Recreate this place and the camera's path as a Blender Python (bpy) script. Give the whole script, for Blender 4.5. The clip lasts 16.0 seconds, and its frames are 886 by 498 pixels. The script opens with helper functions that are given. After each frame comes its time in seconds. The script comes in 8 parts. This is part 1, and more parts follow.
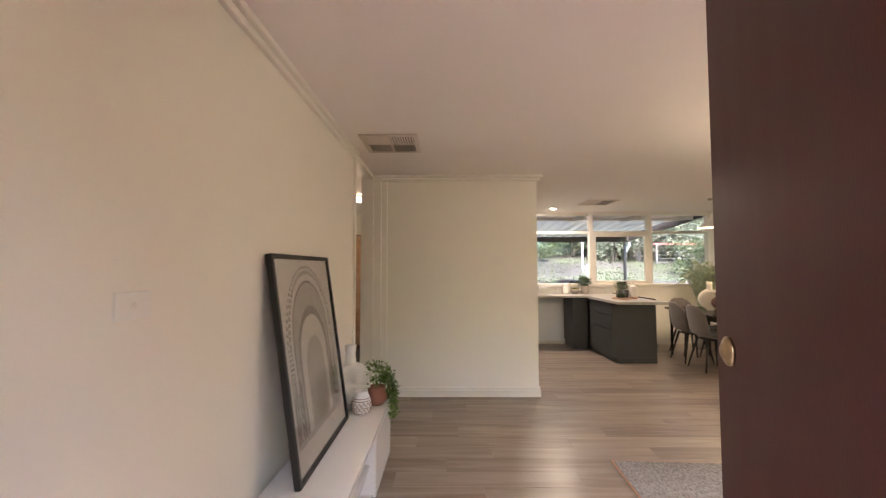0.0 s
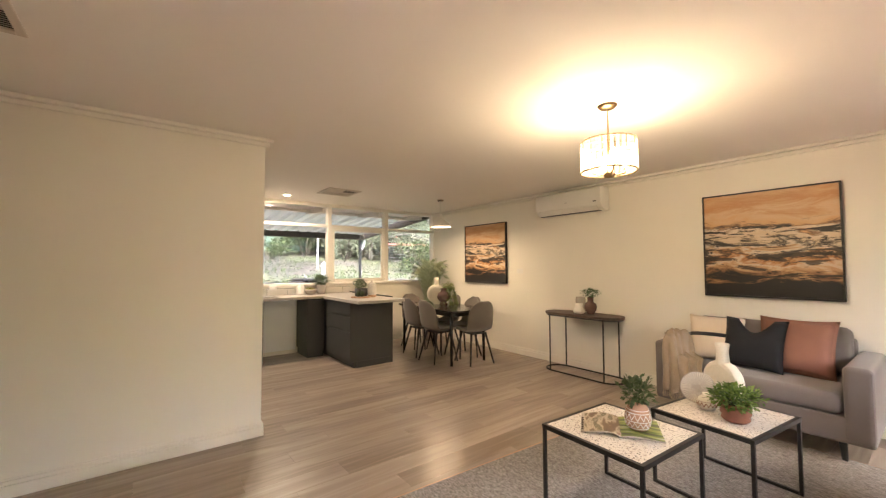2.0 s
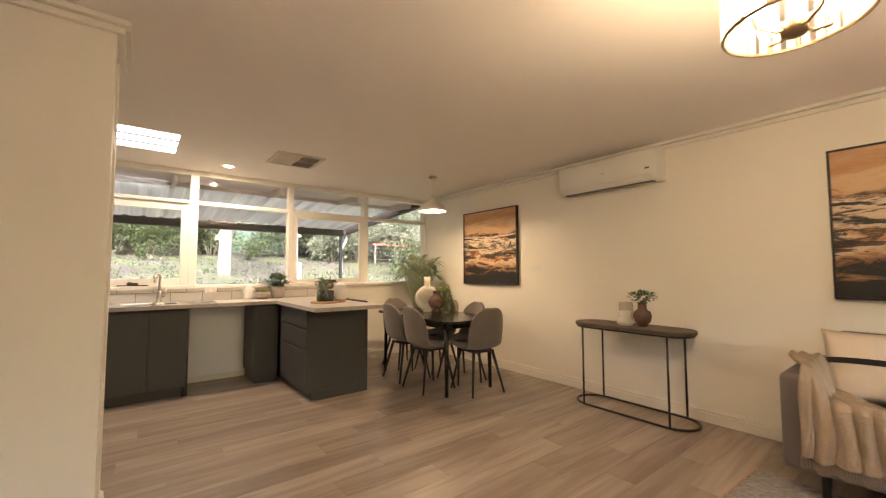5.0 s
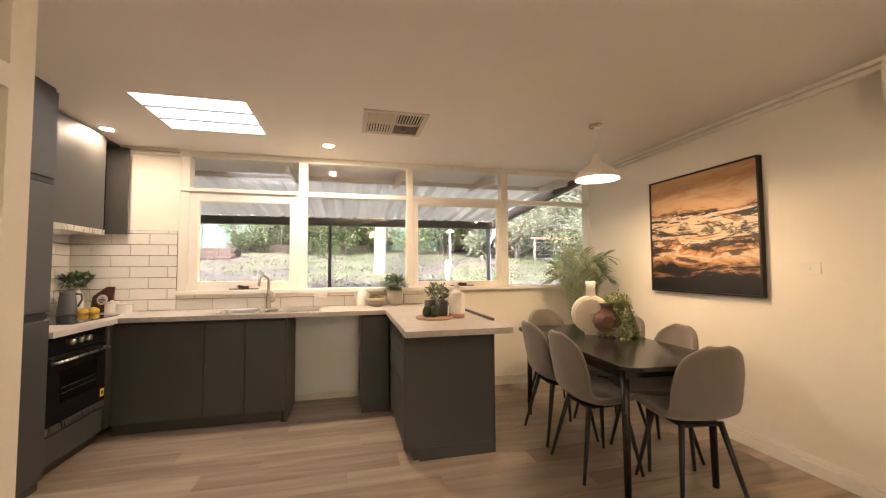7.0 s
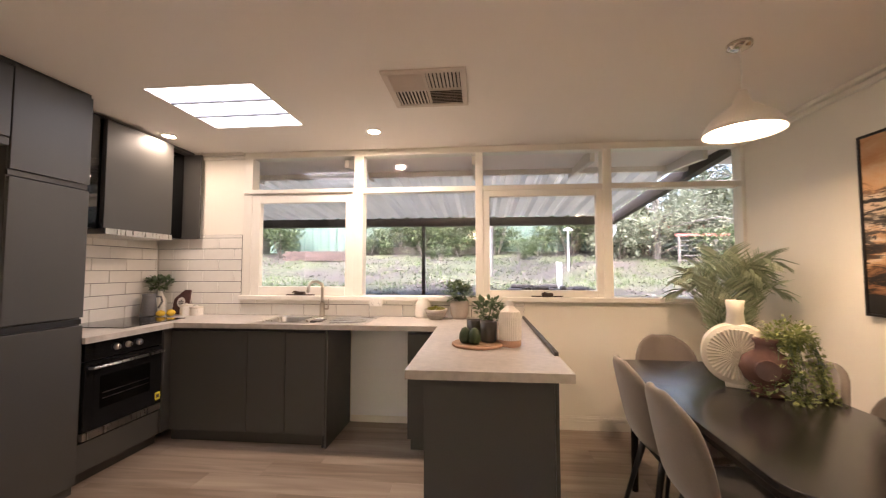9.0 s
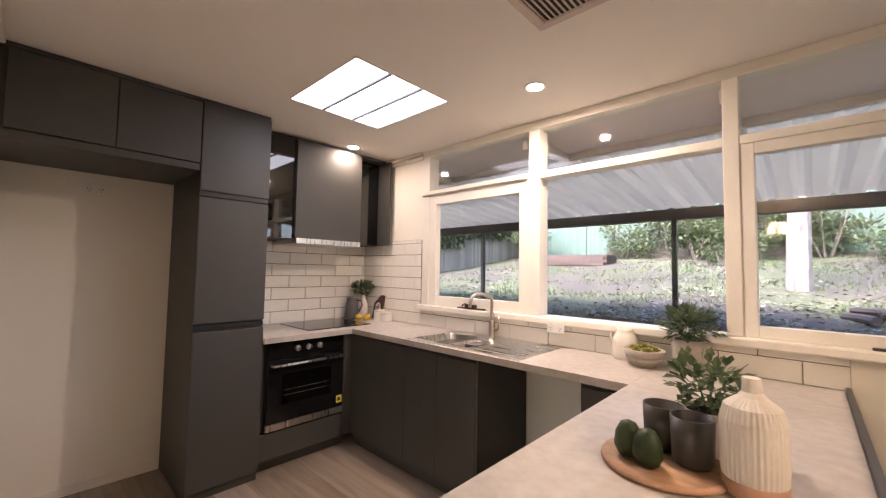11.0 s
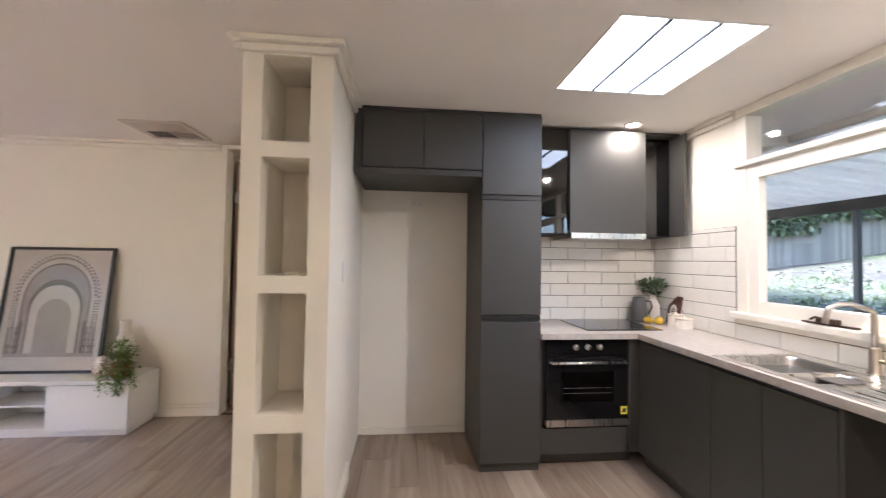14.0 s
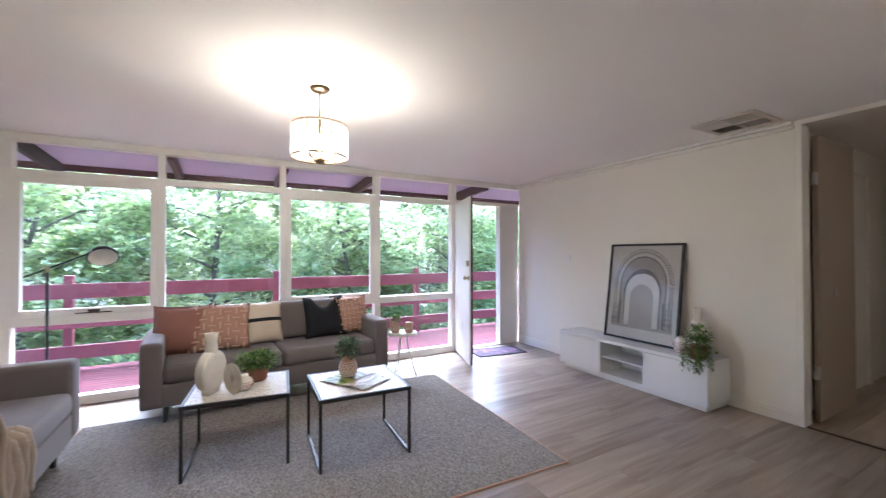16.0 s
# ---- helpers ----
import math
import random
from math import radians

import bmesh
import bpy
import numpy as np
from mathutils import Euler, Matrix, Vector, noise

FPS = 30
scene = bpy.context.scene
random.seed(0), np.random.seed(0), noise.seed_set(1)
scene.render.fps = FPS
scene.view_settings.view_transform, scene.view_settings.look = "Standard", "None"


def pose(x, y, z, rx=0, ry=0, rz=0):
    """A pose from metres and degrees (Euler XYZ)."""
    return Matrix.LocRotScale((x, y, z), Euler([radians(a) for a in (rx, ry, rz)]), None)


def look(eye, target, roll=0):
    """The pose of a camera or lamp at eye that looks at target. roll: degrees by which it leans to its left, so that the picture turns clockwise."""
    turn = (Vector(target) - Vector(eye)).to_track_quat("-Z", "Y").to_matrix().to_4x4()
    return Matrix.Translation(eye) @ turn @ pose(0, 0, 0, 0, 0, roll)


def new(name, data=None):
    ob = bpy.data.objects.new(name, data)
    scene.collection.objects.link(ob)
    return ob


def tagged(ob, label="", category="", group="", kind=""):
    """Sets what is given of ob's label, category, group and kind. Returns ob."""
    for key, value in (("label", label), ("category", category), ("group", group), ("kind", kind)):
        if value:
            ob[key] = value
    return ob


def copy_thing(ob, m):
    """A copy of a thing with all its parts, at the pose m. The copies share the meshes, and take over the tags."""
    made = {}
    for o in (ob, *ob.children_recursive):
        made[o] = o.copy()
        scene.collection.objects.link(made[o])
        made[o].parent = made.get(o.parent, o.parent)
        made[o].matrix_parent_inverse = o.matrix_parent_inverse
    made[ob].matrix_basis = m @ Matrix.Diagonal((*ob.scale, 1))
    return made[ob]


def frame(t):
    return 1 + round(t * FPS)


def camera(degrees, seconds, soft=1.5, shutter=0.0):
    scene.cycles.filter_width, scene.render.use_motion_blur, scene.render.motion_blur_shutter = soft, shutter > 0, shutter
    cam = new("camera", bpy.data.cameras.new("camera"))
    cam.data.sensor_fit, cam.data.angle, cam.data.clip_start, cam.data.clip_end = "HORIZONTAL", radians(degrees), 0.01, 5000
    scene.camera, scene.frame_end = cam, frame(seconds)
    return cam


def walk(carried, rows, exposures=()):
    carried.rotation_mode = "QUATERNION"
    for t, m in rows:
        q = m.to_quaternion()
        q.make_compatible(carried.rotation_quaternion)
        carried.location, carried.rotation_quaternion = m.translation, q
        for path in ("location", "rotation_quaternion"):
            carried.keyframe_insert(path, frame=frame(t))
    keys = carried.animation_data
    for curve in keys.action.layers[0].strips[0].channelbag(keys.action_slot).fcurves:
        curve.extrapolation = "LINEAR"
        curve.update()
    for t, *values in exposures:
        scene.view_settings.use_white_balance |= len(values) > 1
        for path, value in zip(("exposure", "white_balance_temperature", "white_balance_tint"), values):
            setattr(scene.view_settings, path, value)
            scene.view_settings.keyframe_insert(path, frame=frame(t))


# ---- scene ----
cam = camera(97.5, 16.0, soft=1.2, shutter=0.2)
PATH = [
    (0, (0.133, 0.26, 1.392), (0.115, 2.258, 1.486), -0.1),
    (0.5, (0.133, 0.494, 1.383), (0.465, 2.464, 1.478), -0.1),
    (1, (0.193, 0.717, 1.374), (0.848, 2.605, 1.465), -0.2),
    (1.5, (0.251, 0.92, 1.365), (1.196, 2.681, 1.455), -0.1),
    (2, (0.364, 1.097, 1.351), (1.576, 2.685, 1.439), -0.2),
    (2.5, (0.445, 1.223, 1.349), (1.804, 2.689, 1.435), -0.2),
    (3, (0.526, 1.335, 1.339), (1.966, 2.72, 1.425), -0.3),
    (3.2, (0.568, 1.378, 1.337), (2.026, 2.744, 1.424), -0.3),
    (5.3, (1.426, 2.37, 1.226), (2.548, 4.022, 1.335), -0.2),
    (5.5, (1.556, 2.484, 1.237), (2.592, 4.192, 1.337), -0.3),
    (6, (1.794, 2.8, 1.232), (2.631, 4.614, 1.33), -0.3),
    (6.5, (1.966, 3.088, 1.252), (2.616, 4.977, 1.347), -0.4),
    (7, (2.16, 3.344, 1.285), (2.634, 5.285, 1.382), -0.3),
    (7.5, (2.33, 3.522, 1.273), (2.649, 5.494, 1.371), -0.3),
    (8, (2.484, 3.648, 1.268), (2.685, 5.635, 1.374), -0.1),
    (8.5, (2.605, 3.813, 1.288), (2.704, 5.808, 1.395), -0.0),
    (9, (2.802, 4.045, 1.321), (2.611, 6.033, 1.426), 0.0),
    (9.5, (2.98, 4.273, 1.353), (2.415, 6.189, 1.45), 0.2),
    (10, (3.071, 4.599, 1.376), (2.167, 6.381, 1.46), 0.4),
    (10.2, (3.094, 4.716, 1.374), (2.075, 6.435, 1.464), 0.5),
    (12.5, (2.914, 5.475, 1.381), (1.183, 6.472, 1.491), 1.1),
    (13, (2.894, 5.493, 1.386), (1.083, 6.337, 1.49), 0.9),
    (13.5, (2.905, 5.449, 1.399), (1.002, 6.056, 1.497), 0.9),
    (14, (2.962, 5.269, 1.391), (0.972, 5.462, 1.449), 0.8),
    (14.5, (3.048, 5.117, 1.393), (1.076, 4.785, 1.437), 0.7),
    (15, (3.112, 5.031, 1.397), (1.339, 4.108, 1.418), 0.2),
    (15.5, (3.192, 4.982, 1.381), (1.785, 3.56, 1.394), 0.1),
    (16, (3.256, 4.939, 1.356), (2.28, 3.193, 1.379), -0.1),
]
EXPOSURES = [(0.0, 3.85, 6000, 16), (0.5, 3.95, 6500, 15), (1.0, 4.05, 6500, 14), (3.0, 3.80, 6700, 12), (6.0, 3.76, 7000, 18), (7.0, 3.88, 6900, 19), (9.0, 3.73, 6400, 24), (10.0, 3.68, 6300, 25), (12.5, 3.61, 6000, 24), (13.5, 3.83, 5700, 22), (14.0, 4.17, 5300, 16), (14.5, 4.27, 5150, 12), (15.5, 3.97, 4900, 11), (16.0, 3.72, 4750, 12)]
SKY_STRENGTH, SUN_STRENGTH = 0.15, 1.1
CHANDELIER_W, PENDANT_W, DOWNLIGHT_W, SKYLIGHT = 1.40, 7.6, 2.7, 0.49
walk(cam, [(t, look(eye, target, roll)) for t, eye, target, roll in PATH], EXPOSURES)

# ---- world, daylight and lamps ----
world = bpy.data.worlds.new("overcast_sky")
scene.world = world
world.use_nodes = True
wn = world.node_tree
sky = wn.nodes.new("ShaderNodeTexSky")
sky.sky_type = 'NISHITA'
sky.sun_disc = False
sky.sun_elevation = radians(50)
sky.sun_rotation = radians(193)
sky.air_density = 1.0
sky.dust_density = 4.0
bg = wn.nodes["Background"]
bg.inputs[1].default_value = SKY_STRENGTH
wn.links.new(sky.outputs[0], bg.inputs[0])
sun = new("sun", bpy.data.lights.new("sun", 'SUN'))
sun.data.energy = SUN_STRENGTH
sun.data.angle = radians(38)
sun.data.color = (1.0, 0.97, 0.92)
sun.matrix_world = look((0, 0, 30), (1.5, 6.0, 21.5))


def lamp(name, kind, loc, watts, colour, size=0.1, down=False):
    data = bpy.data.lights.new(name, kind)
    data.energy = watts
    data.color = colour
    if kind == 'AREA':
        data.shape = 'DISK'
        data.size = size
    else:
        data.shadow_soft_size = size
    ob = new(name, data)
    ob.location = loc
    return ob


WARM = (1.0, 0.72, 0.44)
lamp("chandelier_light", 'POINT', (2.742, 2.432, 2.07), CHANDELIER_W, WARM, 0.10)
lamp("pendant_light", 'POINT', (4.04, 5.975, 2.02), PENDANT_W, WARM, 0.05)
for px, py, share in ((1.98, 6.965, 0.80), (0.30, 6.91, 0.18)):
    lamp("downlight_light", 'AREA', (px, py, 2.372), DOWNLIGHT_W * share, (1.0, 0.80, 0.58), 0.07)
lamp("hall_light", 'POINT', (-1.05, 5.75, 2.20), 0.45, WARM, 0.08)


# ---- materials ----
def nodes_of(m):
    m.use_nodes = True
    t = m.node_tree
    return t, t.nodes["Principled BSDF"], t.nodes, t.links


def mat(name, base, rough=0.5, metal=0.0, var=0.10, scale=3.0, fine=60.0, bump=0.08, dist=0.002,
        stretch=(1, 1, 1), rnd=0.0, sheen=0.0, spec=0.5, sss=0.0):
    """A plain surface with wide mottling, fine grain and matching relief."""
    m = bpy.data.materials.new(name)
    t, p, n, l = nodes_of(m)
    co = n.new("ShaderNodeTexCoord")
    mp = n.new("ShaderNodeMapping")
    mp.inputs["Scale"].default_value = stretch
    l.new(co.outputs["Object"], mp.inputs[0])
    a = n.new("ShaderNodeTexNoise")
    a.inputs["Scale"].default_value = scale
    a.inputs["Detail"].default_value = 4
    b = n.new("ShaderNodeTexNoise")
    b.inputs["Scale"].default_value = fine
    b.inputs["Detail"].default_value = 3
    l.new(mp.outputs[0], a.inputs["Vector"])
    l.new(mp.outputs[0], b.inputs["Vector"])
    add = n.new("ShaderNodeMath")
    add.operation = 'ADD'
    l.new(a.outputs[0], add.inputs[0])
    l.new(b.outputs[0], add.inputs[1])
    half = n.new("ShaderNodeMath")
    half.operation = 'MULTIPLY_ADD'
    half.inputs[1].default_value = 0.5
    l.new(add.outputs[0], half.inputs[0])
    if rnd:
        info = n.new("ShaderNodeObjectInfo")
        sh = n.new("ShaderNodeMath")
        sh.operation = 'MULTIPLY_ADD'
        sh.inputs[1].default_value = rnd
        sh.inputs[2].default_value = -rnd / 2
        l.new(info.outputs["Random"], sh.inputs[0])
        l.new(sh.outputs[0], half.inputs[2])
    else:
        half.inputs[2].default_value = 0.0
    ramp = n.new("ShaderNodeValToRGB")
    ramp.color_ramp.elements[0].position = 0.25
    ramp.color_ramp.elements[1].position = 0.75
    ramp.color_ramp.elements[0].color = tuple(c * (1 - var) for c in base) + (1,)
    ramp.color_ramp.elements[1].color = tuple(min(1, c * (1 + var)) for c in base) + (1,)
    l.new(half.outputs[0], ramp.inputs[0])
    l.new(ramp.outputs[0], p.inputs["Base Color"])
    rr = n.new("ShaderNodeMapRange")
    rr.inputs["To Min"].default_value = max(0.02, rough * 0.85)
    rr.inputs["To Max"].default_value = min(1, rough * 1.15)
    l.new(a.outputs[0], rr.inputs[0])
    l.new(rr.outputs[0], p.inputs["Roughness"])
    p.inputs["Metallic"].default_value = metal
    p.inputs["Specular IOR Level"].default_value = spec
    if sheen:
        p.inputs["Sheen Weight"].default_value = sheen
    if bump:
        bp = n.new("ShaderNodeBump")
        bp.inputs["Strength"].default_value = bump
        bp.inputs["Distance"].default_value = dist
        l.new(b.outputs[0], bp.inputs["Height"])
        l.new(bp.outputs[0], p.inputs["Normal"])
    return m


def ramped(name, stops, scale, rough=0.6, stretch=(1, 1, 1), detail=6, distortion=0.0, bump=0.3, dist=0.004, island=0.0, rnd=0.0, metal=0.0):
    """Noise through a colour ramp; island or rnd shifts it piece by piece."""
    m = bpy.data.materials.new(name)
    t, p, n, l = nodes_of(m)
    co = n.new("ShaderNodeTexCoord")
    mp = n.new("ShaderNodeMapping")
    mp.inputs["Scale"].default_value = stretch
    a = n.new("ShaderNodeTexNoise")
    a.inputs["Scale"].default_value = scale
    a.inputs["Detail"].default_value = detail
    a.inputs["Distortion"].default_value = distortion
    ramp = n.new("ShaderNodeValToRGB")
    els = ramp.color_ramp.elements
    while len(els) < len(stops):
        els.new(0.5)
    for e, (pos, c) in zip(els, stops):
        e.position = pos
        e.color = (*c, 1)
    l.new(co.outputs["Object"], mp.inputs[0])
    l.new(mp.outputs[0], a.inputs["Vector"])
    if island or rnd:
        src = n.new("ShaderNodeNewGeometry").outputs["Random Per Island"] if island else n.new("ShaderNodeObjectInfo").outputs["Random"]
        sh = n.new("ShaderNodeMath")
        sh.operation = 'MULTIPLY_ADD'
        sh.inputs[1].default_value = island or rnd
        sh.inputs[2].default_value = -(island or rnd) / 2
        l.new(src, sh.inputs[0])
        ad = n.new("ShaderNodeMath")
        l.new(a.outputs[0], ad.inputs[0])
        l.new(sh.outputs[0], ad.inputs[1])
        l.new(ad.outputs[0], ramp.inputs[0])
        # shift the grain from piece to piece
        cb = n.new("ShaderNodeCombineXYZ")
        mul = n.new("ShaderNodeMath")
        mul.operation = 'MULTIPLY'
        mul.inputs[1].default_value = 37.0
        l.new(src, mul.inputs[0])
        l.new(mul.outputs[0], cb.inputs[0])
        l.new(mul.outputs[0], cb.inputs[1])
        l.new(cb.outputs[0], mp.inputs["Location"])
    else:
        l.new(a.outputs[0], ramp.inputs[0])
    l.new(ramp.outputs[0], p.inputs["Base Color"])
    p.inputs["Roughness"].default_value = rough
    p.inputs["Metallic"].default_value = metal
    if bump:
        bp = n.new("ShaderNodeBump")
        bp.inputs["Strength"].default_value = bump
        bp.inputs["Distance"].default_value = dist
        l.new(a.outputs[0], bp.inputs["Height"])
        l.new(bp.outputs[0], p.inputs["Normal"])
    return m


def glow(name, colour, strength):
    m = bpy.data.materials.new(name)
    t, p, n, l = nodes_of(m)
    p.inputs["Base Color"].default_value = (*colour, 1)
    p.inputs["Emission Color"].default_value = (*colour, 1)
    p.inputs["Emission Strength"].default_value = strength
    return m


def glass(name, tint=(1, 1, 1), gloss=0.02, ior=1.5):
    """Thin clear glass: light passes straight, the surface mirrors by Fresnel."""
    m = bpy.data.materials.new(name)
    t, p, n, l = nodes_of(m)
    n.remove(p)
    out = n["Material Output"]
    tr = n.new("ShaderNodeBsdfTransparent")
    tr.inputs[0].default_value = (*tint, 1)
    gl = n.new("ShaderNodeBsdfGlossy")
    gl.inputs["Roughness"].default_value = gloss
    lw = n.new("ShaderNodeLayerWeight")
    lw.inputs[0].default_value = 0.5
    pw = n.new("ShaderNodeMath")
    pw.operation = 'POWER'
    pw.inputs[1].default_value = 4.0
    l.new(lw.outputs["Facing"], pw.inputs[0])
    fr = n.new("ShaderNodeMath")
    fr.operation = 'MULTIPLY_ADD'
    fr.inputs[1].default_value = 0.75
    fr.inputs[2].default_value = ((ior - 1) / (ior + 1)) ** 2
    l.new(pw.outputs[0], fr.inputs[0])
    mx = n.new("ShaderNodeMixShader")
    l.new(fr.outputs[0], mx.inputs[0])
    l.new(tr.outputs[0], mx.inputs[1])
    l.new(gl.outputs[0], mx.inputs[2])
    l.new(mx.outputs[0], out.inputs[0])
    return m


def leafy(name, c0, c1, through_light=0.35, rough=0.5):
    """Leaves: each leaf a shade of its own, some light coming through."""
    m = bpy.data.materials.new(name)
    t, p, n, l = nodes_of(m)
    geo = n.new("ShaderNodeNewGeometry")
    ramp = n.new("ShaderNodeValToRGB")
    ramp.color_ramp.elements[0].color = (*c0, 1)
    ramp.color_ramp.elements[1].color = (*c1, 1)
    l.new(geo.outputs["Random Per Island"], ramp.inputs[0])
    l.new(ramp.outputs[0], p.inputs["Base Color"])
    p.inputs["Roughness"].default_value = rough
    tl = n.new("ShaderNodeBsdfTranslucent")
    l.new(ramp.outputs[0], tl.inputs[0])
    mx = n.new("ShaderNodeMixShader")
    mx.inputs[0].default_value = through_light
    l.new(p.outputs[0], mx.inputs[1])
    l.new(tl.outputs[0], mx.inputs[2])
    l.new(mx.outputs[0], n["Material Output"].inputs[0])
    return m


def veil(m, clear):
    """Lets a share of the light pass straight through a material."""
    t = m.node_tree
    out = t.nodes["Material Output"]
    tr = t.nodes.new("ShaderNodeBsdfTransparent")
    mx = t.nodes.new("ShaderNodeMixShader")
    mx.inputs[0].default_value = clear
    t.links.new(out.inputs[0].links[0].from_socket, mx.inputs[1])
    t.links.new(tr.outputs[0], mx.inputs[2])
    t.links.new(mx.outputs[0], out.inputs[0])
    return m


WALL = mat("cream_wall_paint", (0.83, 0.79, 0.70), 0.55, var=0.03, scale=1.3, fine=260, bump=0.05, dist=0.001)
CEIL = mat("ceiling_paint", (0.86, 0.82, 0.77), 0.8, var=0.02, scale=1.1, fine=200, bump=0.04, dist=0.001)
# Primer white, set brighter than the wall to lift the dim recess.
RECESSLIFT = mat("recess_lift_white", (0.88, 0.89, 0.90), 0.5, var=0.03, scale=3, fine=80, bump=0.03)
TRIM = mat("white_gloss_trim", (0.82, 0.78, 0.70), 0.35, var=0.04, scale=5, fine=120, bump=0.04)
PAINTDOOR = mat("white_door_paint", (0.78, 0.75, 0.70), 0.4, var=0.04, scale=4, fine=90, bump=0.05)
# Tan hall door paint; most of its darkness stands for shade on the leaf.
SHADEDDOOR = mat("shaded_tan_door_paint", (0.40, 0.32, 0.25), 0.5, var=0.08, scale=3, fine=90, stretch=(4, 4, 0.6), bump=0.06)
PLANK = ramped("oak_laminate", [(0.28, (0.20, 0.150, 0.112)), (0.5, (0.285, 0.224, 0.174)), (0.75, (0.38, 0.310, 0.248))], 2.2,
               rough=0.32, stretch=(0.45, 5.5, 5.5), detail=8, distortion=1.1, bump=0.14, dist=0.001, rnd=0.30)
GREY = mat("charcoal_cabinet", (0.058, 0.056, 0.052), 0.50, var=0.06, scale=3, fine=160, bump=0.03, dist=0.0006)
BENCH = mat("pale_stone_laminate", (0.47, 0.43, 0.39), 0.36, var=0.26, scale=3.2, fine=26, bump=0.02)
TILE = mat("white_glazed_tile", (0.80, 0.77, 0.71), 0.12, var=0.03, scale=8, fine=30, bump=0.06, dist=0.001, rnd=0.2)
GROUT = mat("dark_grout", (0.06, 0.055, 0.05), 0.9, var=0.2, scale=30, fine=200)
STEEL = mat("brushed_steel", (0.62, 0.60, 0.57), 0.28, metal=1.0, var=0.06, scale=4, fine=300, stretch=(1, 12, 1), bump=0.03, dist=0.0005)
NICKEL = mat("satin_nickel", (0.50, 0.45, 0.38), 0.3, metal=1.0, var=0.06, bump=0.02)
BLACKGLASS = mat("black_oven_glass", (0.008, 0.008, 0.009), 0.06, var=0.1, bump=0)
BLACK = mat("black_metal", (0.014, 0.013, 0.013), 0.42, var=0.15, bump=0.05)
TABLE = mat("black_stained_table", (0.016, 0.014, 0.013), 0.18, var=0.2, scale=2, fine=80, stretch=(8, 1, 1), bump=0.06)
VELVET = mat("taupe_grey_velvet", (0.165, 0.138, 0.115), 0.85, var=0.14, scale=6, fine=140, bump=0.18, sheen=0.4)
SOFA = mat("grey_sofa_fabric", (0.160, 0.137, 0.126), 0.9, var=0.15, scale=4, fine=420, bump=0.35, dist=0.0015, sheen=0.25)
WHITEPL = mat("white_plastic", (0.80, 0.78, 0.73), 0.35, var=0.03, bump=0.02)
LACQUER = mat("white_lacquer", (0.80, 0.79, 0.77), 0.18, var=0.02, bump=0.015)
CERAMIC = mat("cream_ceramic", (0.70, 0.65, 0.56), 0.5, var=0.10, scale=12, fine=90, bump=0.2)
WHITECER = mat("white_ceramic", (0.78, 0.74, 0.68), 0.3, var=0.05, bump=0.06)
GREYCER = mat("grey_ceramic", (0.12, 0.12, 0.125), 0.4, var=0.12, bump=0.1)
DARKCER = mat("charcoal_ceramic", (0.055, 0.052, 0.048), 0.35, var=0.2, bump=0.1)
TERRA = mat("terracotta", (0.28, 0.112, 0.068), 0.7, var=0.16, scale=9, fine=120, bump=0.25)
TERRALT = mat("pale_terracotta", (0.50, 0.30, 0.20), 0.75, var=0.14, scale=9, fine=120, bump=0.25)
CONCRETE = mat("pale_concrete", (0.42, 0.37, 0.32), 0.8, var=0.2, scale=10, fine=90, bump=0.3)
AMBER = mat("mauve_glass", (0.15, 0.082, 0.068), 0.1, var=0.15, scale=8, bump=0.05)
OAKWOOD = ramped("bark_edged_wood", [(0.3, (0.30, 0.17, 0.09)), (0.7, (0.50, 0.32, 0.19))], 9, stretch=(1, 4, 1), rough=0.6)
WALNUT = ramped("weathered_walnut", [(0.3, (0.065, 0.042, 0.03)), (0.7, (0.14, 0.095, 0.068))], 7, stretch=(6, 1, 1), rough=0.55)
BRASS = mat("aged_brass", (0.46, 0.37, 0.23), 0.35, metal=1.0, var=0.2, bump=0.08)
CHROME = mat("polished_chrome", (0.66, 0.62, 0.56), 0.16, metal=1.0, var=0.03, bump=0)
MAROON = mat("maroon_door_paint", (0.060, 0.012, 0.012), 0.45, var=0.18, scale=3, fine=60, stretch=(6, 6, 1), bump=0.12)
DECKRED = mat("maroon_deck_paint", (0.24, 0.055, 0.068), 0.55, var=0.22, scale=4, fine=60, stretch=(4, 1, 4), bump=0.25, rnd=0.3)
# The deck paint again, darkened to offset the strong skylight on the boards.
DECKDIM = mat("maroon_deck_paint_dimmed", (0.105, 0.024, 0.032), 0.75, var=0.25, scale=4, fine=60, stretch=(1, 6, 4), bump=0.25, rnd=0.35, spec=0.2)
LILAC = mat("lilac_eave_paint", (0.52, 0.46, 0.58), 0.8, var=0.08, scale=2, fine=40)
EAVE = mat("pink_grey_eave_lining", (0.90, 0.79, 0.76), 0.8, var=0.06, scale=2, fine=40)
TIMBERW = mat("cream_painted_timber", (0.68, 0.61, 0.55), 0.6, var=0.1, scale=4, fine=60)
BROWNM = mat("brown_window_hardware", (0.07, 0.045, 0.033), 0.45, metal=0.5, var=0.2)
GLASS = glass("window_glass")
SMOKE = glass("smoked_glass", (0.10, 0.095, 0.09), 0.03, 1.9)
PICGLASS = glass("picture_glazing", (0.97, 0.97, 0.97), 0.10, 1.22)
CLEAR = glass("clear_glass", (0.95, 0.93, 0.90), 0.03)
CRYSTAL = veil(leafy("crystal_glass", (0.80, 0.76, 0.68), (0.92, 0.88, 0.80), 0.3, 0.08), 0.89)
BULB = glow("warm_bulb", (1.0, 0.80, 0.52), 7)
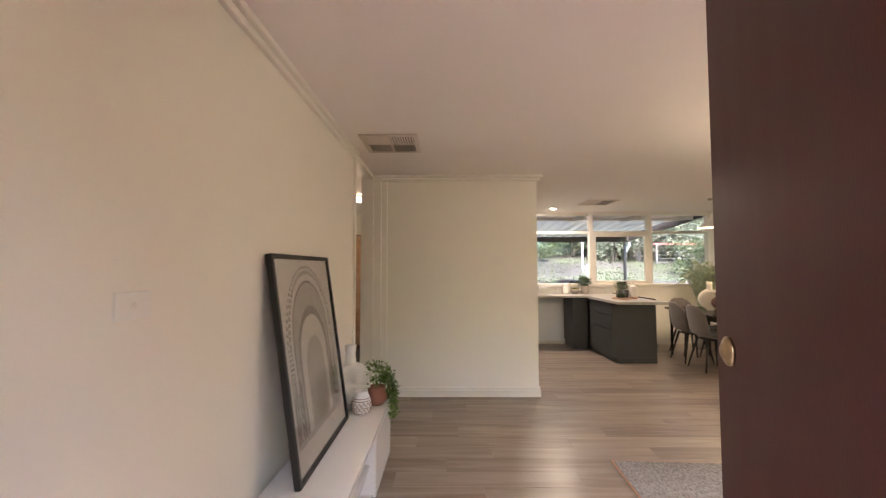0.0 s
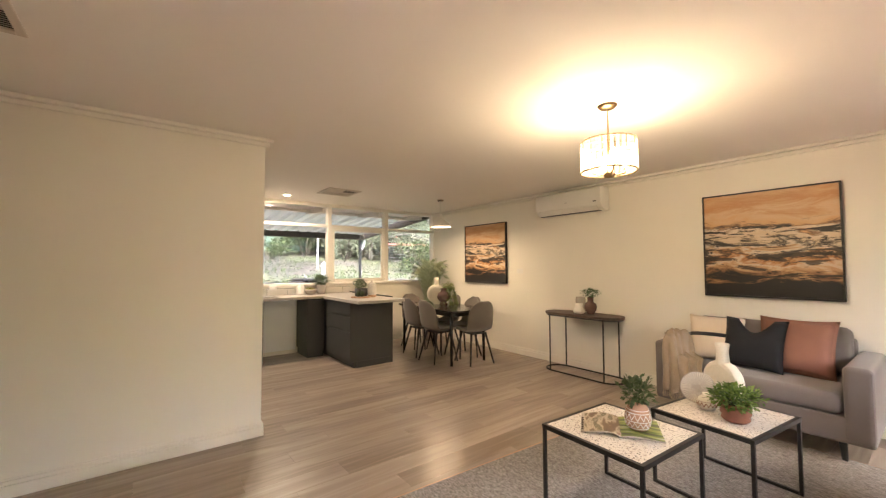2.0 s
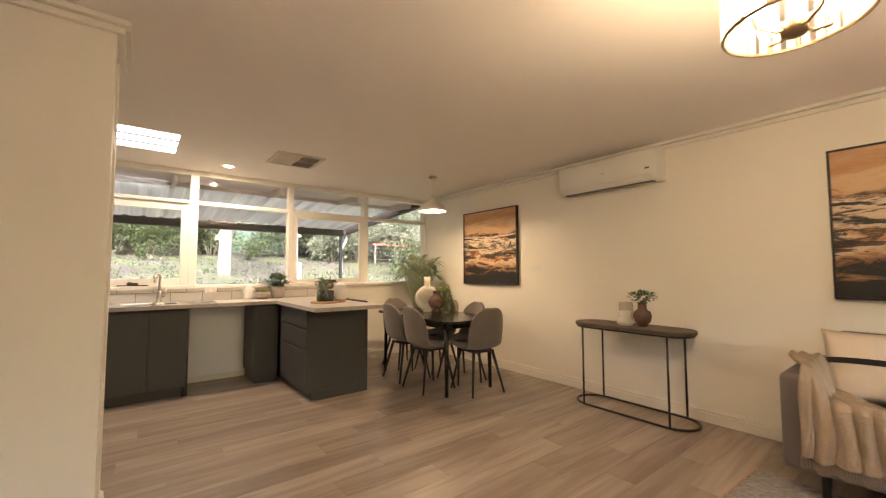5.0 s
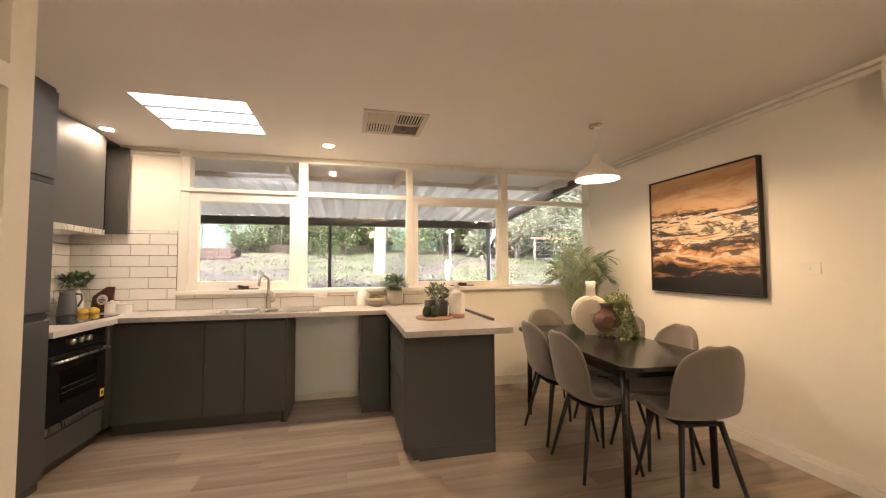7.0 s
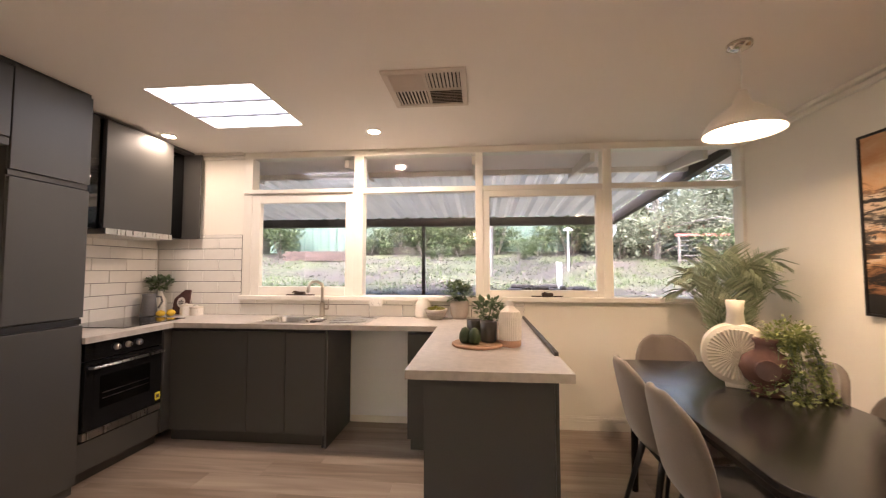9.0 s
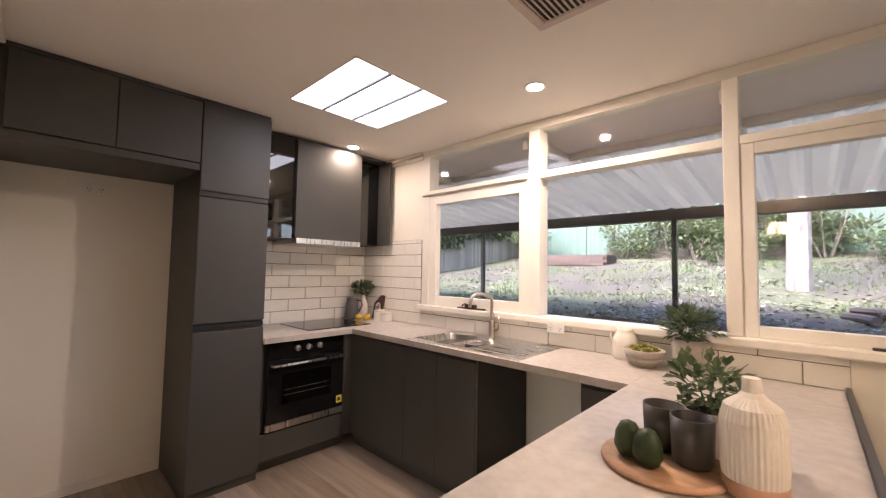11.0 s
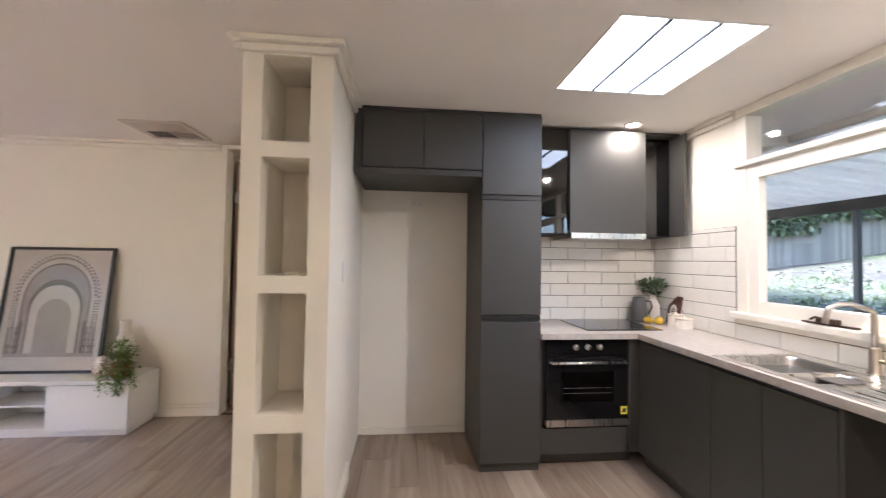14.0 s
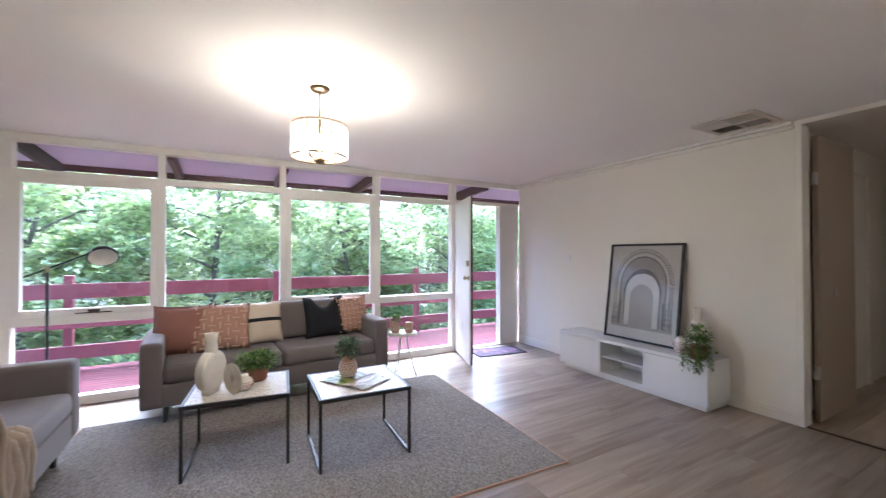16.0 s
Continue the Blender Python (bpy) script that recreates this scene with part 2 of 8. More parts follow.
LAMPGLOW = glow("warm_lamp_disc", (1.0, 0.84, 0.62), 14)
# Emission stands in for daylight coming through the skylight.
DIFFUSER = glow("daylight_glow_panel", (0.93, 0.97, 1.0), SKYLIGHT)
BLACKFAB = mat("black_linen", (0.012, 0.013, 0.017), 0.9, var=0.2, scale=8, fine=380, bump=0.4)
RUST = mat("rust_linen", (0.29, 0.135, 0.095), 0.9, var=0.14, scale=8, fine=380, bump=0.4)
CREAMFAB = mat("cream_linen", (0.66, 0.56, 0.44), 0.9, var=0.10, scale=8, fine=380, bump=0.4)
PEACH = mat("peach_jacquard", (0.43, 0.255, 0.175), 0.9, var=0.12, scale=8, fine=300, bump=0.4)
PEACHLT = mat("pale_peach_cord", (0.58, 0.40, 0.29), 0.9, var=0.1, scale=8, fine=300, bump=0.4)
THROW = mat("beige_knit_wool", (0.33, 0.25, 0.17), 0.95, var=0.25, scale=10, fine=150, bump=0.7, dist=0.004, sheen=0.3)
SOIL = mat("potting_soil", (0.03, 0.02, 0.014), 0.95, var=0.4, scale=30, fine=120, bump=0.8)
LEAF = leafy("houseplant_leaves", (0.07, 0.14, 0.028), (0.25, 0.35, 0.095))
LEAFGREY = leafy("grey_green_leaves", (0.06, 0.10, 0.05), (0.17, 0.23, 0.12))
RAILRED = mat("faded_red_rail_paint", (0.42, 0.13, 0.11), 0.7, var=0.25, scale=6, fine=60, bump=0.1)
SUCCLEAF = leafy("yellow_green_runner_leaves", (0.13, 0.17, 0.05), (0.36, 0.40, 0.15))
PALM = leafy("palm_leaves", (0.21, 0.26, 0.15), (0.47, 0.52, 0.35))
SPRING = leafy("spring_tree_leaves", (0.25, 0.34, 0.13), (0.55, 0.60, 0.31), 0.6)
MISTY = leafy("grey_green_bush_leaves", (0.15, 0.18, 0.12), (0.36, 0.39, 0.29), 0.5)
BUSHY = leafy("shrub_leaves", (0.025, 0.042, 0.018), (0.11, 0.145, 0.06), 0.35)
BARK = ramped("tree_bark", [(0.3, (0.05, 0.04, 0.032)), (0.7, (0.17, 0.145, 0.12))], 6, stretch=(3, 3, 0.6), rough=0.9, bump=0.8, dist=0.02)
PALEBARK = ramped("pale_gum_bark", [(0.3, (0.075, 0.068, 0.060)), (0.7, (0.20, 0.185, 0.165))], 5, stretch=(3, 3, 0.7), rough=0.9, bump=0.7, dist=0.02)
BRICK = mat("red_garden_brick", (0.060, 0.040, 0.034), 0.9, var=0.3, scale=8, fine=60, bump=0.4, rnd=0.6)
TEAL = mat("teal_fence_steel", (0.060, 0.105, 0.082), 0.5, var=0.08, scale=1, fine=30)
TIMBERF = mat("weathered_fence_timber", (0.165, 0.155, 0.118), 0.9, var=0.25, scale=5, fine=60, stretch=(6, 6, 0.6), bump=0.4, rnd=0.5)
DARKTIM = mat("dark_timber", (0.045, 0.035, 0.028), 0.8, var=0.25, scale=4, fine=60, bump=0.3)
ROOFING = mat("pale_roof_sheet", (0.60, 0.60, 0.61), 0.45, var=0.08, scale=1.5, fine=30, bump=0.05)
PATIOSHEET = leafy("translucent_roof_sheet", (0.56, 0.57, 0.54), (0.61, 0.61, 0.58), 0.26, 0.4)
PIPEW = mat("white_pvc", (0.75, 0.75, 0.75), 0.4, var=0.04)
LEMON = mat("lemon_skin", (0.72, 0.46, 0.03), 0.45, var=0.12, scale=30, fine=200, bump=0.3)
AVO = mat("avocado_skin", (0.025, 0.045, 0.012), 0.5, var=0.3, scale=30, fine=120, bump=0.5)
SUCC = mat("yellow_green_succulent", (0.28, 0.27, 0.05), 0.5, var=0.3, scale=20, fine=90, bump=0.2)
PAPER = mat("magazine_paper", (0.50, 0.46, 0.41), 0.5, var=0.1, scale=10)
PRINTDK = mat("printed_photo", (0.16, 0.12, 0.08), 0.45, var=0.6, scale=14, fine=60, bump=0)
PRINTGR = mat("printed_green_photo", (0.14, 0.17, 0.06), 0.45, var=0.6, scale=12, fine=50, bump=0)
MAGNET = mat("yellow_energy_label", (0.70, 0.62, 0.05), 0.5, var=0.1)
RUG = ramped("woven_wool_rug", [(0.3, (0.165, 0.148, 0.135)), (0.5, (0.28, 0.257, 0.236)), (0.72, (0.42, 0.395, 0.365))], 110, stretch=(1, 0.45, 1), rough=0.97, detail=3, bump=0.9, dist=0.006)
MATTEX = ramped("printed_doormat", [(0.35, (0.03, 0.03, 0.045)), (0.55, (0.10, 0.06, 0.11)), (0.7, (0.22, 0.10, 0.16))], 9, rough=0.95, bump=0.6)


# ---- shape helpers ----
def box(bm, x0, x1, y0, y1, z0, z1):
    v = [bm.verts.new(p) for p in ((x0, y0, z0), (x1, y0, z0), (x1, y1, z0), (x0, y1, z0), (x0, y0, z1), (x1, y0, z1), (x1, y1, z1), (x0, y1, z1))]
    for f in ((3, 2, 1, 0), (4, 5, 6, 7), (0, 1, 5, 4), (1, 2, 6, 5), (2, 3, 7, 6), (3, 0, 4, 7)):
        bm.faces.new([v[i] for i in f])
    return v


def boxes(*dims):
    bm = bmesh.new()
    for d in dims:
        box(bm, *d)
    return bm


def lathe(profile, n=28, bm=None, at=(0, 0, 0)):
    """Turns a profile of (radius, height) about the upright axis."""
    bm = bm or bmesh.new()
    rings = []
    for r, z in profile:
        if r < 1e-5:
            rings.append([bm.verts.new((at[0], at[1], at[2] + z))])
        else:
            rings.append([bm.verts.new((at[0] + r * math.cos(2 * math.pi * i / n), at[1] + r * math.sin(2 * math.pi * i / n), at[2] + z)) for i in range(n)])
    for a, b in zip(rings, rings[1:]):
        for i in range(n):
            j = (i + 1) % n
            if len(a) == 1 and len(b) > 1:
                bm.faces.new((a[0], b[j], b[i]))
            elif len(b) == 1 and len(a) > 1:
                bm.faces.new((a[i], a[j], b[0]))
            elif len(a) > 1:
                bm.faces.new((a[i], a[j], b[j], b[i]))
    return bm


def tube(pts, r, n=8, bm=None, r1=None, closed=False):
    """A round bar along a line of points; r1 is the radius at its far end."""
    bm = bm or bmesh.new()
    pts = [Vector(p) for p in pts]
    rings = []
    side = None
    m = len(pts)
    for k, p in enumerate(pts):
        a = pts[(k - 1) % m] if closed or k > 0 else p
        b = pts[(k + 1) % m] if closed or k < m - 1 else p
        d = (b - a).normalized()
        if side is None:
            side = d.orthogonal().normalized()
        else:
            side = (side - d * side.dot(d)).normalized()
        up = d.cross(side)
        rad = r if r1 is None else r + (r1 - r) * k / (m - 1)
        rings.append([bm.verts.new(p + rad * (math.cos(2 * math.pi * i / n) * side + math.sin(2 * math.pi * i / n) * up)) for i in range(n)])
    pairs = list(zip(rings, rings[1:])) + ([(rings[-1], rings[0])] if closed else [])
    for a, b in pairs:
        for i in range(n):
            j = (i + 1) % n
            bm.faces.new((a[i], a[j], b[j], b[i]))
    if not closed:
        bm.faces.new(rings[0][::-1])
        bm.faces.new(rings[-1])
    return bm


def finish(ob, bm, material, bevel=0.0, smooth=False, seg=2):
    bmesh.ops.recalc_face_normals(bm, faces=bm.faces)
    if smooth:
        for f in bm.faces:
            f.smooth = True
    bm.to_mesh(ob.data)
    bm.free()
    ob.data.materials.append(material)
    if bevel:
        md = ob.modifiers.new("rounded_edges", 'BEVEL')
        md.width, md.segments, md.limit_method, md.angle_limit = bevel, seg, 'ANGLE', radians(40)
        if seg > 2:
            for poly in ob.data.polygons:
                poly.use_smooth = True
    return ob


def root_of(ob):
    while ob.parent:
        ob = ob.parent
    return ob


def part(name, bm, material, parent, label="", bevel=0.0, smooth=False, seg=2, absolute=False):
    """One mesh under a thing or a part; absolute: the mesh is given in the place's own metres."""
    ob = new(name, bpy.data.meshes.new(name))
    if absolute:
        bmesh.ops.translate(bm, verts=bm.verts, vec=-Vector(root_of(parent).location))
    finish(ob, bm, material, bevel, smooth, seg)
    ob.parent = parent
    if label:
        tagged(ob, label)
    return ob


def abox(name, dims, material, parent, label="", bevel=0.002, seg=2):
    return part(name, boxes(dims), material, parent, label, bevel=bevel, seg=seg, absolute=True)


def thing(name, label, category, loc=(0, 0, 0), rz=0.0, group="", kind=""):
    ob = new(name)
    ob.empty_display_size = 0.1
    ob.matrix_world = pose(*loc, 0, 0, rz)
    return tagged(ob, label, category, group, kind)


def solo(name, bm, material, label, category, loc=(0, 0, 0), rz=0.0, group="", kind="", bevel=0.0, smooth=False, seg=2):
    """A thing that is one mesh."""
    ob = new(name, bpy.data.meshes.new(name))
    finish(ob, bm, material, bevel, smooth, seg)
    ob.matrix_world = pose(*loc, 0, 0, rz)
    return tagged(ob, label, category, group, kind)


def struct(name, bm, material, label, category, bevel=0.0):
    return solo(name, bm, material, label, category, kind="structure", bevel=bevel)


def pieces(name, mesh, parent, places, material=None):
    """Alike pieces of a surface, each an object of its own on one mesh."""
    for p in places:
        ob = new(name, mesh)
        ob.parent = parent
        ob.matrix_local = p
    return len(places)


def piece_mesh(name, dims, material, chamfer=0.0015):
    """A slab with chamfered upper edges; dims are its full sizes, the middle at the origin."""
    a, b, c = dims[0] / 2, dims[1] / 2, dims[2]
    e = chamfer
    lo = [(-a, -b, 0), (a, -b, 0), (a, b, 0), (-a, b, 0)]
    mi = [(-a, -b, c - e), (a, -b, c - e), (a, b, c - e), (-a, b, c - e)]
    hi = [(-a + e, -b + e, c), (a - e, -b + e, c), (a - e, b - e, c), (-a + e, b - e, c)]
    fs = [(8, 9, 10, 11)]
    for i in range(4):
        j = (i + 1) % 4
        fs += [(i, j, 4 + j, 4 + i), (4 + i, 4 + j, 8 + j, 8 + i)]
    me = bpy.data.meshes.new(name)
    me.from_pydata(lo + mi + hi, [], fs)
    me.materials.append(material)
    return me


# ---- large structure ----
H = 2.40
XW, XE, YS, YN = -0.68, 4.96, 0.30, 7.42
KW = -0.21

floor = struct("floor", boxes((-3.5, XE + 0.12, YS - 0.12, YN + 0.15, -0.15, -0.010)), DARKTIM, "oak-look laminate plank floor through the whole room", "floor")
skyhole = (0.79, 1.497, 6.122, 6.797)
cb = boxes((-3.5, skyhole[0], YS - 0.1, YN + 0.15, H, H + 0.12), (skyhole[1], XE + 0.12, YS - 0.1, YN + 0.15, H, H + 0.12),
           (skyhole[0], skyhole[1], YS - 0.1, skyhole[2], H, H + 0.12), (skyhole[0], skyhole[1], skyhole[3], YN + 0.15, H, H + 0.12))
struct("ceiling", cb, CEIL, "flat matt white plaster ceiling", "ceiling")
roof_low = boxes((-3.6, skyhole[0], YS - 0.3, YN + 0.3, H + 0.14, H + 0.2), (skyhole[1], XE + 0.3, YS - 0.3, YN + 0.3, H + 0.14, H + 0.2),
                 (skyhole[0], skyhole[1], YS - 0.3, skyhole[2], H + 0.14, H + 0.2), (skyhole[0], skyhole[1], skyhole[3], YN + 0.3, H + 0.14, H + 0.2))
struct("roof", roof_low, ROOFING, "pale flat roof over the house", "roof")
struct("wall_east", boxes((XE, XE + 0.12, YS - 0.12, YN + 0.15, -0.15, H)), WALL, "cream painted plaster wall", "wall")
struct("wall_north", boxes((KW - 0.1, 0.635, YN, YN + 0.15, -0.15, H), (0.635, XE, YN, YN + 0.15, -0.15, 1.05)), WALL, "cream painted wall under a long window", "wall")
struct("wall_west", boxes((XW - 0.10, XW, YS, 3.62, -0.15, H)), WALL, "cream painted plaster wall behind the low cabinet", "wall")
NY0, NY1 = 4.605, 4.82
niches = [(0.06, 0.60), (0.68, 1.23), (1.31, 1.855), (1.93, 2.33)]
PX, PY0, PY1 = 1.125, 4.515, 4.92
nd = 0.34
pb = [(XW - 0.1, PX - nd, PY0, PY1, -0.15, H), (PX - nd, PX, PY0, NY0, -0.15, H), (PX - nd, PX, NY1, PY1, -0.15, H)]
zs = [-0.15] + [z for n_ in niches for z in n_] + [H]
for z0_, z1_ in zip(zs[::2], zs[1::2]):
    pb.append((PX - nd, PX, NY0, NY1, z0_, z1_))
struct("wall_partition", boxes(*pb), WALL, "cream partition wall with four open shelf niches in its end", "wall")
struct("wall_kitchen_west", boxes((KW - 0.1, KW, PY1, YN, -0.15, H)), WALL, "cream painted kitchen wall", "wall")
struct("wall_hall", boxes((-3.5, -3.4, 3.4, 4.9, -0.15, H), (-3.4, XW - 0.1, 3.46, 3.56, -0.15, H), (-3.4, -1.95, 4.80, 4.90, -0.15, H), (-2.35, -2.25, 4.90, YN, -0.15, H), (-2.25, KW - 0.1, YN, YN + 0.1, -0.15, H)), WALL, "cream hallway walls beyond the opening", "wall")
# hall door trim and a cupboard seen through the opening
struct("trim_hall", boxes((-2.62, -2.54, 3.56, 3.585, 0, 2.22), (-1.74, -1.66, 3.56, 3.585, 0, 2.22), (-2.62, -1.66, 3.56, 3.585, 2.14, 2.22)), TRIM, "white door trim along the hall", "trim", bevel=0.004)
cup = thing("hall_cupboard", "tall warm timber cupboard in the back room", "cupboard", (-1.6, 7.1, 0))
abox("body", (-2.24, -1.02, 6.92, YN - 0.01, 0.0, 1.95), WALNUT, cup)
for a in (-2.23, -1.62):
    abox("door", (a, a + 0.59, 6.90, 6.918, 0.08, 1.93), OAKWOOD, cup, "warm timber door")
van = thing("white_drawer_cabinet", "low white drawer cabinet in the back room", "cabinet", (-0.6, 6.3, 0))
abox("body", (-0.92, KW - 0.105, 5.7, 6.9, 0.06, 0.85), PAINTDOOR, van)
for z in (0.08, 0.34, 0.60):
    abox("drawer", (-0.94, -0.922, 5.71, 6.89, z, z + 0.24), PAINTDOOR, van)

# cornice: two stepped fillets along the ceiling
co = bmesh.new()
for (x0, x1, y0, y1) in ((XE - 0.055, XE, YS, YN), (XW, XW + 0.055, YS, 3.619), (XW, PX + 0.055, PY0 - 0.055, PY0), (PX, PX + 0.055, PY0, PY1), (0.42, PX + 0.055, PY1, PY1 + 0.055),
                         (0.14, 0.635, YN - 0.045, YN)):
    box(co, x0, x1, y0, y1, H - 0.028, H - 0.001)
for (x0, x1, y0, y1) in ((XE - 0.03, XE, YS, YN), (XW, XW + 0.03, YS, 3.619), (XW, PX + 0.03, PY0 - 0.03, PY0), (PX, PX + 0.03, PY0, PY1), (0.42, PX + 0.03, PY1, PY1 + 0.03),
                         (0.14, 0.635, YN - 0.026, YN)):
    box(co, x0, x1, y0, y1, H - 0.062, H - 0.03)
struct("cornice_trim", co, TRIM, "cream stepped cornice along the ceiling", "cornice", bevel=0.006)
bb = bmesh.new()
for x0, x1, y0, y1, dx0, dx1, dy0, dy1 in ((XE - 0.018, XE, YS, YN, 1, 0, 0, 0), (XW, XW + 0.018, YS, 3.619, 0, 1, 0, 0), (XW + 0.166, PX + 0.018, PY0 - 0.018, PY0, 0, 1, 1, 0), (PX, PX + 0.018, PY0, PY1, 0, 1, 0, 0),
                                           (0.42, PX + 0.018, PY1, PY1 + 0.018, 0, 1, 0, 1), (3.16, XE - 0.019, YN - 0.018, YN, 0, 0, 1, 0)):
    for z0, z1, e in ((0.0, 0.074, 0.0), (0.074, 0.080, 0.009), (0.080, 0.100, 0.003), (0.100, 0.112, 0.011)):
        box(bb, x0 + dx0 * e, x1 - dx1 * e, y0 + dy0 * e, y1 - dy1 * e, z0, z1)
for x0, x1, y0, y1 in ((KW, KW + 0.012, 4.95, 5.77), (1.67, 2.265, YN - 0.012, YN)):
    box(bb, x0, x1, y0, y1, 0.0, 0.055)
struct("baseboard", bb, TRIM, "white moulded skirting board", "baseboard", bevel=0.002)
# hall opening frame
struct("trim_hall_opening", boxes((XW - 0.12, XW + 0.02, 3.622, 3.667, 0, H - 0.04), (XW - 0.12, XW + 0.02, 4.47, PY0 - 0.002, 0, H - 0.04), (XW - 0.12, XW + 0.02, 3.622, PY0 - 0.002, H - 0.04, H - 0.002),
       (XW + 0.02, XW + 0.10, PY0 - 0.040, PY0 - 0.002, 0, H - 0.064), (XW + 0.10, XW + 0.165, PY0 - 0.022, PY0 - 0.002, 0, H - 0.064)), TRIM, "white full-height door frame at the hall", "door frame", bevel=0.004)
# The leaf's colour carries the shade of the unlit hall.
hd = thing("door_2", "tan flush hall door standing open, darkened for hall shade", "door", (XW - 0.13, 3.68, 0), kind="structure")
abox("leaf", (-1.66, -0.87, 3.66, 3.70, 0.012, 2.30), SHADEDDOOR, hd, bevel=0.003)
for hz in (0.35, 1.9):
    abox("hinge", (-0.868, -0.83, 3.655, 3.70, hz, hz + 0.10), STEEL, hd)
abox("latch_plate", (-1.2, -1.16, 3.702, 3.708, 1.0, 1.06), STEEL, hd)


def sash(parent, x0, x1, y0, y1, z0, z1, w):
    bm = boxes((x0, x0 + w, y0, y1, z0, z1), (x1 - w, x1, y0, y1, z0, z1), (x0 + w, x1 - w, y0, y1, z0, z0 + w), (x0 + w, x1 - w, y0, y1, z1 - w, z1))
    return part("sash", bm, TRIM, parent, absolute=True, bevel=0.004)


def pane(parent, x0, x1, y, z0, z1):
    ob = abox("pane", (x0, x1, y, y + 0.004, z0, z1), GLASS, parent, bevel=0)
    ob.visible_shadow = False
    return ob


def winder(loc, label, flip=1):
    w = thing("window_winder", label, "window winder", loc)
    part("arm", boxes((-0.13, 0.13, -0.012, 0.012, 0.0, 0.010)), BROWNM, w, bevel=0.003)
    part("gearbox", boxes((-0.045, 0.045, -0.028, 0.016, 0.010, 0.034)), BROWNM, w, bevel=0.006)
    part("crank", tube([(0.0, -0.02, 0.03), (-0.03, -0.045, 0.04), (-0.05, -0.05, 0.025)], 0.006), BROWNM, w)
    return w


# north window: four bays, fanlights above
wn1 = thing("window_1", "long white timber kitchen window with fanlights", "window", (2.7, YN, 1.05), kind="structure")
mull = [(0.637, 0.715), (1.677, 1.760), (2.762, 2.828), (3.834, 3.908), (4.93, XE)]
for a, b in mull:
    abox("mullion", (a, b, YN - 0.012, YN + 0.10, 1.09, H - 0.058), TRIM, wn1, bevel=0.004)
abox("head", (0.637, XE, YN - 0.014, YN + 0.10, H - 0.058, H - 0.001), TRIM, wn1, bevel=0.003)
abox("window_sill", (0.625, XE, YN - 0.055, YN + 0.14, 1.045, 1.088), TRIM, wn1, bevel=0.008)
for (a, b), (c, d) in zip(mull, mull[1:]):
    abox("transom", (b, c, YN - 0.010, YN + 0.095, 2.005, 2.05), TRIM, wn1, bevel=0.004)
    pane(wn1, b, c, YN + 0.05, 2.05, H - 0.058)
sash(wn1, 0.715, 1.677, YN - 0.006, YN + 0.05, 1.088, 2.005, 0.078)
pane(wn1, 0.79, 1.60, YN + 0.03, 1.14, 1.95)
pane(wn1, 1.760, 2.762, YN + 0.05, 1.088, 2.005)
sash(wn1, 2.828, 3.834, YN - 0.006, YN + 0.05, 1.088, 2.005, 0.055)
pane(wn1, 2.88, 3.78, YN + 0.03, 1.14, 1.95)
pane(wn1, 3.908, 4.93, YN + 0.05, 1.088, 2.005)
abox("transom_ledge", (0.642, 1.672, YN - 0.035, YN - 0.012, 2.012, 2.046), TRIM, wn1, bevel=0.004)
winder((1.20, YN - 0.028, 1.09), "brown metal winder on the sill of the kitchen window")
winder((3.36, YN - 0.028, 1.09), "brown metal winder on the sill of the kitchen window")

# south window wall and front door
ws = thing("window_2", "white timber window wall of the living room facing the deck", "window", (2.6, YS, 0), kind="structure")
fm = [(4.84, XE), (3.775, 3.835), (2.67, 2.73), (1.563, 1.637), (0.446, 0.526)]
for a, b in fm:
    abox("mullion", (a, b, YS - 0.10, YS, 0.0, H - 0.07), TRIM, ws, bevel=0.004)
abox("head", (-0.74, XE, YS - 0.10, YS + 0.004, H - 0.07, H - 0.001), TRIM, ws, bevel=0.003)
for (a, b), (c, d) in zip(fm, fm[1:]):
    abox("transom", (d, a, YS - 0.095, YS - 0.004, 2.03, 2.09), TRIM, ws, bevel=0.004)
    abox("mid_rail", (d, a, YS - 0.11, YS + 0.012, 0.735, 0.815), TRIM, ws, bevel=0.004)
    abox("bottom_rail", (d, a, YS - 0.095, YS - 0.004, 0.0, 0.085), TRIM, ws, bevel=0.004)
    pane(ws, d, a, YS - 0.06, 2.09, H - 0.07)
    pane(ws, d, a, YS - 0.06, 0.085, 0.735)
for a, b in ((3.835, 4.84), (1.637, 2.67)):
    sash(ws, a, b, YS - 0.06, YS + 0.006, 0.815, 2.03, 0.055)
    pane(ws, a + 0.055, b - 0.055, YS - 0.03, 0.87, 1.975)
for a, b in ((2.73, 3.775), (0.526, 1.563)):
    pane(ws, a, b, YS - 0.06, 0.815, 2.03)
winder((4.30, YS + 0.0, 0.822), "black winder on the sill of the living room window")
winder((2.15, YS + 0.0, 0.822), "black winder on the sill of the living room window")
# solid side panel, fanlight and frame of the doorway
dj = thing("door_frame", "white door frame with a solid side panel", "door frame", (-0.3, YS, 0), kind="structure")
abox("side_panel", (XW, -0.36, YS - 0.09, YS - 0.02, 0.0, 2.06), PAINTDOOR, dj, bevel=0.003)
abox("jamb", (-0.36, -0.31, YS - 0.10, YS, 0.0, 2.06), TRIM, dj, bevel=0.003)
abox("transom", (XW, 0.446, YS - 0.095, YS - 0.002, 2.06, 2.105), TRIM, dj, bevel=0.003)
abox("threshold", (-0.31, 0.446, YS - 0.12, YS, -0.012, 0.012), STEEL, dj, bevel=0.003)
ob = abox("pane", (XW, 0.446, YS - 0.06, YS - 0.056, 2.105, H - 0.05), GLASS, dj, bevel=0)
ob.visible_shadow = False
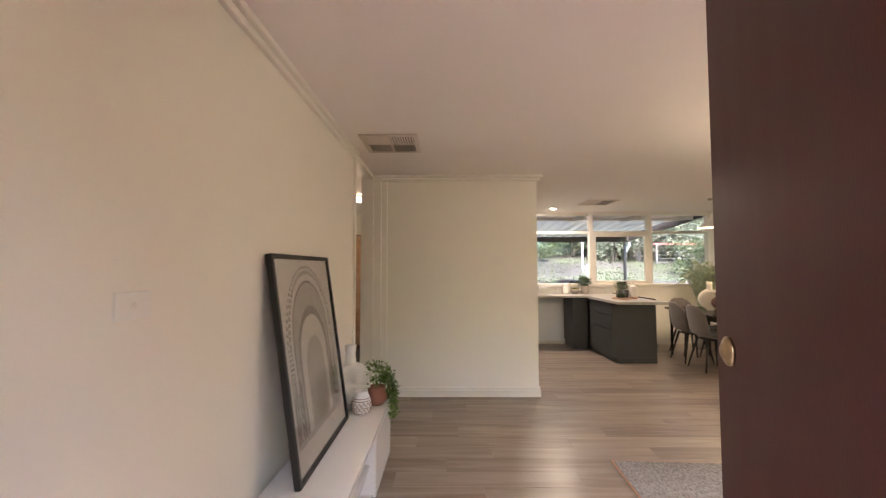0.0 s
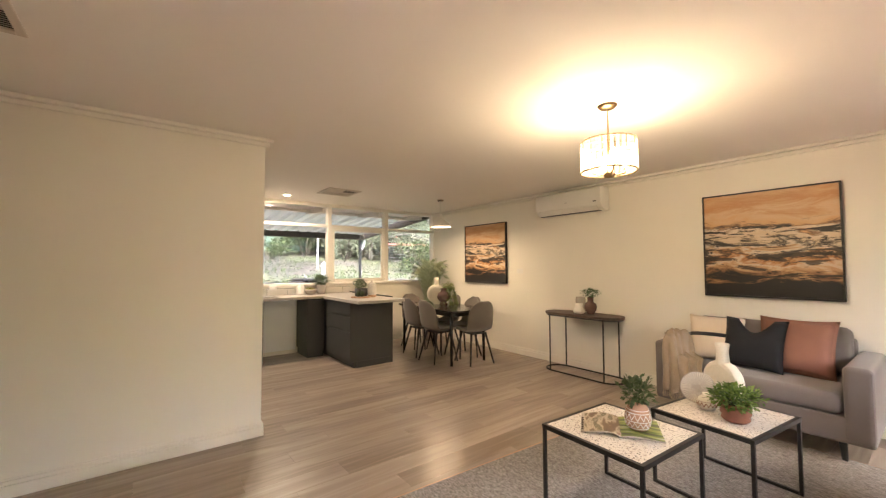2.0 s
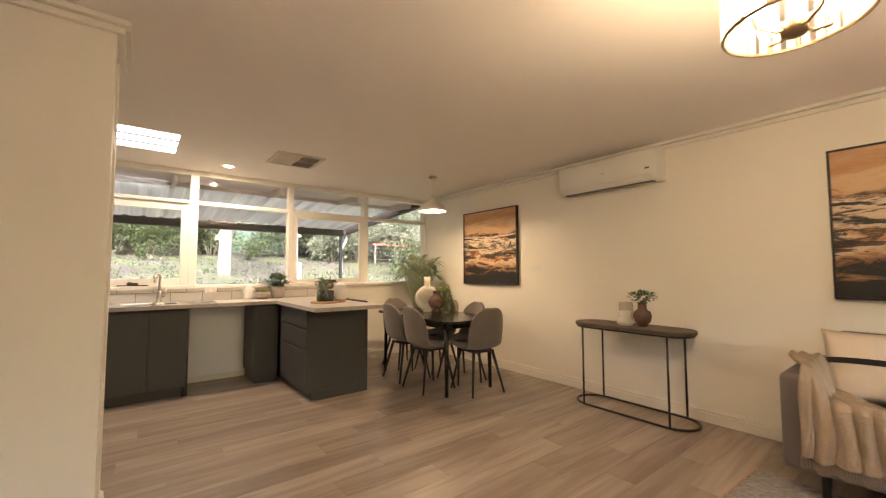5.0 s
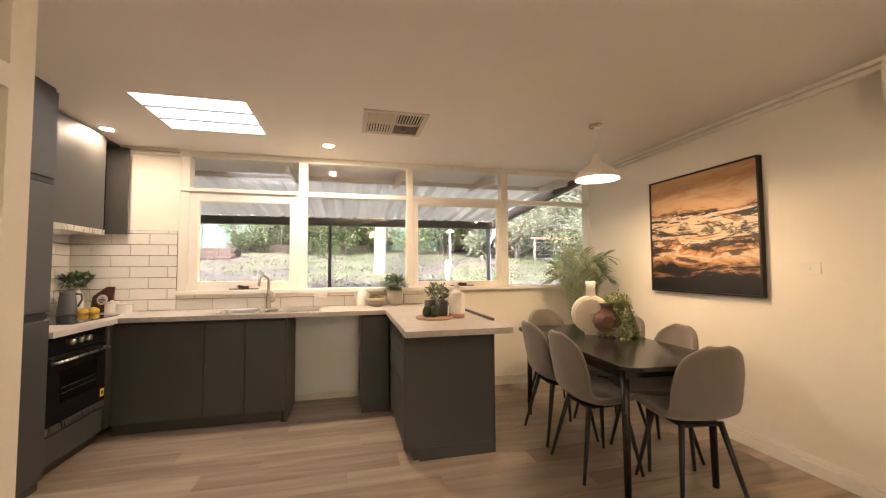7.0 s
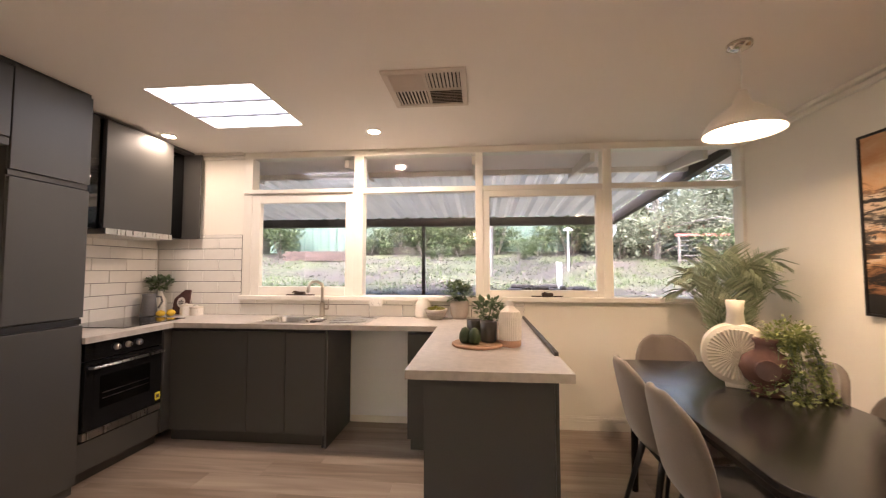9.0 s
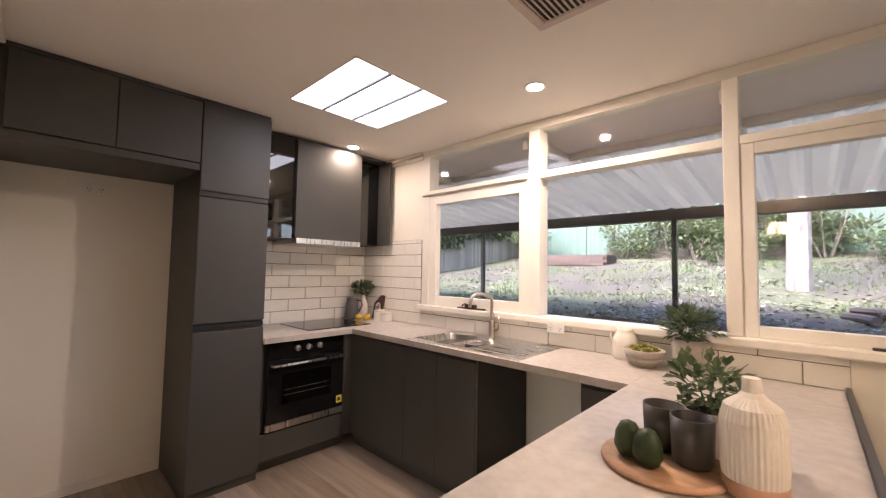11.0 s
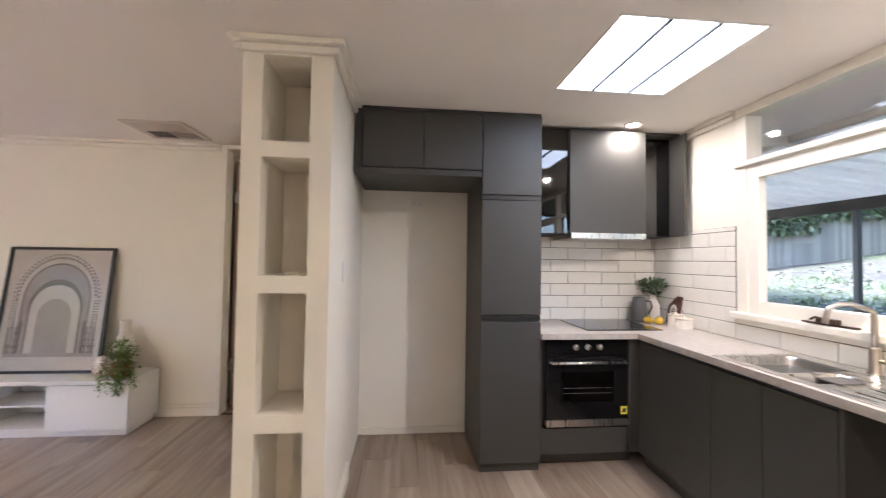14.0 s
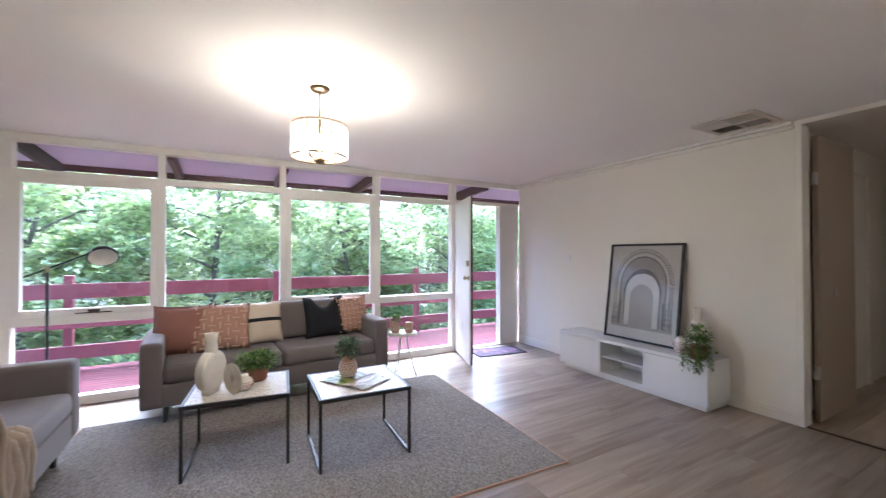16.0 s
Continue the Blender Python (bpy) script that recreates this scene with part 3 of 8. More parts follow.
# front door, hinged at the east jamb, swung well inward
fd = thing("door_1", "open front door, maroon outside and white inside", "door", (0.455, YS + 0.005, 0.0), rz=71.7, kind="structure")
part("outer_face", boxes((0.0, 0.79, 0.0, 0.022, 0.02, 2.04)), MAROON, fd, "maroon painted outer face", bevel=0.002)
part("inner_face", boxes((0.0, 0.79, -0.018, 0.0, 0.02, 2.04)), PAINTDOOR, fd, "white painted inner face", bevel=0.002)
kb = lathe([(0.0, 0.0), (0.027, 0.0), (0.027, 0.005), (0.022, 0.009), (0.014, 0.010), (0.012, 0.014), (0.0, 0.016)], 24)
bmesh.ops.rotate(kb, verts=kb.verts, cent=(0, 0, 0), matrix=Matrix.Rotation(radians(-90), 3, 'X'))
bmesh.ops.translate(kb, verts=kb.verts, vec=(0.72, 0.022, 1.235))
part("lock_rose", kb, BRASS, fd, "round brass lock rose", smooth=True)
kb = lathe([(0.0, 0.0), (0.03, 0.0), (0.03, 0.006), (0.012, 0.012), (0.012, 0.03), (0.024, 0.04), (0.026, 0.055), (0.0, 0.066)], 20)
bmesh.ops.rotate(kb, verts=kb.verts, cent=(0, 0, 0), matrix=Matrix.Rotation(radians(90), 3, 'X'))
bmesh.ops.translate(kb, verts=kb.verts, vec=(0.735, -0.018, 1.06))
part("knob", kb, BRASS, fd, "round brass knob", smooth=True)
part("lock", boxes((0.70, 0.77, -0.04, -0.018, 1.20, 1.27)), BRASS, fd, "brass lock case", bevel=0.006)


# ---- ceiling fixtures ----
skl = thing("skylight", "ceiling skylight with three diffuser panels glowing in place of daylight", "skylight", (1.143, 6.46, H))
x0, x1, y0, y1 = skyhole
part("frame", boxes((x0, x0 + 0.012, y0, y1, H - 0.002, H + 0.03), (x1 - 0.012, x1, y0, y1, H - 0.002, H + 0.03), (x0, x1, y0, y0 + 0.012, H - 0.002, H + 0.03), (x0, x1, y1 - 0.012, y1, H - 0.002, H + 0.03)), TRIM, skl, absolute=True)
dy = (y1 - y0) / 3
# The panels glow by themselves in place of the sky above.
for i in range(3):
    abox("diffuser_panel", (x0 + 0.012, x1 - 0.012, y0 + i * dy + (0.012 if i == 0 else 0.006), y0 + (i + 1) * dy - (0.012 if i == 2 else 0.006), H + 0.006, H + 0.014), DIFFUSER, skl, bevel=0)
for i in (1, 2):
    abox("divider", (x0 + 0.012, x1 - 0.012, y0 + i * dy - 0.008, y0 + i * dy + 0.008, H - 0.005, H + 0.02), GREYCER, skl, bevel=0)
# Unseen lid, added to shut the sky out of the shaft.
abox("added_shaft_lid", (x0 - 0.02, x1 + 0.02, y0 - 0.02, y1 + 0.02, H + 0.202, H + 0.215), ROOFING, skl, bevel=0)

VENTW = mat("vent_enamel", (0.62, 0.55, 0.48), 0.45, var=0.04)
# Near-black for the shade in vents and openings, and for small print.
DARKV = mat("opening_shade_and_print", (0.05, 0.04, 0.035), 0.9, var=0.1)


def vent(cx, cy, size, turned):
    v = thing("ceiling_vent", "square cream ceiling vent with four sets of slats", "air vent", (cx, cy, H), rz=turned, group="ceiling vents")
    s = size / 2
    f = 0.035
    part("backing", boxes((-s + 0.01, s - 0.01, -s + 0.01, s - 0.01, -0.004, -0.0005)), DARKV, v)
    fr = boxes((-s, s, -s, -s + f, -0.014, -0.001), (-s, s, s - f, s, -0.014, -0.001), (-s, -s + f, -s + f, s - f, -0.014, -0.001), (s - f, s, -s + f, s - f, -0.014, -0.001),
               (-0.008, 0.008, -s + f, s - f, -0.013, -0.001), (-s + f, s - f, -0.008, 0.008, -0.013, -0.001))
    part("frame", fr, VENTW, v, bevel=0.003)
    k = s - f - 0.008
    sx = bpy.data.meshes.new("slat")
    bm = bmesh.new()
    n = 9
    vs = [bm.verts.new(p) for p in ((-k / 2, -0.006, -0.006), (k / 2, -0.006, -0.006), (k / 2, 0.006, -0.013), (-k / 2, 0.006, -0.013), (-k / 2, -0.005, -0.0045), (k / 2, -0.005, -0.0045), (k / 2, 0.007, -0.0115), (-k / 2, 0.007, -0.0115))]
    for q in ((0, 1, 2, 3), (7, 6, 5, 4), (0, 4, 5, 1), (1, 5, 6, 2), (2, 6, 7, 3), (3, 7, 4, 0)):
        bm.faces.new([vs[i] for i in q])
    bm.to_mesh(sx)
    bm.free()
    sx.materials.append(VENTW)
    for qx, qy, turn in ((-1, -1, 0), (1, -1, 90), (-1, 1, 270), (1, 1, 180)):
        c = 0.008 + k / 2
        for i in range(n):
            o = new("slat", sx)
            o.parent = v
            off = (i + 0.5) / n * k - k / 2
            o.matrix_local = Matrix.Translation((qx * c, qy * c, 0)) @ pose(0, 0, 0, 0, 0, turn) @ Matrix.Translation((0, off, 0))


vent(2.495, 6.29, 0.47, 180)
vent(-0.31, 3.37, 0.45, -90)

for px, py in ((1.98, 6.965), (0.30, 6.91)):
    d = thing("downlight", "round recessed ceiling downlight, lit", "downlight", (px, py, H), group="kitchen downlights")
    part("ring", lathe([(0.040, -0.004), (0.052, -0.010), (0.062, -0.006), (0.064, 0.0)], 28), TRIM, d, smooth=True)
    part("lens", lathe([(0.0, -0.005), (0.042, -0.005), (0.042, 0.0)], 24), LAMPGLOW, d)

pd = thing("pendant_lamp", "white dome pendant lamp on a chrome rose, lit", "pendant lamp", (4.04, 5.975, 1.965))
part("ceiling_rose", lathe([(0.0, 0.433), (0.052, 0.433), (0.052, 0.415), (0.030, 0.405), (0.0, 0.404)], 24), CHROME, pd, smooth=True)
part("cord", tube([(0, 0, 0.41), (0.004, 0, 0.30), (0.0, 0, 0.19)], 0.004), WHITEPL, pd)
part("shade", lathe([(0.0, 0.20), (0.022, 0.20), (0.030, 0.165), (0.042, 0.135), (0.075, 0.112), (0.125, 0.075), (0.158, 0.030), (0.166, 0.0), (0.162, 0.0), (0.122, 0.066), (0.073, 0.102), (0.030, 0.118), (0.0, 0.12)], 40), WHITECER, pd, smooth=True)
part("bulb", lathe([(0.0, 0.02), (0.03, 0.03), (0.036, 0.06), (0.02, 0.10), (0.0, 0.105)], 16), BULB, pd, smooth=True)

ch = thing("chandelier", "round chandelier of hanging crystal rods on a bronze ring, lit", "chandelier", (2.742, 2.432, 1.938))
BRONZE = mat("bronze_metal", (0.30, 0.22, 0.13), 0.35, metal=1.0, var=0.1)
part("ceiling_rose", lathe([(0.0, 0.460), (0.062, 0.460), (0.062, 0.455), (0.045, 0.438), (0.0, 0.432)], 28), BRONZE, ch, smooth=True)
part("chain", tube([(0, 0, 0.44), (0.004, 0, 0.36), (0, 0, 0.28)], 0.006), BRONZE, ch)
CR = 0.170
for rz_ in (0.218, 0.12, 0.022):
    part("ring", tube([(CR * math.cos(a * math.pi / 18), CR * math.sin(a * math.pi / 18), rz_) for a in range(36)], 0.0055 if rz_ != 0.12 else 0.003, 6, closed=True), BRONZE, ch)
rod = piece_mesh("crystal_rod", (0.017, 0.010, 0.198), CRYSTAL, 0.003)
for i in range(30):
    a = 2 * math.pi * i / 30
    o = new("crystal_rod", rod)
    o.parent = ch
    o.matrix_local = Matrix.Translation((CR * math.cos(a), CR * math.sin(a), 0.022)) @ pose(0, 0, 0, 0, 0, math.degrees(a) + 90)
    o.visible_shadow = False
for i in range(15):
    a = 2 * math.pi * (i + 0.25) / 15
    part("wire", tube([((CR + 0.003) * math.cos(a), (CR + 0.003) * math.sin(a), 0.022), ((CR + 0.003) * math.cos(a), (CR + 0.003) * math.sin(a), 0.218)], 0.0026, 5), BRONZE, ch)
for i in range(4):
    a = math.pi / 4 + i * math.pi / 2
    part("spoke", tube([(0.01 * math.cos(a), 0.01 * math.sin(a), 0.222), (CR * math.cos(a), CR * math.sin(a), 0.218)], 0.003, 5), BRONZE, ch)
part("hub", lathe([(0.0, -0.02), (0.03, -0.01), (0.035, 0.02), (0.012, 0.05), (0.008, 0.28), (0.0, 0.28)], 20), BRONZE, ch, smooth=True)
for i in range(4):
    a = math.pi / 4 + i * math.pi / 2
    c, s = math.cos(a), math.sin(a)
    part("arm", tube([(0, 0, 0.02), (0.05 * c, 0.05 * s, 0.0), (0.10 * c, 0.10 * s, 0.015), (0.11 * c, 0.11 * s, 0.05)], 0.006, 6), BRONZE, ch)
    b = part("bulb", lathe([(0.0, 0.05), (0.018, 0.056), (0.028, 0.09), (0.018, 0.135), (0.0, 0.155)], 14, at=(0.11 * c, 0.11 * s, 0)), BULB, ch, smooth=True)
    b.visible_shadow = False

hl = thing("hall_lamp", "round flush hallway ceiling lamp, lit", "ceiling lamp", (-1.05, 5.75, H))
part("base", lathe([(0.0, 0.0), (0.14, 0.0), (0.14, -0.03), (0.0, -0.03)], 28), BRONZE, hl)
part("shade", lathe([(0.15, -0.028), (0.175, -0.034), (0.17, -0.052), (0.12, -0.066), (0.0, -0.072)], 28), glow("hall_lamp_glass", (1.0, 0.84, 0.62), 1.0), hl, smooth=True)

ac = thing("air_conditioner", "white split air conditioner high on the wall", "air conditioner", (XE, 4.18, 2.045))
bm = bmesh.new()
prof = [(0.0, 0.0), (-0.10, -0.005), (-0.165, 0.035), (-0.195, 0.09), (-0.20, 0.255), (-0.185, 0.285), (0.0, 0.285)]
L_ = [bm.verts.new((p[0], -0.50, p[1])) for p in prof]
R_ = [bm.verts.new((p[0], 0.50, p[1])) for p in prof]
for i in range(len(prof)):
    j = (i + 1) % len(prof)
    bm.faces.new((L_[i], L_[j], R_[j], R_[i]))
bm.faces.new(L_[::-1])
bm.faces.new(R_)
part("body", bm, WHITEPL, ac, bevel=0.012, seg=3)
fl = boxes((-0.005, 0.005, -0.44, 0.44, 0.0, 0.075))
bmesh.ops.rotate(fl, verts=fl.verts, cent=(0, 0, 0), matrix=Matrix.Rotation(radians(-42), 3, 'Y'))
bmesh.ops.translate(fl, verts=fl.verts, vec=(-0.145, 0, 0.002))
part("air_flap", fl, WHITEPL, ac, bevel=0.002)
part("air_slot", boxes((-0.15, -0.09, -0.45, 0.45, -0.010, -0.003)), GREYCER, ac)
part("badge", boxes((-0.204, -0.200, -0.02, 0.02, 0.13, 0.138)), STEEL, ac)
part("display", boxes((-0.204, -0.200, -0.44, -0.40, 0.10, 0.115)), GREYCER, ac)


def plate(name, label, category, loc, axis, w, h, rockers, holes=0):
    """A white wall plate; axis: the way it faces."""
    t = thing(name, label, category, loc, rz={'-x': 90, 'x': -90, '-y': 180, 'y': 0}[axis])
    part("plate", boxes((-w / 2, w / 2, 0.0, 0.008, -h / 2, h / 2)), WHITEPL, t, bevel=0.002)
    for i in range(rockers):
        z = (i - (rockers - 1) / 2) * 0.026 if not holes else h / 4
        x = 0 if not holes else (i - (rockers - 1) / 2) * w / 2
        part("rocker", boxes((x - 0.006, x + 0.006, 0.008, 0.012, z - 0.009, z + 0.009)), WHITECER, t, bevel=0.0015)
    for i in range(holes):
        x = (i - (holes - 1) / 2) * w / 2
        part("socket", boxes((x - 0.009, x - 0.006, 0.008, 0.0086, -0.012, -0.002), (x + 0.006, x + 0.009, 0.008, 0.0086, -0.012, -0.002), (x - 0.0015, x + 0.0015, 0.008, 0.0086, -0.026, -0.016)), DARKV, t)
    return t


plate("light_switch", "white light switch on the cream wall", "light switch", (XE, 5.155, 1.27), '-x', 0.115, 0.072, 1)
plate("light_switch", "white light switch on the cream wall by the door", "light switch", (XW, 1.26, 1.295), 'x', 0.115, 0.072, 1)
plate("light_switch", "white two-rocker light switch on the partition", "light switch", (0.72, PY1, 1.32), 'y', 0.072, 0.115, 2)
plate("power_outlet", "white double power outlet in the fridge recess", "power outlet", (KW, 5.36, 1.86), 'x', 0.115, 0.072, 2, 2)
plate("power_outlet", "white double power outlet on the tiles", "power outlet", (1.90, YN - 0.056, 1.037), '-y', 0.115, 0.072, 2, 2)

# ---- kitchen ----
TOE = 0.10
BT = 0.91


def front(parent, dims, name="door", label="", bevel=0.0025):
    return abox(name, dims, GREY, parent, label, bevel=bevel)


fc = thing("fridge_cabinet", "charcoal overhead cabinet above the empty fridge space", "cabinet", (0.09, 5.35, 1.955))
abox("body", (KW, 0.402, 4.935, 5.770, 1.95, 2.375), GREY, fc)
for a, b in ((4.985, 5.376), (5.381, 5.768)):
    front(fc, (0.405, 0.425, a, b, 1.995, 2.365))
abox("pelmet", (0.402, 0.422, 4.935, 5.768, 1.95, 1.988), GREY, fc)
abox("filler", (KW, 0.41, 4.935, 5.770, 2.376, H - 0.002), GREY, fc, bevel=0)

tc = thing("tall_cabinet", "tall charcoal pantry cabinet with three doors", "cabinet", (0.09, 5.975, 0))
abox("body", (KW, 0.402, 5.774, 6.18, 0.0, 2.375), GREY, tc)
for a, b in ((0.06, 0.985), (1.035, 1.795), (1.835, 2.372)):
    front(tc, (0.405, 0.425, 5.774, 6.180, a, b))
for z in (0.995, 1.803):
    abox("finger_rail", (0.395, 0.413, 5.774, 6.180, z, z + 0.03), BLACK, tc, bevel=0.001)
abox("filler", (KW, 0.41, 5.774, 6.18, 2.376, H - 0.002), GREY, tc, bevel=0)

oc = thing("oven_cabinet", "charcoal base cabinet housing the oven with a drawer", "cabinet", (0.08, 6.51, 0))
abox("body", (KW, 0.35, 6.185, 6.86, TOE, 0.870), GREY, oc)
abox("kickboard", (KW, 0.32, 6.185, 6.86, 0.0, TOE), GREY, oc)
front(oc, (0.365, 0.385, 6.190, 6.815, TOE - 0.012, 0.262), "drawer")
ov = thing("oven", "built-in black glass oven with steel trim and handle", "oven", (0.38, 6.522, 0.27))
abox("body", (0.3370, 0.3690, 6.230, 6.815, 0.270, 0.866), BLACK, ov)
abox("control_panel", (0.3690, 0.3890, 6.232, 6.813, 0.755, 0.864), BLACKGLASS, ov, bevel=0.003)
abox("door", (0.3690, 0.3950, 6.232, 6.813, 0.322, 0.748), BLACKGLASS, ov, bevel=0.004)
abox("door_window", (0.3950, 0.3965, 6.335, 6.710, 0.44, 0.645), SMOKE, ov, bevel=0)
abox("steel_strip", (0.3690, 0.3970, 6.232, 6.813, 0.275, 0.319), STEEL, ov, bevel=0.003)
for z in (0.50, 0.535):
    part("oven_rack", tube([(0.3972, 6.350, z), (0.3972, 6.695, z)], 0.0015, 6), STEEL, ov, absolute=True)
part("handle", tube([(0.395, 6.260, 0.710), (0.432, 6.260, 0.712), (0.432, 6.786, 0.712), (0.395, 6.786, 0.710)], 0.009, 10), STEEL, ov, "steel bar handle", absolute=True, smooth=True)
for y_ in (6.440, 6.525, 6.610):
    kb = lathe([(0.0, 0.0), (0.021, 0.0), (0.021, 0.010), (0.017, 0.022), (0.0, 0.023)], 20)
    bmesh.ops.rotate(kb, verts=kb.verts, cent=(0, 0, 0), matrix=Matrix.Rotation(radians(90), 3, 'Y'))
    bmesh.ops.translate(kb, verts=kb.verts, vec=(0.389, y_, 0.810))
    part("knob", kb, STEEL, ov, "steel knob", absolute=True, smooth=True)
abox("energy_label", (0.3950, 0.3970, 6.760, 6.805, 0.352, 0.407), MAGNET, ov, "yellow energy label", bevel=0)
abox("energy_label_print", (0.3970, 0.3976, 6.770, 6.795, 0.367, 0.392), DARKV, ov, bevel=0)

CF = 6.885
sc = thing("sink_cabinet", "charcoal base cabinet under the sink with three doors", "cabinet", (1.02, 7.14, 0))
abox("body", (0.39, 1.645, CF + 0.02, YN - 0.01, TOE, 0.870), GREY, sc)
abox("kickboard", (0.39, 1.64, CF + 0.05, YN - 0.02, 0.0, TOE), GREY, sc)
abox("corner_filler", (0.32, 0.403, CF - 0.068, CF + 0.019, TOE - 0.005, 0.871), GREY, sc, bevel=0.002)
for a, b in ((0.405, 1.030), (1.034, 1.333), (1.337, 1.645)):
    front(sc, (a, b, CF, CF + 0.019, TOE - 0.005, 0.847))
abox("finger_rail", (0.405, 1.645, CF + 0.004, CF + 0.02, 0.850, 0.871), BLACK, sc, bevel=0.001)
abox("end_panel", (1.648, 1.665, CF, YN - 0.012, 0.0, 0.871), GREY, sc)
part("adjuster_foot", lathe([(0.0, 0.0), (0.016, 0.0), (0.012, 0.012), (0.012, TOE), (0.0, TOE)], 12, at=(1.63, CF + 0.03, 0)), BLACK, sc, absolute=True)

# Sheet added over the back wall so the recess looks less dark.
struct("recess_bright_sheet", boxes((1.672, 2.262, YN - 0.010, YN - 0.002, 0.058, BT - 0.045)), RECESSLIFT, "added white-primed sheet that brightens the back of the dishwasher space", "panel")
nc = thing("corner_cabinet", "narrow charcoal base cabinet beside the dishwasher space", "cabinet", (2.40, 7.14, 0))
abox("body", (2.269, 2.525, CF + 0.02, YN - 0.01, TOE, 0.870), GREY, nc)
abox("kickboard", (2.285, 2.525, CF + 0.05, YN - 0.02, 0.0, TOE), GREY, nc)
front(nc, (2.269, 2.515, CF, CF + 0.019, TOE - 0.005, 0.847))
abox("finger_rail", (2.269, 2.515, CF + 0.004, CF + 0.02, 0.850, 0.871), BLACK, nc, bevel=0.001)

pc = thing("peninsula_cabinet", "charcoal peninsula cabinet with three drawers", "cabinet", (2.8, 6.64, 0))
abox("body", (2.55, 3.130, 5.972, YN - 0.012, TOE, 0.870), GREY, pc)
abox("kickboard", (2.59, 3.12, 5.975, YN - 0.02, 0.0, TOE), GREY, pc)
abox("end_panel", (2.525, 3.150, 5.955, 5.971, 0.085, 0.871), GREY, pc)
abox("end_foot", (2.63, 3.150, 5.955, 5.971, 0.0, 0.084), GREY, pc, bevel=0)
for a, b in ((0.095, 0.465), (0.485, 0.67), (0.690, 0.847)):
    front(pc, (2.528, 2.547, 5.975, 6.80, a, b), "drawer")
abox("back_panel", (3.152, 3.170, 5.956, YN - 0.018, 0.0, 0.928), GREY, pc)

# worktop with the sink opening left out
WZ0, WZ1 = 0.873, BT
SX0, SX1, SY0, SY1 = 1.085, 1.545, 6.925, 7.30
wt = thing("worktop", "pale stone-look laminate worktop round the kitchen", "worktop", (1.5, 7.1, WZ0))
part("cooktop_top", boxes((KW + 0.012, 0.445, 6.183, 6.854, WZ0, WZ1)), BENCH, wt, absolute=True)
part("top", boxes((KW + 0.012, SX0, 6.855, YN - 0.013, WZ0, WZ1), (SX1, 2.49, 6.855, YN - 0.013, WZ0, WZ1), (SX0, SX1, 6.855, SY0, WZ0, WZ1), (SX0, SX1, SY1, YN - 0.013, WZ0, WZ1)), BENCH, wt, absolute=True)
part("peninsula_top", boxes((2.4915, 3.150, 5.955, YN - 0.013, WZ0, WZ1), (2.4915, 3.172, 5.635, 5.955, WZ0, WZ1)), BENCH, wt, absolute=True)
ct_ = thing("cooktop", "black glass cooktop set into the worktop", "cooktop", (0.11, 6.82, BT))
abox("glass", (-0.15, 0.335, 6.545, 7.115, BT + 0.0005, BT + 0.0065), BLACKGLASS, ct_, bevel=0.002)
abox("control_marks", (0.295, 0.298, 6.66, 6.99, BT + 0.0066, BT + 0.0068), STEEL, ct_, bevel=0)

sk = thing("sink", "stainless steel one and a half bowl sink with drainer", "sink", (1.5, 7.11, BT))
def bowl(x0, x1, y0, y1, depth):
    bm = bmesh.new()
    ring = []
    for z, ins in ((0.0025, 0.0), (-0.01, 0.008), (-depth + 0.02, 0.012), (-depth, 0.03)):
        r = []
        rad = 0.045
        for cx, cy, a0 in ((x1 - ins - rad, y1 - ins - rad, 0), (x0 + ins + rad, y1 - ins - rad, 90), (x0 + ins + rad, y0 + ins + rad, 180), (x1 - ins - rad, y0 + ins + rad, 270)):
            for k in range(5):
                a = radians(a0 + k * 22.5)
                r.append(bm.verts.new((cx + rad * math.cos(a), cy + rad * math.sin(a), BT + z)))
        ring.append(r)
    n = len(ring[0])
    for a, b in zip(ring, ring[1:]):
        for i in range(n):
            bm.faces.new((a[i], a[(i + 1) % n], b[(i + 1) % n], b[i]))
    bm.faces.new(ring[-1])
    return bm


part("main_bowl", bowl(1.09, 1.385, 6.93, 7.295, 0.17), STEEL, sk, absolute=True, smooth=True)
part("small_bowl", bowl(1.41, 1.54, 6.93, 7.19, 0.10), STEEL, sk, absolute=True, smooth=True)
zr0, zr1 = BT + 0.0005, BT + 0.004
part("rim", boxes((1.05, 1.09, 6.885, 7.385, zr0, zr1), (1.385, 1.41, 6.93, 7.295, zr0, zr1), (1.54, 1.57, 6.93, 7.385, zr0, zr1), (1.09, 1.57, 6.885, 6.93, zr0, zr1), (1.09, 1.54, 7.295, 7.385, zr0, zr1), (1.41, 1.54, 7.19, 7.295, zr0, zr1)), STEEL, sk, absolute=True)
part("drainer", boxes((1.571, 1.935, 6.885, 7.385, zr0, zr1 - 0.001)), STEEL, sk, absolute=True)
for i in range(8):
    abox("drainer_rib", (1.60, 1.91, 6.925 + i * 0.05, 6.94 + i * 0.05, zr1 - 0.001, zr1 + 0.003), STEEL, sk, bevel=0.002)
clo = boxes((1.475, 1.56, 7.0, 7.12, BT + 0.004, BT + 0.010), (1.470, 1.476, 7.0, 7.12, BT - 0.07, BT + 0.010))
solo("dish_cloth", clo, mat("grey_dish_cloth", (0.11, 0.10, 0.095), 0.95, var=0.2, bump=0.5), "grey dish cloth folded over the sink divider", "dish cloth", bevel=0.003)
tp = thing("tap", "satin nickel gooseneck kitchen tap", "tap", (1.425, 7.345, BT + 0.004))
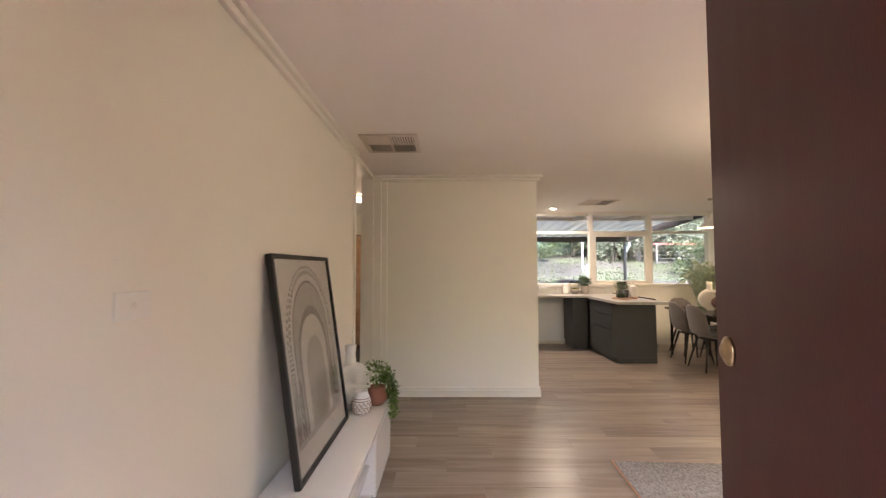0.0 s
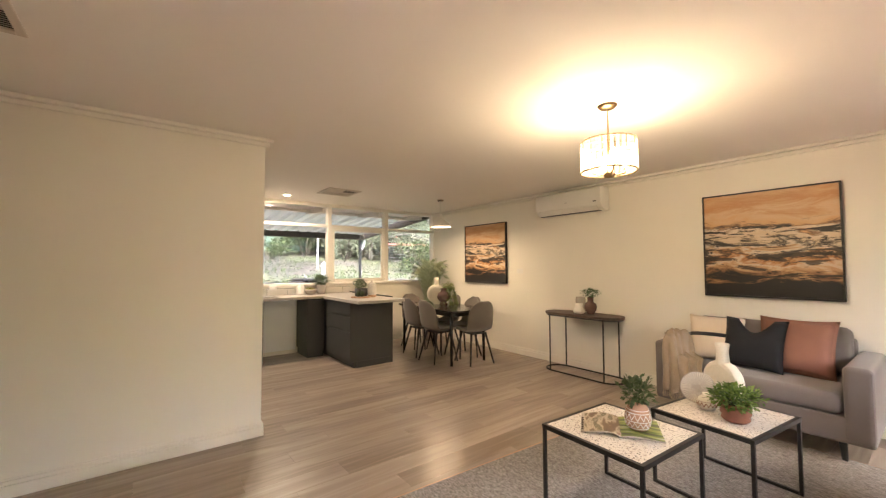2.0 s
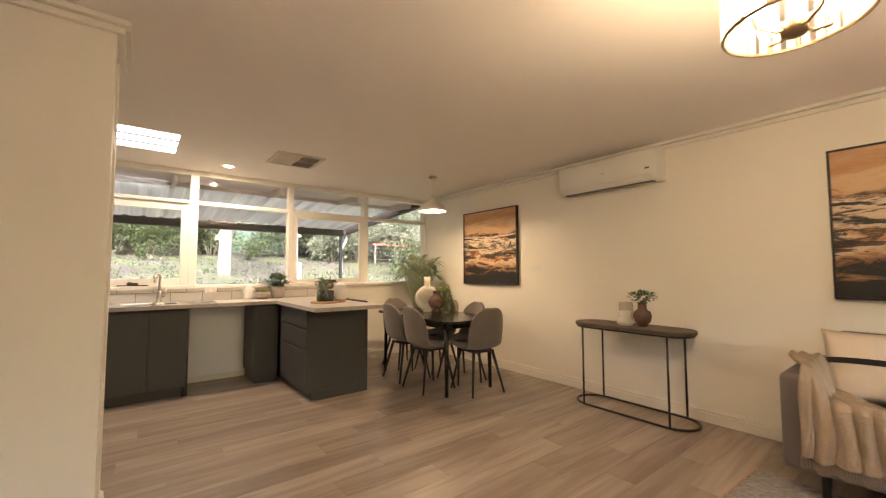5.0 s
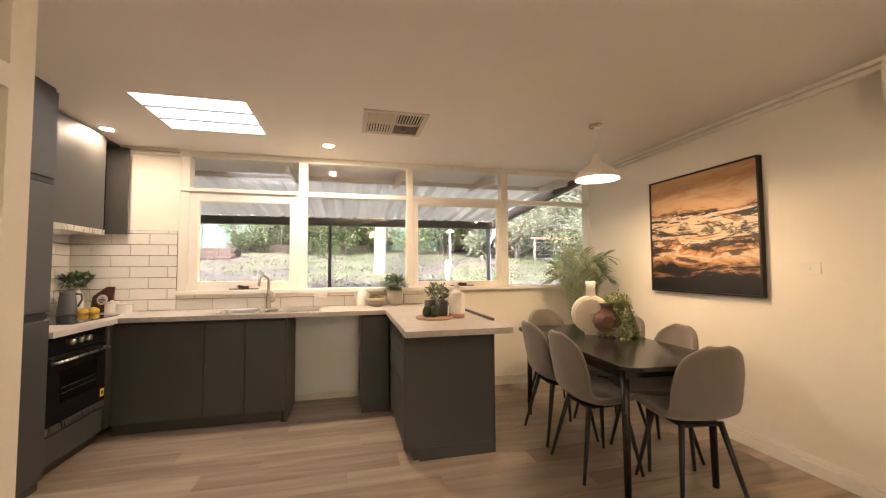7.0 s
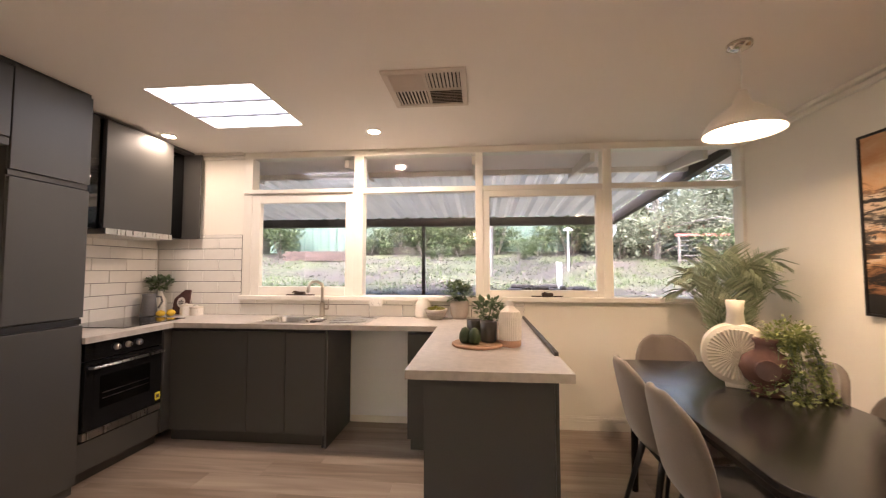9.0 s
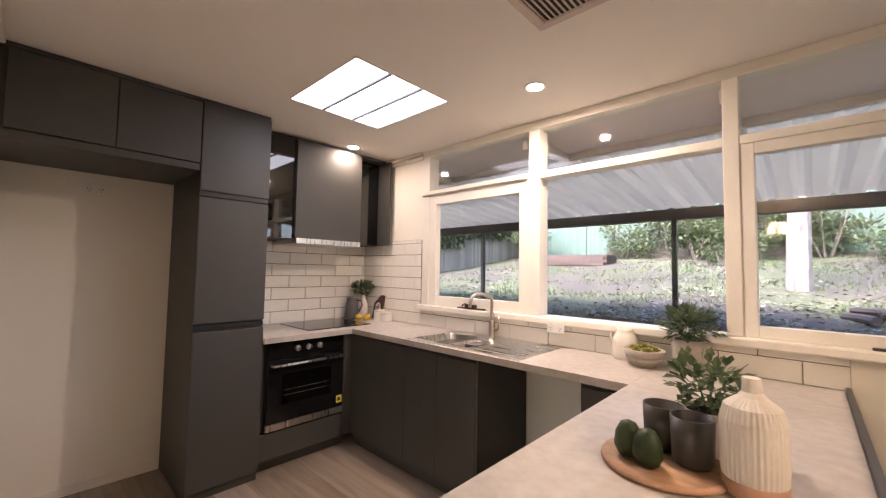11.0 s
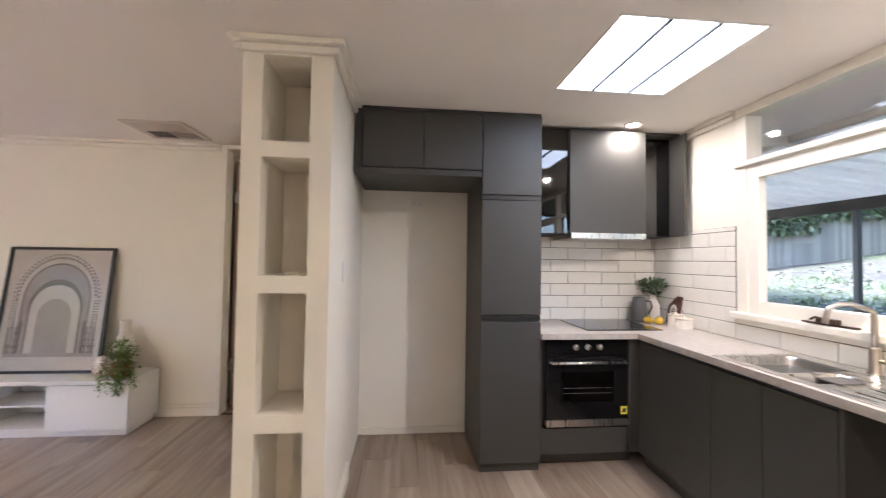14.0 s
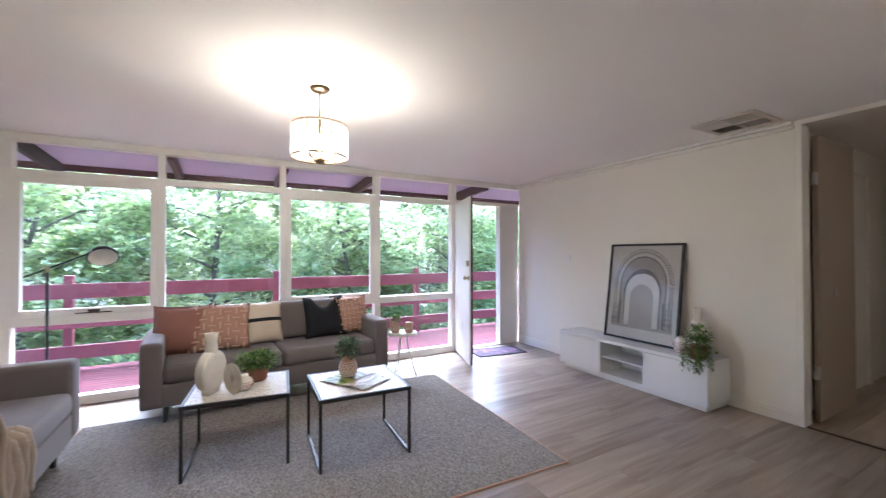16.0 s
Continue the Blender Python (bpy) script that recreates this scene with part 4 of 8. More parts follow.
part("body", lathe([(0.0, 0.0), (0.027, 0.0), (0.027, 0.008), (0.022, 0.012), (0.022, 0.11), (0.016, 0.12), (0.0, 0.12)], 24), NICKEL, tp, smooth=True)
arc = [(0, 0, 0.11), (0, 0, 0.235)] + [(0, -0.012 - 0.05 + 0.062 * math.cos(a * math.pi / 10), 0.245 + 0.062 * math.sin(a * math.pi / 10)) for a in range(0, 3)] + \
      [(-0.02, -0.09, 0.305), (-0.035, -0.14, 0.303), (-0.042, -0.175, 0.285), (-0.045, -0.185, 0.245), (-0.046, -0.19, 0.215)]
part("spout", tube(arc, 0.012, 12), NICKEL, tp, smooth=True)
part("lever", tube([(0.02, 0, 0.06), (0.05, 0, 0.062), (0.055, 0, 0.068), (0.058, 0, 0.15)], 0.009, 10, r1=0.006), NICKEL, tp, smooth=True)

# wall cabinets and hood
wl = thing("glass_wall_cabinet", "charcoal wall cabinet with a smoked glass door", "cabinet", (-0.02, 6.33, 1.6))
part("body", boxes((KW, KW + 0.012, 6.20, 6.462, 1.60, 2.375), (KW, 0.175, 6.20, 6.216, 1.60, 2.375), (KW, 0.175, 6.446, 6.462, 1.60, 2.375), (KW, 0.175, 6.216, 6.446, 1.60, 1.616), (KW, 0.175, 6.216, 6.446, 2.359, 2.375), (KW, 0.13, 6.216, 6.446, 1.86, 1.872), (KW, 0.13, 6.216, 6.446, 2.10, 2.112)), GREY, wl, absolute=True)
abox("door", (0.178, 0.196, 6.202, 6.460, 1.602, 2.373), SMOKE, wl, "smoked glass door", bevel=0)
abox("door_edge", (0.178, 0.198, 6.202, 6.212, 1.602, 2.373), BLACK, wl, bevel=0)
hd_ = thing("range_hood", "slide-out range hood behind a charcoal panel", "range hood", (-0.02, 6.76, 1.57))
abox("body", (KW, 0.203, 6.467, 7.055, 1.635, 2.372), GREY, hd_)
abox("panel", (0.205, 0.225, 6.467, 7.055, 1.61, 2.372), GREY, hd_)
abox("visor", (KW, 0.238, 6.473, 7.05, 1.565, 1.607), STEEL, hd_, "brushed steel visor")
wr = thing("glass_wall_cabinet", "charcoal wall cabinet with smoked glass and a deep end panel", "cabinet", (-0.08, 7.22, 1.6))
part("body", boxes((KW, KW + 0.012, 7.062, 7.348, 1.60, 2.375), (KW, 0.06, 7.062, 7.078, 1.60, 2.375), (KW, 0.06, 7.078, 7.348, 1.60, 1.616), (KW, 0.06, 7.078, 7.348, 2.359, 2.375), (KW, 0.03, 7.078, 7.348, 1.86, 1.872)), GREY, wr, absolute=True)
abox("end_panel", (KW, 0.245, 7.350, 7.370, 1.598, 2.376), GREY, wr)
abox("door", (0.062, 0.080, 7.062, 7.346, 1.602, 2.373), SMOKE, wr, "smoked glass door", bevel=0)
struct("cabinet_scribe_trim", boxes((KW, 0.16, 6.2, YN - 0.003, 2.377, H - 0.002)), GREY, "charcoal filler above the wall cabinets", "trim")


# ---- small plants and kitchen things ----
def leaves(n, centre, radii, size, seed, droop=0.0, stem=None, bm=None, spread=1.0):
    """Small folded leaves, thrown through an uneven round crown."""
    rnd = random.Random(seed)
    bm = bm or bmesh.new()
    for _ in range(n):
        while True:
            p = Vector((rnd.uniform(-1, 1), rnd.uniform(-1, 1), rnd.uniform(-1, 1)))
            if 0.15 < p.length < 1:
                break
        p *= rnd.uniform(0.75, 1.08)
        c = Vector(centre) + Vector((p.x * radii[0], p.y * radii[1], p.z * radii[2]))
        d = (p + Vector((rnd.uniform(-.6, .6), rnd.uniform(-.6, .6), rnd.uniform(-.3, .7) - droop))).normalized()
        side = d.cross(Vector((rnd.uniform(-.4, .4), rnd.uniform(-.4, .4), 1))).normalized()
        up = side.cross(d)
        s = size * rnd.uniform(0.6, 1.3)
        a = bm.verts.new(c)
        b = bm.verts.new(c + d * s * 0.5 + side * s * 0.32 + up * s * 0.08)
        e = bm.verts.new(c + d * s)
        f = bm.verts.new(c + d * s * 0.5 - side * s * 0.32 + up * s * 0.08)
        bm.faces.new((a, b, e, f))
    return bm


def stems(n, base, tops_centre, radii, r, seed):
    rnd = random.Random(seed)
    bm = bmesh.new()
    for _ in range(n):
        e = Vector(tops_centre) + Vector((rnd.uniform(-1, 1) * radii[0], rnd.uniform(-1, 1) * radii[1], rnd.uniform(-0.2, 0.8) * radii[2]))
        b = Vector(base)
        tube([b, (b + e) / 2 + Vector((0, 0, 0.15 * (e - b).length)), e], r, 5, bm, r1=r * 0.5)
    return bm


def potted(name, label, category, loc, profile, pot_mat, n, centre, radii, size, seed, leaf_mat=LEAF, droop=0.0, soil=None, pot_label=""):
    t = thing(name, label, category, loc)
    part("pot", lathe(profile, 28), pot_mat, t, pot_label, smooth=True)
    if soil:
        part("soil", lathe([(0.0, soil[1]), (soil[0], soil[1])], 20), SOIL, t)
    zb = soil[1] if soil else centre[2] - radii[2]
    part("stems", stems(max(6, n // 25), (0, 0, zb), centre, radii, 0.002, seed + 1), LEAFGREY, t)
    part("leaves", leaves(n, centre, radii, size, seed, droop), leaf_mat, t)
    return t


sv = potted("sprig_vase", "white ribbed bottle vase with grey-green sprigs", "vase", (-0.09, 7.325, BT), [(0, 0), (0.042, 0), (0.050, 0.03), (0.048, 0.13), (0.030, 0.17), (0.020, 0.19), (0.020, 0.215), (0.016, 0.215), (0.015, 0.19), (0.0, 0.18)], WHITECER, 170, (0, 0, 0.29), (0.11, 0.11, 0.055), 0.045, 3, LEAFGREY)
jug = thing("jug", "grey ceramic milk jug beside the cooktop", "jug", (-0.08, 7.195, BT + 0.007))
part("body", lathe([(0, 0), (0.062, 0), (0.066, 0.01), (0.052, 0.15), (0.048, 0.17), (0.054, 0.19), (0.050, 0.19), (0.044, 0.17), (0.0, 0.02)], 28), GREYCER, jug, smooth=True)
part("handle", tube([(0.04, 0.03, 0.165), (0.06, 0.06, 0.165), (0.065, 0.07, 0.12), (0.045, 0.05, 0.06)], 0.008, 8), GREYCER, jug, smooth=True)
bk = thing("cookbook", "dark cookbook with a round white title label, leaning on the tiles", "book", (0.06, 7.385, BT), rz=-8)
DARKBK = mat("dark_red_cover", (0.075, 0.026, 0.022), 0.4, var=0.5, scale=14)
lean = Matrix.Rotation(radians(-10), 3, 'X')
for nm, d, m_ in (("cover", (-0.085, 0.085, -0.012, 0.0, 0.0, 0.225), DARKBK), ("pages", (-0.08, 0.082, 0.0, 0.014, 0.004, 0.220), PAPER), ("back_cover", (-0.085, 0.085, 0.014, 0.018, 0.0, 0.225), DARKBK)):
    bm = boxes(d)
    bmesh.ops.rotate(bm, verts=bm.verts, cent=(0, 0, 0), matrix=lean)
    part(nm, bm, m_, bk, bevel=0.001)
bm = lathe([(0.0, 0.0), (0.045, 0.0), (0.045, 0.001), (0.0, 0.001)], 28)
bmesh.ops.rotate(bm, verts=bm.verts, cent=(0, 0, 0), matrix=Matrix.Rotation(radians(90), 3, 'X'))
bmesh.ops.translate(bm, verts=bm.verts, vec=(0, -0.0125, 0.11))
bmesh.ops.rotate(bm, verts=bm.verts, cent=(0, 0, 0), matrix=lean)
part("title_label", bm, WHITECER, bk)
bm = bmesh.new()
for wd, z in ((0.02, 0.128), (0.055, 0.113), (0.055, 0.100), (0.025, 0.086)):
    box(bm, -wd / 2, wd / 2, -0.0145, -0.0137, z - 0.004, z + 0.004)
bmesh.ops.rotate(bm, verts=bm.verts, cent=(0, 0, 0), matrix=lean)
part("title_lines", bm, DARKV, bk)
for lx, ly, a in ((0.03, 7.20, 20), (0.085, 7.25, 70), (0.05, 7.285, 130)):
    lm = lathe([(0, -0.039), (0.007, -0.036), (0.021, -0.024), (0.029, 0.0), (0.021, 0.024), (0.007, 0.035), (0.0, 0.040)], 18)
    bmesh.ops.rotate(lm, verts=lm.verts, cent=(0, 0, 0), matrix=Matrix.Rotation(radians(90), 3, 'Y'))
    solo("lemon", lm, LEMON, "ripe yellow lemon on the worktop", "lemon", (lx, ly, BT + 0.029), a, group="lemons", smooth=True)
for cx, cy, r, hh in ((0.165, 7.33, 0.048, 0.085), (0.255, 7.34, 0.052, 0.065)):
    c = thing("canister", "small white ribbed canister with lid", "canister", (cx, cy, BT), group="canisters")
    bm = bmesh.new()
    n = 60
    for z0_, z1_ in ((0.0, hh),):
        lo = [bm.verts.new(((r + 0.0018 * (i % 2)) * math.cos(2 * math.pi * i / n), (r + 0.0018 * (i % 2)) * math.sin(2 * math.pi * i / n), z0_)) for i in range(n)]
        hi = [bm.verts.new((v.co.x, v.co.y, z1_)) for v in lo]
        for i in range(n):
            bm.faces.new((lo[i], lo[(i + 1) % n], hi[(i + 1) % n], hi[i]))
        bm.faces.new(lo[::-1])
        bm.faces.new(hi)
    part("body", bm, WHITECER, c)
    part("lid", lathe([(0, hh), (r + 0.003, hh), (r + 0.003, hh + 0.010), (0.012, hh + 0.013), (0.010, hh + 0.024), (0.0, hh + 0.025)], 28), CERAMIC, c, "cream lid", smooth=True)

bw = thing("succulent_bowl", "grey bowl of yellow-green succulent heads", "bowl", (2.435, 7.265, BT))
part("bowl", lathe([(0, 0), (0.050, 0.0), (0.078, 0.03), (0.088, 0.045), (0.080, 0.045), (0.0, 0.04)], 32), CONCRETE, bw, smooth=True)
part("bowl", lathe([(0, 0.02), (0.055, 0.02), (0.080, 0.046), (0.098, 0.082), (0.092, 0.084), (0.08, 0.055), (0.0, 0.05)], 32), CONCRETE, bw, smooth=True)
for i in range(7):
    a = i * 1.05
    rr = 0.05 if i < 6 else 0.0
    bm = bmesh.new()
    for ring, (cnt, tilt, ln) in enumerate(((9, 25, 0.036), (7, 50, 0.030), (5, 72, 0.022))):
        for k in range(cnt):
            b = 2 * math.pi * (k + 0.4 * ring) / cnt
            d = Vector((math.cos(b) * math.cos(radians(tilt)), math.sin(b) * math.cos(radians(tilt)), math.sin(radians(tilt))))
            s = Vector((-math.sin(b), math.cos(b), 0))
            o = Vector((rr * math.cos(a), rr * math.sin(a), 0.078 + 0.012 * (i == 6)))
            v = [bm.verts.new(o), bm.verts.new(o + d * ln * 0.6 + s * 0.009), bm.verts.new(o + d * ln), bm.verts.new(o + d * ln * 0.6 - s * 0.009), bm.verts.new(o + d * ln * 0.5 + Vector((0, 0, -0.006)))]
            bm.faces.new((v[0], v[1], v[2], v[3]))
            bm.faces.new((v[0], v[3], v[4]))
            bm.faces.new((v[3], v[2], v[4]))
            bm.faces.new((v[2], v[1], v[4]))
            bm.faces.new((v[1], v[0], v[4]))
    part("succulent", bm, SUCC, bw)
potted("potted_plant", "bushy green plant in a pale concrete pot on the worktop", "potted plant", (2.625, 7.325, BT), [(0, 0), (0.055, 0.0), (0.075, 0.04), (0.080, 0.12), (0.070, 0.15), (0.064, 0.15), (0.07, 0.11), (0, 0.10)], CONCRETE, 420, (0, 0, 0.22), (0.13, 0.12, 0.085), 0.04, 11, LEAFGREY, soil=(0.062, 0.14))
wj = thing("white_jug", "white dimpled ceramic jug", "jug", (2.31, 7.372, BT))
part("body", lathe([(0, 0), (0.062, 0.0), (0.066, 0.02), (0.064, 0.11), (0.05, 0.135), (0.042, 0.15), (0.046, 0.165), (0.040, 0.165), (0, 0.14)], 28), WHITECER, wj, smooth=True)
part("handle", tube([(-0.045, 0, 0.15), (-0.075, 0, 0.155), (-0.085, 0, 0.12), (-0.065, 0, 0.06)], 0.008), WHITECER, wj, smooth=True)

bm = bmesh.new()
for k in range(3, 11):
    for i in range(26):
        a = 2 * math.pi * (i + 0.5 * (k % 2)) / 26
        c, d = 0.0655 * math.cos(a), 0.0655 * math.sin(a)
        bmesh.ops.create_icosphere(bm, subdivisions=1, radius=0.0032, matrix=Matrix.Translation((c, d, 0.010 * k)))
part("dimples", bm, WHITECER, wj, smooth=True)

# peninsula group on a round of timber
br = thing("serving_board", "round bark-edged timber board", "serving board", (2.785, 6.185, BT))
part("slab", lathe([(0, 0), (0.128, 0.0), (0.135, 0.008), (0.132, 0.018), (0.0, 0.0185)], 36), OAKWOOD, br)
part("bark_rim", lathe([(0.133, 0.001), (0.140, 0.006), (0.139, 0.014), (0.1325, 0.0178)], 36), TERRALT, br, "pale bark rim", smooth=True)
for k, (cx, cy) in enumerate(((2.770, 6.25), (2.845, 6.20))):
    c = thing("tumbler", "dark glazed tumbler on the timber board", "tumbler", (cx, cy, BT + 0.019), group="tumblers")
    part("body", lathe([(0, 0), (0.038, 0), (0.044, 0.01), (0.047, 0.11), (0.044, 0.11), (0.04, 0.012), (0, 0.012)], 28), DARKCER, c, smooth=True)
for cx, cy, a in ((2.720, 6.14, 10), (2.770, 6.115, 80)):
    av = lathe([(0, 0.0), (0.024, 0.004), (0.034, 0.025), (0.030, 0.055), (0.018, 0.078), (0.0, 0.086)], 20)
    solo("avocado", av, AVO, "dark green avocado on the timber board", "avocado", (cx, cy, BT + 0.0195), a, group="avocados", smooth=True)
potted("potted_plant", "green leafy plant in a pale pot behind the board", "potted plant", (2.85, 6.36, BT), [(0, 0), (0.05, 0.0), (0.056, 0.02), (0.060, 0.11), (0.055, 0.11), (0.05, 0.02), (0, 0.02)], CONCRETE, 260, (0, 0, 0.175), (0.095, 0.095, 0.075), 0.034, 21, LEAFGREY, soil=(0.052, 0.10))
rb = thing("ribbed_bottle", "white ribbed ceramic bottle with a bare clay base", "bottle vase", (2.96, 6.185, BT))
bm = bmesh.new()
n = 72
prof = [(0.056, 0.035), (0.058, 0.06), (0.058, 0.155), (0.050, 0.185), (0.026, 0.205), (0.018, 0.215), (0.017, 0.245)]
rings = []
for k, (r, z) in enumerate(prof):
    rib = 0.0022 if k < 4 else 0.0006
    rings.append([bm.verts.new(((r + rib * (i % 2)) * math.cos(2 * math.pi * i / n), (r + rib * (i % 2)) * math.sin(2 * math.pi * i / n), z)) for i in range(n)])
for a, b in zip(rings, rings[1:]):
    for i in range(n):
        bm.faces.new((a[i], a[(i + 1) % n], b[(i + 1) % n], b[i]))
bm.faces.new(rings[-1])
part("body", bm, WHITECER, rb)
part("clay_base", lathe([(0, 0), (0.052, 0), (0.058, 0.008), (0.0585, 0.035), (0.0, 0.035)], 32), TERRALT, rb, "bare clay base", smooth=True)


# ---- dining ----
dt = thing("dining_table", "black-stained dining table with rounded corners", "dining table", (3.985, 5.885, 0), rz=-2)
def rounded_slab(hx, hy, r, z0, z1, bow=0.0):
    bm = bmesh.new()
    pts = []
    for cx, cy, a0 in ((hx - r, hy - r, 0), (-hx + r, hy - r, 90), (-hx + r, -hy + r, 180), (hx - r, -hy + r, 270)):
        for k in range(7):
            a = radians(a0 + k * 15)
            x, y = cx + r * math.cos(a), cy + r * math.sin(a)
            pts.append((x, y))
    lo = [bm.verts.new((x, y, z0)) for x, y in pts]
    hi = [bm.verts.new((x, y, z1)) for x, y in pts]
    bm.faces.new(lo[::-1])
    bm.faces.new(hi)
    n = len(pts)
    for i in range(n):
        bm.faces.new((lo[i], lo[(i + 1) % n], hi[(i + 1) % n], hi[i]))
    return bm


part("tabletop", rounded_slab(0.365, 0.77, 0.10, 0.722, 0.747), TABLE, dt, bevel=0.004)
part("apron", boxes((-0.30, 0.30, -0.66, -0.64, 0.66, 0.722), (-0.30, 0.30, 0.64, 0.66, 0.66, 0.722), (-0.31, -0.29, -0.64, 0.64, 0.66, 0.722), (0.29, 0.31, -0.64, 0.64, 0.66, 0.722)), TABLE, dt)
for sx in (-1, 1):
    for sy in (-1, 1):
        part("leg", tube([(sx * 0.285, sy * 0.635, 0.722), (sx * 0.29, sy * 0.645, 0.0)], 0.024, 14, r1=0.018), TABLE, dt, smooth=True)


def chair_shell():
    """One moulded seat and back, wide at the hips, rounded at the top."""
    prof = [(0.235, 0.435), (0.225, 0.452), (0.17, 0.455), (0.08, 0.445), (-0.02, 0.44), (-0.11, 0.448), (-0.165, 0.475), (-0.195, 0.53), (-0.215, 0.61), (-0.235, 0.70), (-0.255, 0.79), (-0.265, 0.845), (-0.268, 0.872)]
    wid = [0.14, 0.185, 0.215, 0.225, 0.228, 0.222, 0.212, 0.208, 0.210, 0.205, 0.180, 0.130, 0.045]
    bm = bmesh.new()
    m = 12
    grid = []
    for k, ((y, z), w) in enumerate(zip(prof, wid)):
        row = []
        back = max(0.0, min(1.0, (k - 4) / 4))
        for i in range(m + 1):
            u = -1 + 2 * i / m
            lift = 0.035 * (abs(u) ** 2.6) * (1 - back)
            wrap = 0.060 * (abs(u) ** 2.4) * back * (1 if k < 11 else 0.4)
            row.append(bm.verts.new((u * w, y + wrap, z + lift)))
        grid.append(row)
    for a, b in zip(grid, grid[1:]):
        for i in range(m):
            bm.faces.new((a[i], a[i + 1], b[i + 1], b[i]))
    return bm


first_chair = thing("dining_chair", "taupe velvet shell dining chair with splayed black legs", "chair", (3.765, 6.12, 0), rz=-92, group="chairs round the table")
sh_ = part("shell", chair_shell(), VELVET, first_chair, smooth=True)
md = sh_.modifiers.new("padding", 'SOLIDIFY')
md.thickness, md.offset = 0.034, 0.0
md = sh_.modifiers.new("soft_form", 'SUBSURF')
md.levels = md.render_levels = 1
part("seat_frame", boxes((-0.12, 0.12, -0.12, 0.14, 0.405, 0.420)), BLACK, first_chair, bevel=0.004)
for sx in (-1, 1):
    for y0_, y1_ in ((0.13, 0.20), (-0.11, -0.205)):
        part("leg", tube([(sx * 0.115, y0_, 0.425), (sx * 0.195, y1_, 0.0)], 0.017, 10, r1=0.010), BLACK, first_chair, "black metal leg", smooth=True)
for x, y, a in ((3.73, 5.63, -91), (4.235, 6.16, 88), (4.215, 5.66, 88), (4.07, 5.24, -8), (4.04, 6.63, 180)):
    copy_thing(first_chair, pose(x, y, 0, 0, 0, a))


def disc_vase(loc, rz, r, thick, neck, carve, label, base_w=0.05):
    """A flat round vase on edge with a short wide neck; carved spokes on its faces."""
    v = thing("disc_vase", label, "vase", loc, rz=rz)
    zc = r + 0.012
    bm = lathe([(0.0, -thick / 2), (r * 0.80, -thick / 2), (r * 0.95, -thick * 0.42), (r, -thick * 0.25), (r, thick * 0.25), (r * 0.95, thick * 0.42), (r * 0.80, thick / 2), (0.0, thick / 2)], 48)
    bmesh.ops.rotate(bm, verts=bm.verts, cent=(0, 0, 0), matrix=Matrix.Rotation(radians(90), 3, 'X'))
    bmesh.ops.translate(bm, verts=bm.verts, vec=(0, 0, zc))
    part("body", bm, CERAMIC, v, smooth=False, bevel=0)
    part("foot", boxes((-base_w, base_w, -thick * 0.4, thick * 0.4, 0.0, 0.03)), CERAMIC, v, bevel=0.005)
    part("neck", lathe([(0.040, zc + r - 0.02), (0.034, zc + r + neck * 0.5), (0.040, zc + r + neck), (0.034, zc + r + neck), (0.028, zc + r + neck * 0.5), (0.028, zc + r)], 28), CERAMIC, v, smooth=True)
    # Flat dark disc stands for the shade inside the neck.
    part("mouth_shade", lathe([(0.0, zc + r + neck * 0.6), (0.031, zc + r + neck * 0.6)], 20), DARKV, v)
    if carve:
        for s in (-1, 1):
            bm = bmesh.new()
            n = 40
            for i in range(n):
                a = 2 * math.pi * i / n
                c, d = math.cos(a), math.sin(a)
                w = 0.0035
                q = [(0.015, 0.6 * w), (r * 0.82, w * 2.2)]
                vv = []
                for rr, ww in q:
                    for sg in (-1, 1):
                        vv.append((rr * c - sg * ww * d, s * (thick / 2 + 0.001), zc + rr * d + sg * ww * c))
                a0, a1, b0, b1 = [bm.verts.new(p) for p in vv]
                t0 = bm.verts.new((0.02 * c, s * (thick / 2 + 0.005), zc + 0.02 * d))
                t1 = bm.verts.new((r * 0.80 * c, s * (thick / 2 + 0.007), zc + r * 0.80 * d))
                bm.faces.new((a0, b0, t1, t0))
                bm.faces.new((t0, t1, b1, a1))
                bm.faces.new((b0, b1, t1))
            part("carved_spokes", bm, CERAMIC, v, "carved radiating ridges")
    return v


TT = 0.747
disc_vase((4.055, 6.11, TT), -29, 0.15, 0.09, 0.11, True, "cream carved disc vase on the dining table")
pv = thing("mauve_vase", "mauve pressed-glass round vase on the dining table", "vase", (4.105, 5.985, TT), rz=-29)
bm = lathe([(0, 0), (0.05, 0), (0.052, 0.012), (0.034, 0.03), (0.07, 0.06), (0.088, 0.105), (0.075, 0.15), (0.036, 0.178), (0.032, 0.20), (0.044, 0.222), (0.038, 0.222), (0.028, 0.20), (0.0, 0.19)], 36)
bmesh.ops.scale(bm, verts=bm.verts, vec=(1.2, 0.72, 1.15))
part("body", bm, AMBER, pv, smooth=True)
part("medallion", lathe([(0, 0.0), (0.05, 0.0), (0.045, 0.004), (0.0, 0.006)], 24), AMBER, pv).matrix_local = Matrix.Translation((0, -0.062, 0.121)) @ pose(0, 0, 0, 90, 0, 0)


